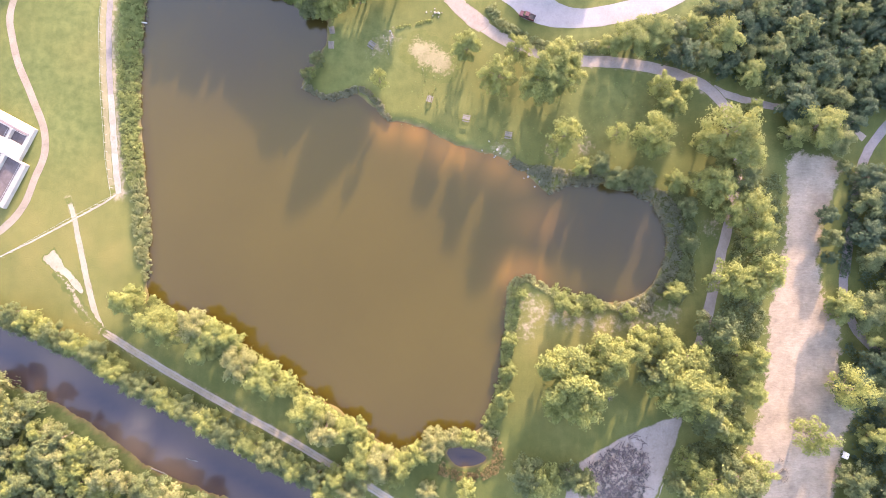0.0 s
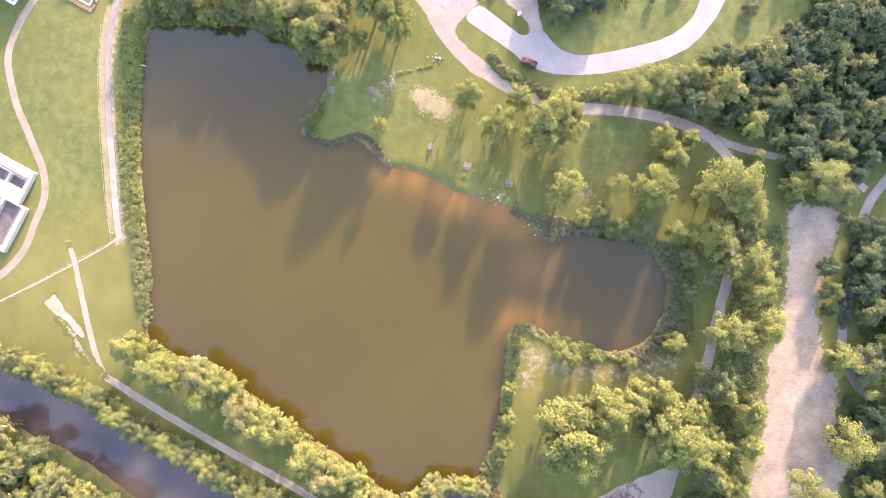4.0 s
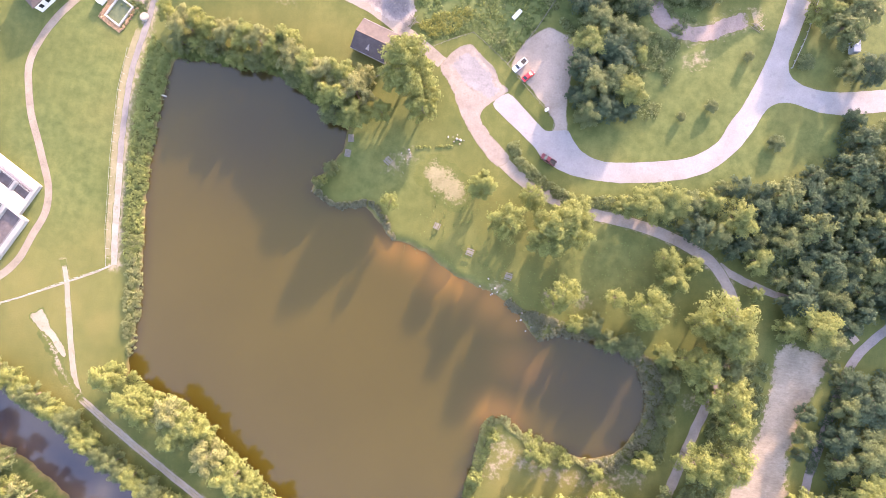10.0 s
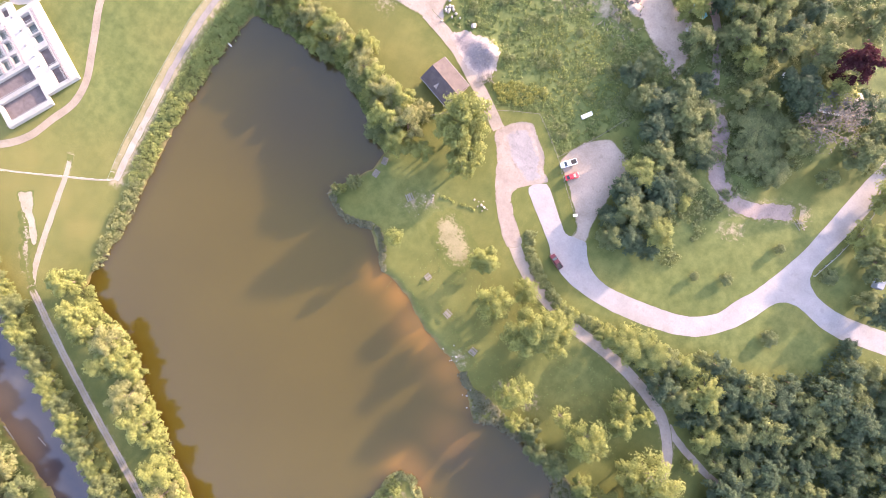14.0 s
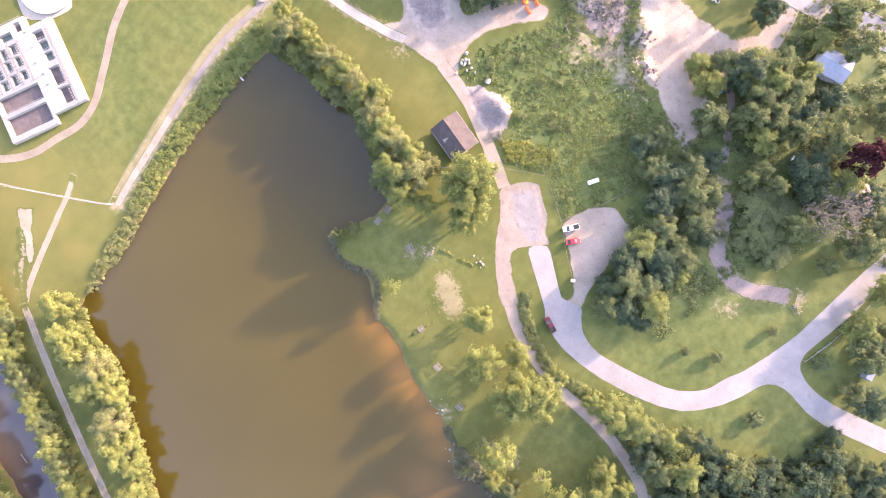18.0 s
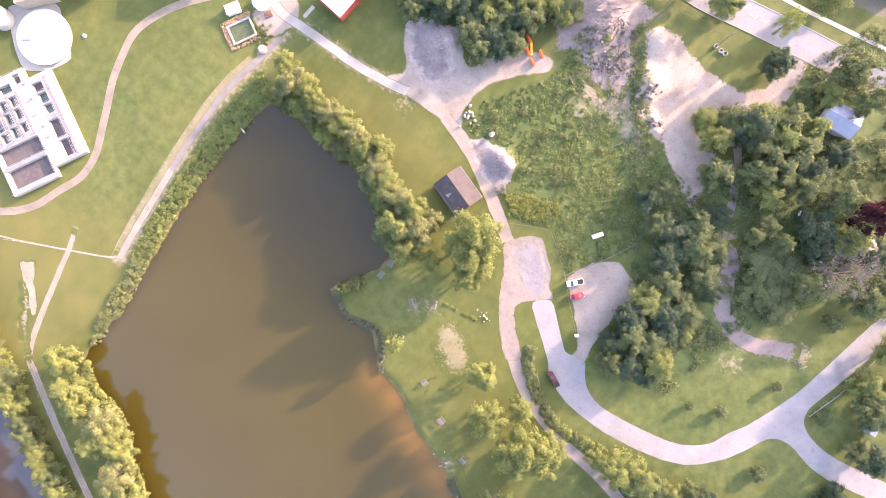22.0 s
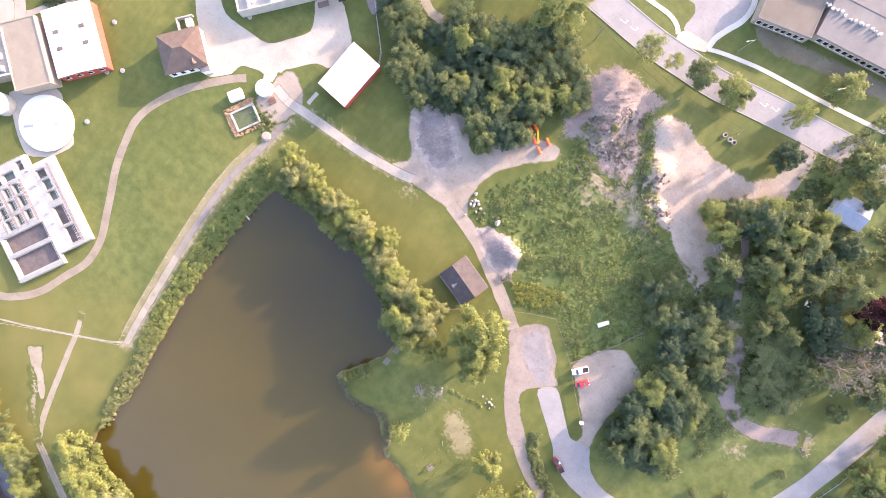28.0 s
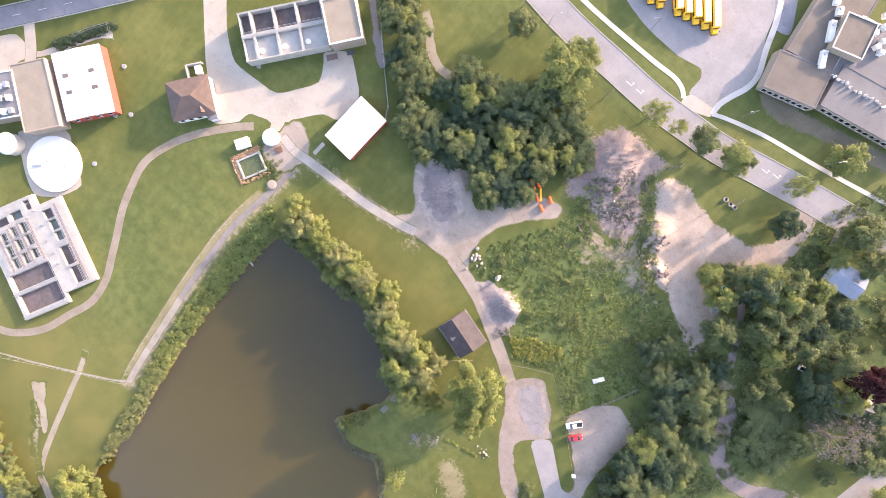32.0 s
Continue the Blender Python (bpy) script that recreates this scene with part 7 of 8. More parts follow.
table = picnic_table()
spots = [(-9.6, 55.7), (2.8, 48.9), (16.9, 43), (-29.6, 74.8)]
turns = (75, -12, -8, -35)
table.matrix_basis = pose(*spots[0], 0, 0, 0, turns[0]) @ Matrix.Scale(1.15, 4)
for (x, y), a in zip(spots[1:], turns[1:]):
    copy_thing(table, pose(x, y, 0, 0, 0, a) @ Matrix.Scale(1.15, 4))


def jetty_bench(x, y, a):
    ob = thing("fishing_bench", pose(x, y, 0, 0, 0, a), "pale wooden fishing platform with a bench at the shore", "bench", "benches at the shore")
    for i in range(6):
        part("plank", box(B(), 0, -0.8 + i * 0.32, 0.05, 2.6, 0.28, 0.06, 0, 0.01), WOOD, ob)
    part("seat", box(B(), 0, 0.5, 0.45, 2.0, 0.4, 0.06, 0, 0.01), WOOD, ob)
    part("backrest", box(B(), 0, 0.75, 0.6, 2.0, 0.06, 0.4, 0, 0.01), WOOD, ob)
    for s in (-0.8, 0.8):
        part("leg", box(B(), s, 0.55, 0.1, 0.1, 0.4, 0.38), WOOD, ob)


for (x, y), a in zip([(-43.6, 80.5), (-43.8, 75.3)], (100, 88)):
    jetty_bench(x, y, a)

lot("volleyball_court", [(-20.3, 72.6), (-16.9, 79.1), (-11.9, 79.8), (-2.7, 74.7), (1.5, 70.5), (0.7, 64.8), (-3.7, 61), (-10.7, 63.3), (-16.5, 67.2)], DRY_TURF, "pale worn sand of a volleyball court", 0.04, 7.0, 0.8, "court", 1.0)
for x, y in [(-23.8, 71.5), (-11.9, 65.4)]:
    p = thing("net_post", pose(x, y, 0), "thin weathered volleyball net post", "post", "net posts")
    part("pole", cyl(B(), 0, 0, -0.3, 0.07, 2.9, 8), WOOD, p)
    part("cap", cyl(B(), 0, 0, 2.6, 0.09, 0.06, 8), GREY_METAL, p)


def fence_line(name, pts, label, gap, h, rails, material, w=0.07, group="fences"):
    """Posts with rails between them, each post and rail a part."""
    ob = thing(name, Matrix(), label, "fence", group)
    post = None
    p = np.array(pts, float)
    for (ax, ay), (bx, by) in zip(p, p[1:]):
        length, turn = math.hypot(bx - ax, by - ay), math.degrees(math.atan2(by - ay, bx - ax))
        n = max(1, round(length / gap))
        for z in rails:
            part("rail", box(B(), (ax + bx) / 2, (ay + by) / 2, z, length, w, w, turn), material, ob)
        for i in range(n):
            x, y = ax + (bx - ax) * i / n, ay + (by - ay) * i / n
            if post is None:
                post = part("post", box(B(), 0, 0, -0.3, w * 1.6, w * 1.6, h + 0.3, 0, 0.01), material, ob)
                post.location = (x, y, 0)
            else:
                o = new("post", post.data)
                o.parent, o.location = ob, (x, y, 0)


fence_line("wire_fence", [(-124.9, 98.5), (-125.9, 84.0), (-124.6, 60.0), (-122.1, 35.6), (-119.6, 22.8), (-135.1, 14.8), (-150.2, 6.5), (-172.3, -5.8)], "galvanised wire fence round the works' lawn", 3.0, 1.5, (1.45,), GREY_METAL, 0.045)
fence_line("rail_fence", [(-23, 114.2), (-16.1, 118.2), (-8.3, 122.1), (-2.1, 118.1), (4.7, 113.3), (13, 105.9), (19.9, 100.3), (23.3, 96.9), (23.1, 93.8)], "weathered wooden rail fence beside the car park", 2.8, 1.0, (0.9,), WOOD, 0.09)
fence_line("rail_fence", [(4.7, 113.3), (9.8, 121.9), (12.7, 127.3), (17, 136.8)], "weathered wooden rail fence above the car park", 2.4, 1.2, (0.5, 1.05), WOOD, 0.1)
fence_line("yard_fence", [(-105.7, 151.5), (-107.6, 155.2), (-115.4, 162.9), (-124.2, 171.9), (-133.9, 182.5)], "tall wire fence beside the storage shed", 3.0, 2.2, (0.3, 1.2, 2.1), GREY_METAL, 0.06)
fence_line("barn_fence", [(-192.5, 113.9), (-196, 116.9), (-200.4, 111), (-202.7, 106)], "tall wire fence round the barn yard", 2.5, 2.0, (0.3, 1.0, 1.9), GREY_METAL, 0.06)
fence_line("guard_rail", [(97.2, 126.6), (99.8, 136.5), (101.6, 147.2), (102.4, 159.9)], "weathered guard rail along the park road", 2.5, 0.8, (0.6,), GREY_METAL, 0.16)
fence_line("pond_rail", [(-40.3, 100.6), (-36.3, 104.2), (-31.8, 108.3)], "pale wooden rail between trees and shelter", 2.0, 1.0, (0.5, 0.9), WOOD, 0.1)

# pale pipe that runs into the pond, and loose things on the ground
pipe = thing("outlet_pipe", pose(-111.1, 84.8, -0.35, 0, 88, -10), "white outlet pipe reaching over the pond's edge", "pipe")
part("pipe", cyl(B(), 0, 0, -1.1, 0.2, 2.4, 12), WHITE_PAINT, pipe)
part("collar", cyl(B(), 0, 0, 1.1, 0.25, 0.15, 12), GREY_METAL, pipe)
boat = thing("upturned_boat", pose(5.1, 130.5, 0, 0, 0, 57), "white flat-bottomed boat lying upturned on the grass", "boat")
part("hull", prism(B(), [(-0.75, 0), (0.75, 0), (0.6, 0.45), (-0.6, 0.45)], -1.9, 1.9), WHITE_PAINT, boat)
part("keel", box(B(), 0, 0, 0.44, 3.6, 0.08, 0.08), GREY_METAL, boat)
part("transom", box(B(), -1.95, 0, 0, 0.1, 1.4, 0.46), GREY_METAL, boat)
sign = thing("entrance_box", pose(20.1, 100, 0, 0, 0, 40), "white fee box on a post beside the car park", "box")
part("post", box(B(), 0, 0, -0.2, 0.2, 0.2, 1.2), WOOD, sign)
part("box", box(B(), 0, 0, 1.0, 1.3, 0.9, 0.9, 0, 0.05), WHITE_PAINT, sign)


def orange_drum(x, y, a, length):
    ob = thing("road_barrier", pose(x, y, 0, 0, 0, a), "bright orange plastic road barrier lying on gravel", "barrier", "orange barriers")
    part("body", prism(B(), [(-0.5, 0), (0.5, 0), (0.42, 0.35), (0.2, 0.6), (0.2, 0.95), (-0.2, 0.95), (-0.2, 0.6), (-0.42, 0.35)], -length / 2, length / 2), ORANGE, ob)
    for s in (-1, 1):
        part("lug", box(B(), s * (length / 2 + 0.06), 0, 0.3, 0.12, 0.3, 0.4), ORANGE, ob)


for (x, y), a, l in zip([(-54.1, 165.8), (-53.3, 167.4), (-50.9, 163.8), (-47.5, 162.1), (-46.9, 166), (-55.7, 166.5)], (155, 160, 150, 155, 150, 158), (2.6, 2.4, 2.8, 2.6, 2.4, 2.0)):
    orange_drum(x, y, a, l)
spare = thing("yellow_plank", pose(-50.5, 165.3, 0, 0, 0, 130), "long yellow plank beside the orange barriers", "plank")
part("plank", box(B(), 0, 0, 0.02, 4.2, 0.7, 0.2, 0, 0.03), YELLOW, spare)
for i, (x, y) in enumerate([(-3.4, 202.6), (-1.2, 202.4), (0.4, 202.5)]):
    ob = thing("concrete_ring", pose(x, y, 0), "white concrete ring lying beside the hedge", "ring", "concrete rings")
    bm = B()
    bmesh.ops.create_cone(bm, cap_ends=False, segments=20, radius1=0.75, radius2=0.75, depth=0.5, matrix=Matrix.Translation((0, 0, 0.25)))
    bmesh.ops.create_cone(bm, cap_ends=False, segments=20, radius1=0.5, radius2=0.5, depth=0.5, matrix=Matrix.Translation((0, 0, 0.25)))
    ring = [v for v in bm.verts if v.co.z > 0.4]
    bmesh.ops.bridge_loops(bm, edges=[e for e in bm.edges if all(v in ring for v in e.verts)])
    part("ring", bm, TANK_CONCRETE, ob)
pallets = thing("block_stack", pose(18.3, 171.9, 0, 0, 0, 60), "stack of pale concrete blocks beside the sand pit", "blocks")
for i in range(9):
    part("block", box(B(), (i % 3) * 0.9, (i // 3) * 0.8, 0, 0.5, 0.6, 0.5 + 0.3 * (i % 2), 0, 0.03), TANK_CONCRETE, pallets)

# stone garden beside the concrete yard
garden = thing("stone_garden", pose(-130.9, 111.0, 0, 0, 0, 62), "square stone-walled garden bed with reddish rubble rim", "garden")
RUBBLE = plain("rusty_rubble", (0.19, 0.105, 0.055), (0.34, 0.22, 0.13), 0.9, 0.95, 0, 0.04)
BED = plain("green_pool_bed", (0.050, 0.066, 0.030), (0.096, 0.108, 0.052), 0.8, 0.5, 0, 0.02)
for x, y, sx, sy in ((0, 3.1, 8.6, 0.6), (0, -3.1, 8.6, 0.6), (4.0, 0, 0.6, 5.6), (-4.0, 0, 0.6, 5.6)):
    part("wall", box(B(), x, y, 0, sx, sy, 0.55, 0, 0.06), TANK_CONCRETE, garden)
part("bed", box(B(), 0, 0, 0, 7.4, 5.6, 0.12), BED, garden, "dark green overgrown bed")
for x, y, sx, sy in ((-0.6, 4.4, 10.6, 1.7), (-5.2, 0.2, 1.6, 9.6)):
    part("rubble_bank", box(B(), x, y, -0.05, sx, sy, 0.28, 0, 0.12), RUBBLE, garden, "rusty brown rubble bank")
g1 = random.Random(9)
for i in range(170):
    side = i % 4
    u = g1.uniform(-5.2, 5.2)
    x, y = ((u, 4.4 + g1.uniform(-0.8, 0.8)) if side in (0, 1) else (-5.2 + g1.uniform(-0.7, 0.6), u * 0.9) if side == 2 else (u, -4.3 + g1.uniform(-0.5, 0.5)))
    bm = B()
    rock(bm, x, y, 0.12, g1.uniform(0.25, 0.55), g1)
    part("stone", bm, RUBBLE, garden)
growth("garden_plants", [(*q, 0.1, g0.uniform(0.4, 0.9)) for q in around((-125.4, 113.9), 36, 2.2)], LEAF_GREEN, "yellow-green plants round the garden pool", 24, 33, 0.4)
crate = thing("storage_box", pose(-137.4, 114.9, 0, 0, 0, 57), "white flat-topped storage box beside the garden", "box")
part("body", box(B(), 0, 0, 0, 4.6, 3.2, 1.3, 0, 0.04), WHITE_PAINT, crate)
part("lid", box(B(), 0, 0, 1.3, 4.8, 3.4, 0.12, 0, 0.03), WHITE_METAL, crate)
dome_tank = thing("dome_tank", pose(-131.2, 122.5, 0), "round white tank with a low domed top", "tank")
part("wall", cyl(B(), 0, 0, 0, 2.7, 1.6, 32), WHITE_PAINT, dome_tank)
bm = cyl(B(), 0, 0, 1.6, 2.8, 0.5, 32, 2.0)
part("dome", cyl(bm, 0, 0, 2.1, 2.0, 0.3, 32, 0.5), WHITE_METAL, dome_tank)
well = thing("well_cap", pose(-121.7, 110.4, 0), "round tan concrete well cover", "well")
part("ring", cyl(B(), 0, 0, 0, 1.5, 0.5, 28), STONE, well)
part("lid", cyl(B(), 0, 0, 0.5, 1.3, 0.12, 28, 1.1), BRICK, well)
stack = thing("timber_stack", pose(-127.2, 120.8, 0, 0, 0, 60), "small stack of reddish-brown timber beside the white tank", "timber")
for k in range(8):
    part("plank", box(B(), 0.1 * (k % 3), -0.75 + 0.5 * (k % 4), 0.25 * (k // 4), 2.6 - 0.2 * (k % 3), 0.4, 0.22, 0, 0.02), STACK_WOOD, stack)
for x, y in [(-184.5, 109.1), (-173.1, 98), (-149.3, 137.9), (-172.9, 76.9), (-177, 94.3)]:
    m = thing("manhole", pose(x, y, 0), "small pale concrete manhole cover in the lawn", "manhole", "manholes")
    part("ring", cyl(B(), 0, 0, 0, 0.75, 0.25, 20), TANK_CONCRETE, m)
    part("cover", cyl(B(), 0, 0, 0.25, 0.5, 0.06, 20), GREY_METAL, m)

# ---- vehicles ----


def car(x, y, a, paint, label, pickup=False, bed=None):
    """The car's nose points along local +x."""
    ob = thing("pickup_truck" if pickup else "car", pose(x, y, 0.06, 0, 0, a), label, "car", "parked cars")
    if pickup:
        part("body", loft([(-2.75, 0.9, 0.45, 1.05), (-2.7, 0.97, 0.4, 1.1), (1.2, 0.97, 0.4, 1.1), (2.5, 0.93, 0.4, 1.02), (2.75, 0.85, 0.45, 0.9)]), paint, ob)
        part("cabin", loft([(-0.65, 0.86, 1.08, 1.1), (-0.45, 0.8, 1.08, 1.75), (0.75, 0.8, 1.08, 1.75), (1.5, 0.88, 1.06, 1.08)]), DARK_GLASS, ob)
        part("roof", box(B(), 0.15, 0, 1.74, 1.25, 1.5, 0.05, 0, 0.02), paint, ob)
        part("bed", box(B(), -1.7, 0, 1.085, 1.85, 1.6, 0.04), bed or RUBBER, ob, "dark open load bed")
        for s in (-1, 1):
            part("bed_side", box(B(), -1.7, s * 0.9, 1.08, 1.95, 0.12, 0.14), paint, ob)
        part("tailgate", box(B(), -2.7, 0, 1.05, 0.1, 1.7, 0.17), paint, ob)
    else:
        part("body", loft([(-2.3, 0.75, 0.4, 0.85), (-2.15, 0.88, 0.32, 0.95), (-1.2, 0.9, 0.3, 0.98), (1.2, 0.9, 0.3, 0.95), (2.1, 0.85, 0.32, 0.8), (2.3, 0.7, 0.4, 0.7)]), paint, ob)
        part("cabin", loft([(-1.85, 0.72, 0.94, 0.97), (-1.1, 0.66, 0.94, 1.42), (0.35, 0.66, 0.94, 1.42), (1.25, 0.76, 0.92, 0.95)]), DARK_GLASS, ob)
        part("roof", box(B(), -0.35, 0, 1.41, 1.35, 1.24, 0.05, 0, 0.02), paint, ob)
    for s in (-1, 1):
        part("headlight", box(B(), 2.55 if pickup else 2.18, s * 0.6, 0.68, 0.2, 0.3, 0.14, 0, 0.02), CAR_WHITE, ob)
        part("mirror", box(B(), 0.9, s * 1.02, 1.1 if pickup else 0.95, 0.14, 0.2, 0.14, 0, 0.02), paint, ob)
        for wx in ((-1.75, 1.75) if pickup else (-1.4, 1.4)):
            wheel(ob, wx, s * 0.85)
    part("bumper", box(B(), -2.8 if pickup else -2.34, 0, 0.42, 0.14, 1.6, 0.2, 0, 0.03), GREY_METAL, ob)
    return ob


def heading(p):
    (ax, ay), (bx, by) = p
    return (ax + bx) / 2, (ay + by) / 2, math.degrees(math.atan2(by - ay, bx - ax))


car(*heading([(25.9, 82.7), (21.1, 84.8)]), CAR_MAROON, "maroon pickup truck with a black bed, parked on the road's edge", True)
car(*heading([(10.9, 109), (13.5, 112)]), CAR_RED, "bright red car parked on pinkish gravel")
car(*heading([(10.2, 115.2), (7.4, 111.8)]), CAR_WHITE, "white pickup truck with a dark bed, parked on pinkish gravel", True)
car(*heading([(51.8, 176.7), (56.1, 177.7)]), CAR_WHITE, "white car parked among garden trees")
car(*heading([(15.8, 180.5), (19.1, 179.1)]), TEAL, "teal blue car parked under a tree", True)
bowser = thing("water_tank", pose(123.1, -61.0, 0, 0, 0, 70), "small white plastic water tank on a trailer frame", "tank")
part("frame", box(B(), 0, 0, 0.35, 2.2, 1.2, 0.12, 0, 0.02), GREY_METAL, bowser)
part("tank", loft([(-0.95, 0.45, 0.48, 1.3), (-0.8, 0.6, 0.47, 1.5), (0.8, 0.6, 0.47, 1.5), (0.95, 0.45, 0.48, 1.3)]), WHITE_PAINT, bowser)
part("cap", cyl(B(), 0, 0, 1.5, 0.22, 0.1, 12), GREY_METAL, bowser)
for side in (-1, 1):
    wheel(bowser, 0, side * 0.7, 0.3, 0.2)


def school_bus(x, y, a):
    ob = thing("school_bus", pose(x, y, 0.05, 0, 0, a), "yellow school bus with a white roof in a parked row", "bus", "school buses")
    part("body", loft([(-5.6, 1.15, 0.5, 2.6), (-5.5, 1.22, 0.45, 2.7), (4.2, 1.22, 0.45, 2.7), (4.4, 1.1, 0.5, 2.55)]), YELLOW, ob)
    part("roof", loft([(-5.4, 0.75, 2.69, 2.8), (-5.3, 0.82, 2.69, 2.9), (4.0, 0.82, 2.69, 2.9), (4.1, 0.75, 2.69, 2.8)]), WHITE_PAINT, ob, "white roof")
    part("hood", loft([(4.35, 1.0, 0.5, 1.5), (5.6, 0.9, 0.5, 1.35), (5.8, 0.75, 0.5, 1.1)]), YELLOW, ob)
    part("windscreen", box(B(), 4.36, 0, 1.55, 0.12, 1.9, 0.85), DARK_GLASS, ob)
    for s in (-1, 1):
        part("window_band", box(B(), -0.6, s * 1.22, 1.65, 8.6, 0.05, 0.6), DARK_GLASS, ob)
        part("mirror", box(B(), 5.3, s * 1.15, 1.5, 0.15, 0.2, 0.3), RUBBER, ob)
        for wx in (-3.4, 3.9):
            wheel(ob, wx, s * 1.08, 0.48, 0.3)
    part("bumper", box(B(), 5.85, 0, 0.45, 0.2, 2.1, 0.3), RUBBER, ob)
    return ob


first = None
for (ax, ay), (bx, by) in zip([(-54.2, 235.5), (-51.2, 236.3), (-48.1, 237.1), (-44.8, 237.8), (-41.5, 238.5), (-60.1, 233.8), (-63.2, 233.0)], [(-61.3, 243.0), (-58.3, 243.8), (-55.2, 244.6), (-51.9, 245.3), (-48.6, 246.0), (-67.2, 241.3), (-70.3, 240.5)]):
    a = math.atan2(ay - by, ax - bx)
    m = pose(ax - 5.9 * math.cos(a), ay - 5.9 * math.sin(a), 0.05, 0, 0, math.degrees(a))
    if first is None:
        first = school_bus(0, 0, 0)
        first.matrix_basis = m
    else:
        copy_thing(first, m)

# ---- poles, wires, road marks, kerbs ----


def utility_pole(x, y, a, h=10.5):
    ob = thing("utility_pole", pose(x, y, 0, 0, 0, a), "weathered wooden utility pole with a crossarm", "pole", "utility poles")
    part("pole", cyl(B(), 0, 0, -0.4, 0.17, h + 0.4, 10, 0.11), BARK, ob)
    part("crossarm", box(B(), 0, 0, h - 0.9, 2.4, 0.12, 0.14), WOOD, ob)
    for u in (-1.1, -0.6, 0.6, 1.1):
        part("insulator", cyl(B(), u, 0, h - 0.76, 0.05, 0.2, 8), GREY_METAL, ob)
    return ob


LINE = [(-93, 204.3), (-55.5, 200.4), (-24.5, 197.8), (-3.7, 200.8), (22.3, 205.7)]
la = math.degrees(math.atan2(LINE[1][1] - LINE[0][1], LINE[1][0] - LINE[0][0]))
for x, y in LINE[:4]:
    utility_pole(x, y, la + 90)
wires = thing("overhead_wires", Matrix(), "thin dark overhead wires between utility poles", "wires")
for (ax, ay), (bx, by) in zip(LINE[:4], LINE[1:4]):
    for u in (-1.1, 1.1):
        ox, oy = -math.sin(radians(la)) * u, math.cos(radians(la)) * u
        bm = B()
        pts = [Vector((ax + ox + (bx - ax) * t, ay + oy + (by - ay) * t, 9.75 - 2.4 * t * (1 - t))) for t in np.linspace(0, 1, 7)]
        for p, q in zip(pts, pts[1:]):
            limb(bm, p, q, 0.025, 0.025, 4)
        part("wire", bm, RUBBER, wires)


def lamp_post(x, y, a):
    ob = thing("street_lamp", pose(x, y, 0, 0, 0, a), "grey metal street lamp with a single arm", "lamp", "street lamps")
    part("pole", cyl(B(), 0, 0, -0.2, 0.1, 8.2, 10, 0.06), GREY_METAL, ob)
    bm = B()
    limb(bm, (0, 0, 7.9), (2.2, 0, 8.3), 0.05, 0.04, 6)
    part("arm", bm, GREY_METAL, ob)
    part("head", box(B(), 2.5, 0, 8.2, 0.8, 0.3, 0.16, 0, 0.04), GREY_METAL, ob)


for (x, y), a in zip([(-58, 227.8), (-17.3, 225.4), (13.2, 231), (-84, 207.5)], (230, 230, 230, 50)):
    lamp_post(x, y, a)


def offset_line(pts, d):
    p = smooth_line(pts, 2.0)
    t = np.gradient(p, axis=0)
    t /= np.linalg.norm(t, axis=1)[:, None]
    return p + np.stack([-t[:, 1], t[:, 0]], 1) * d


def kerb(name, pts, d, label, w=0.28, h=0.2):
    """A concrete kerb stone strip with its own height along a road's edge."""
    p, q = offset_line(pts, d - w / 2), offset_line(pts, d + w / 2)
    n = len(p)
    v = np.concatenate([np.c_[p, np.full(n, -0.05)], np.c_[p, np.full(n, h)], np.c_[q, np.full(n, h)], np.c_[q, np.full(n, -0.05)]])
    i = np.arange(n - 1)
    f = np.concatenate([np.stack([i + k * n, i + 1 + k * n, i + 1 + (k + 1) * n, i + (k + 1) * n], 1) for k in range(3)])
    tagged(new(name, mesh_arrays(name, v, f, TANK_CONCRETE)), label, "kerb", kind="structure")


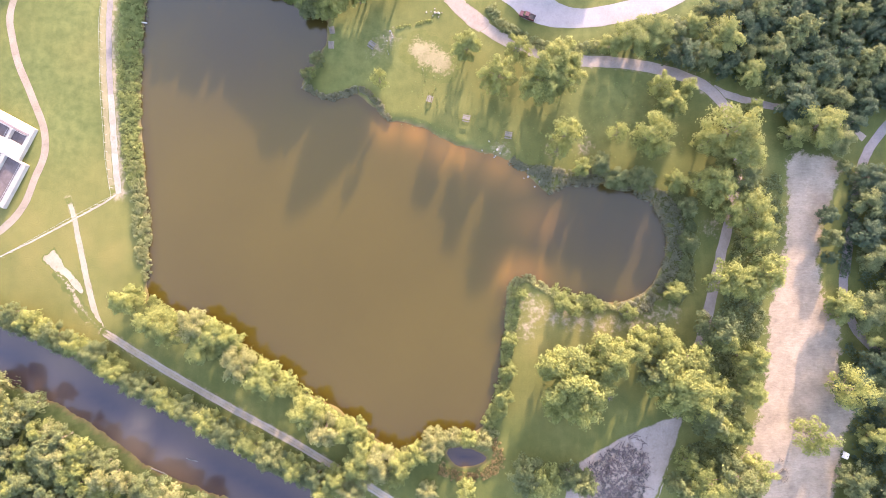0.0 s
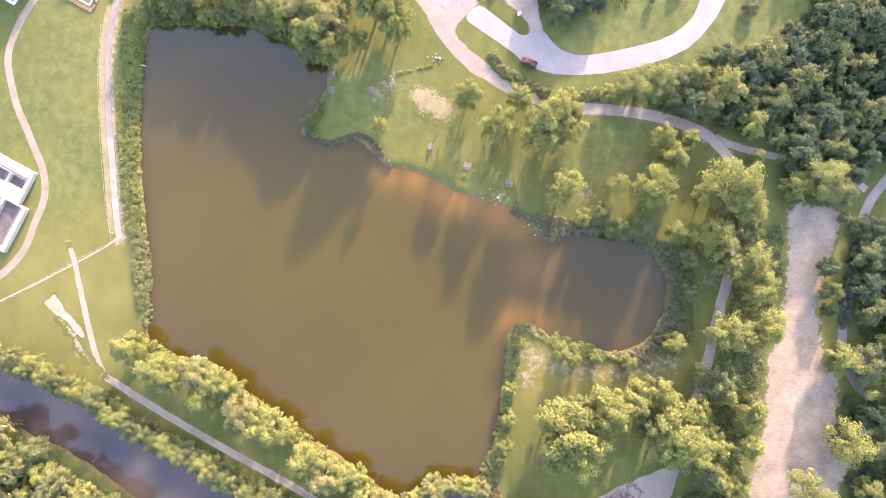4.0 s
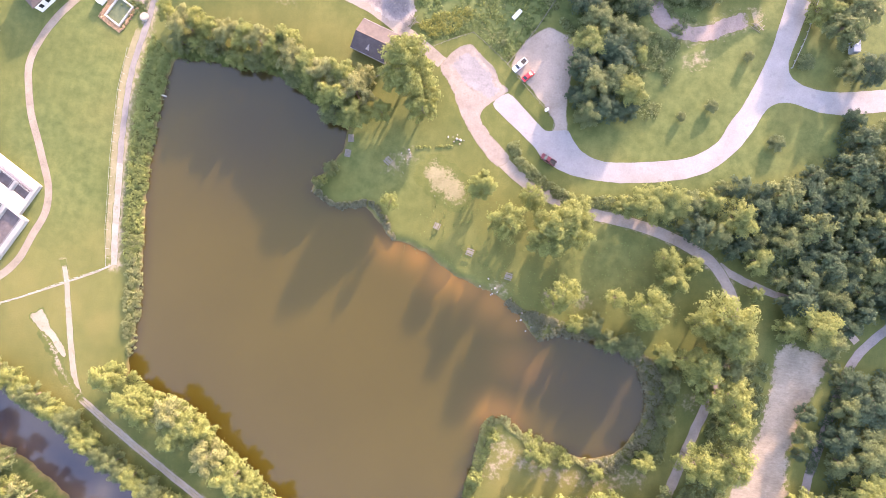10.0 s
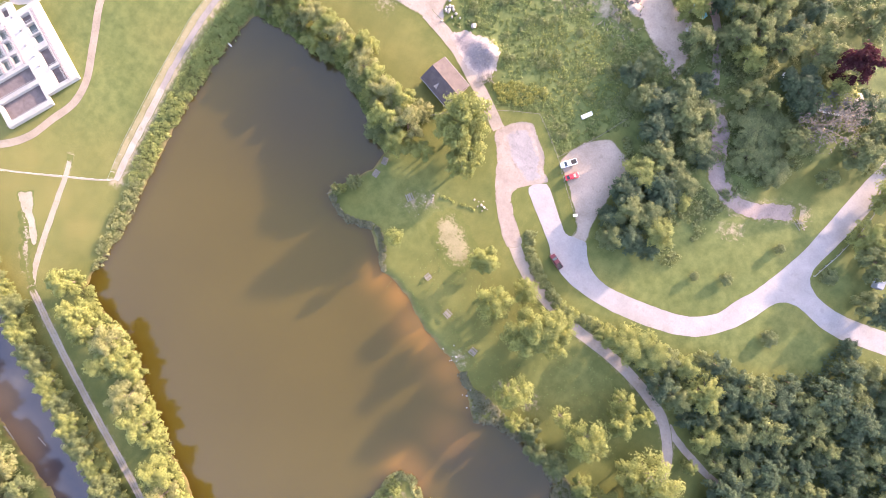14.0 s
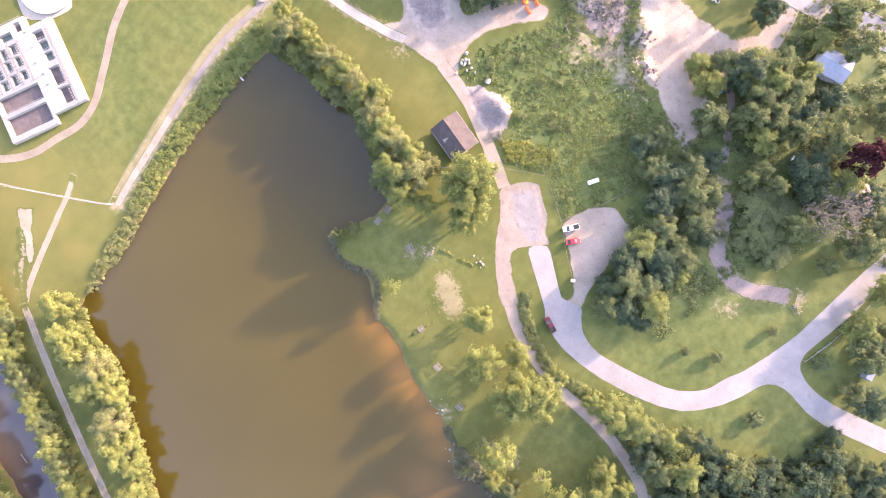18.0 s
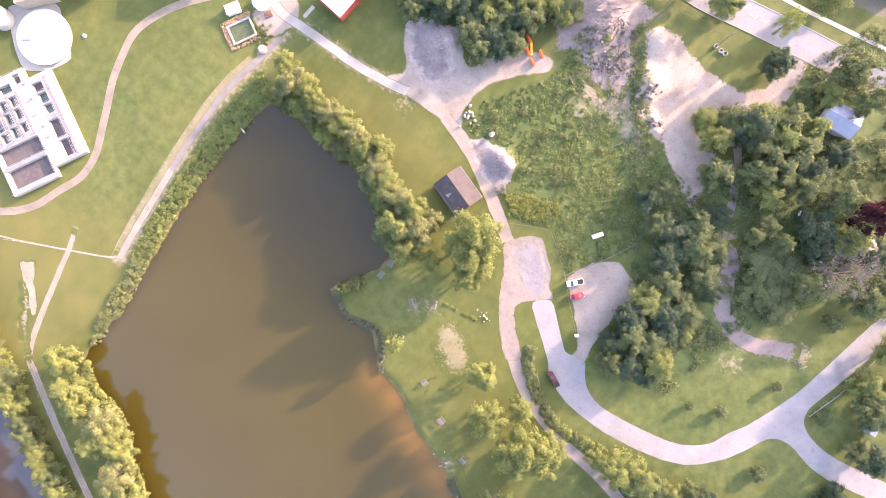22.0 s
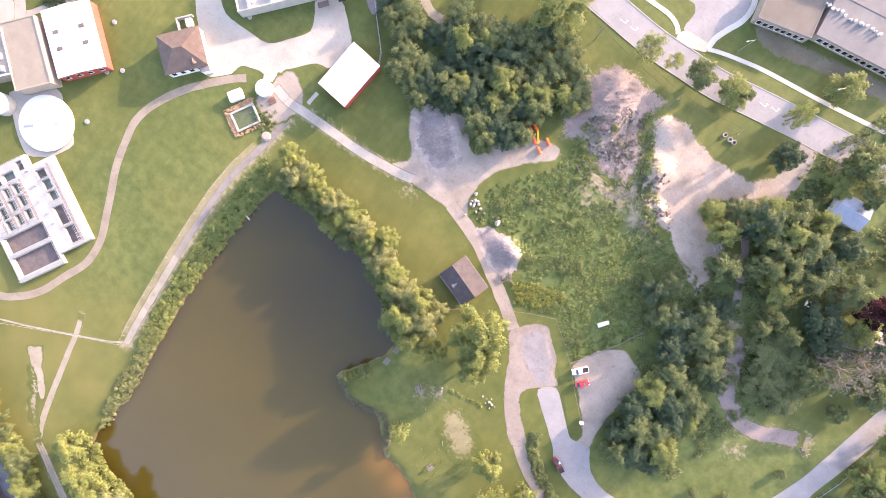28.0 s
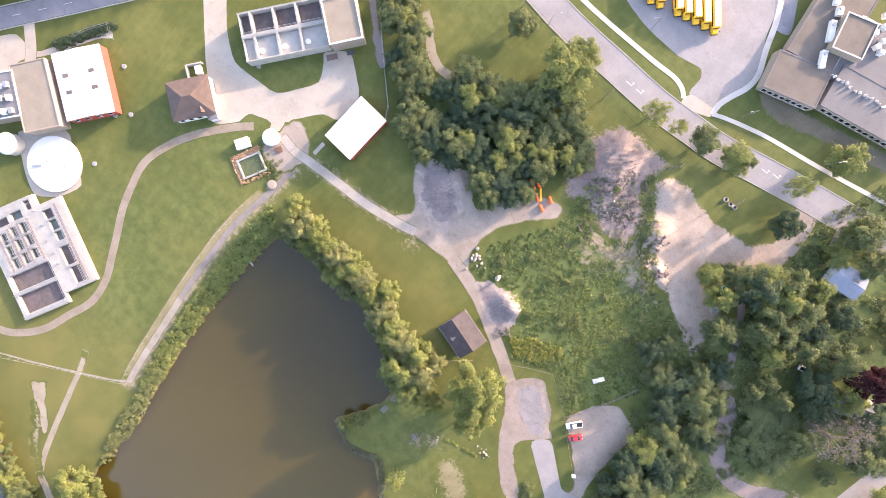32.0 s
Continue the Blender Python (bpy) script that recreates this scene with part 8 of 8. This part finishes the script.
for d in (4.8, -4.8):
    kerb("kerb_avenue", AVENUE, d, "pale concrete kerb along the avenue", 0.25, 0.13)
for d in (3.8, -3.8):
    kerb("kerb_north_road", NORTH_ROAD, d * 0.97, "pale concrete kerb along the north road")


def dashes(pts, d, length, gap, w, label, group, z=0.095, stop=99):
    p = offset_line(pts, d)
    s = np.concatenate([[0], np.cumsum(np.hypot(*np.diff(p, axis=0).T))])
    u, k, first = 2.0, 0, None
    while u + length < s[-1] and k < stop:
        a = [np.interp(u, s, p[:, i]) for i in (0, 1)]
        b = [np.interp(u + length, s, p[:, i]) for i in (0, 1)]
        turn = math.degrees(math.atan2(b[1] - a[1], b[0] - a[0]))
        if first is None:
            first = part("road_mark", box(B(), 0, 0, 0, length, w, 0.006), LINE_PAINT)
            ob = first
        else:
            ob = new("road_mark", first.data)
        ob.matrix_basis = pose((a[0] + b[0]) / 2, (a[1] + b[1]) / 2, z, 0, 0, turn)
        tagged(ob, label, "road mark", group)
        u, k = u + length + gap, k + 1


dashes(NORTH_ROAD, 0.0, 3.0, 6.0, 0.15, "worn pale centre dash on the north road", "centre dashes")


def turn_arrow(x, y, a):
    ob = thing("turn_arrow", pose(x, y, 0.095, 0, 0, a), "worn white turn arrow painted on the avenue", "road mark", "turn arrows")
    part("shaft", box(B(), 0, 0, 0, 2.2, 0.22, 0.006), LINE_PAINT, ob)
    part("bend", box(B(), 1.1, 0.45, 0, 0.22, 1.1, 0.006), LINE_PAINT, ob)
    part("head", box(B(), 1.1, 1.05, 0, 0.8, 0.25, 0.006), LINE_PAINT, ob)


for x, y in [(-52.1, 210.6), (-48.1, 210.7), (-0.2, 217.3), (3.7, 218.4)]:
    turn_arrow(x, y, la + 5)
# parking strip beside the school, its asphalt coloured darker for shade
lot("parking_strip", [(-40.3, 269.4), (-34.9, 273.8), (-24.7, 257.7), (-22.6, 253.6), (-27.4, 252.1), (-31.8, 256.3)], DARK_ASPHALT, "asphalt parking strip beside the school, coloured dark for shade", 0.05, 0.4, 1.0, "pavement", 0.03, True)
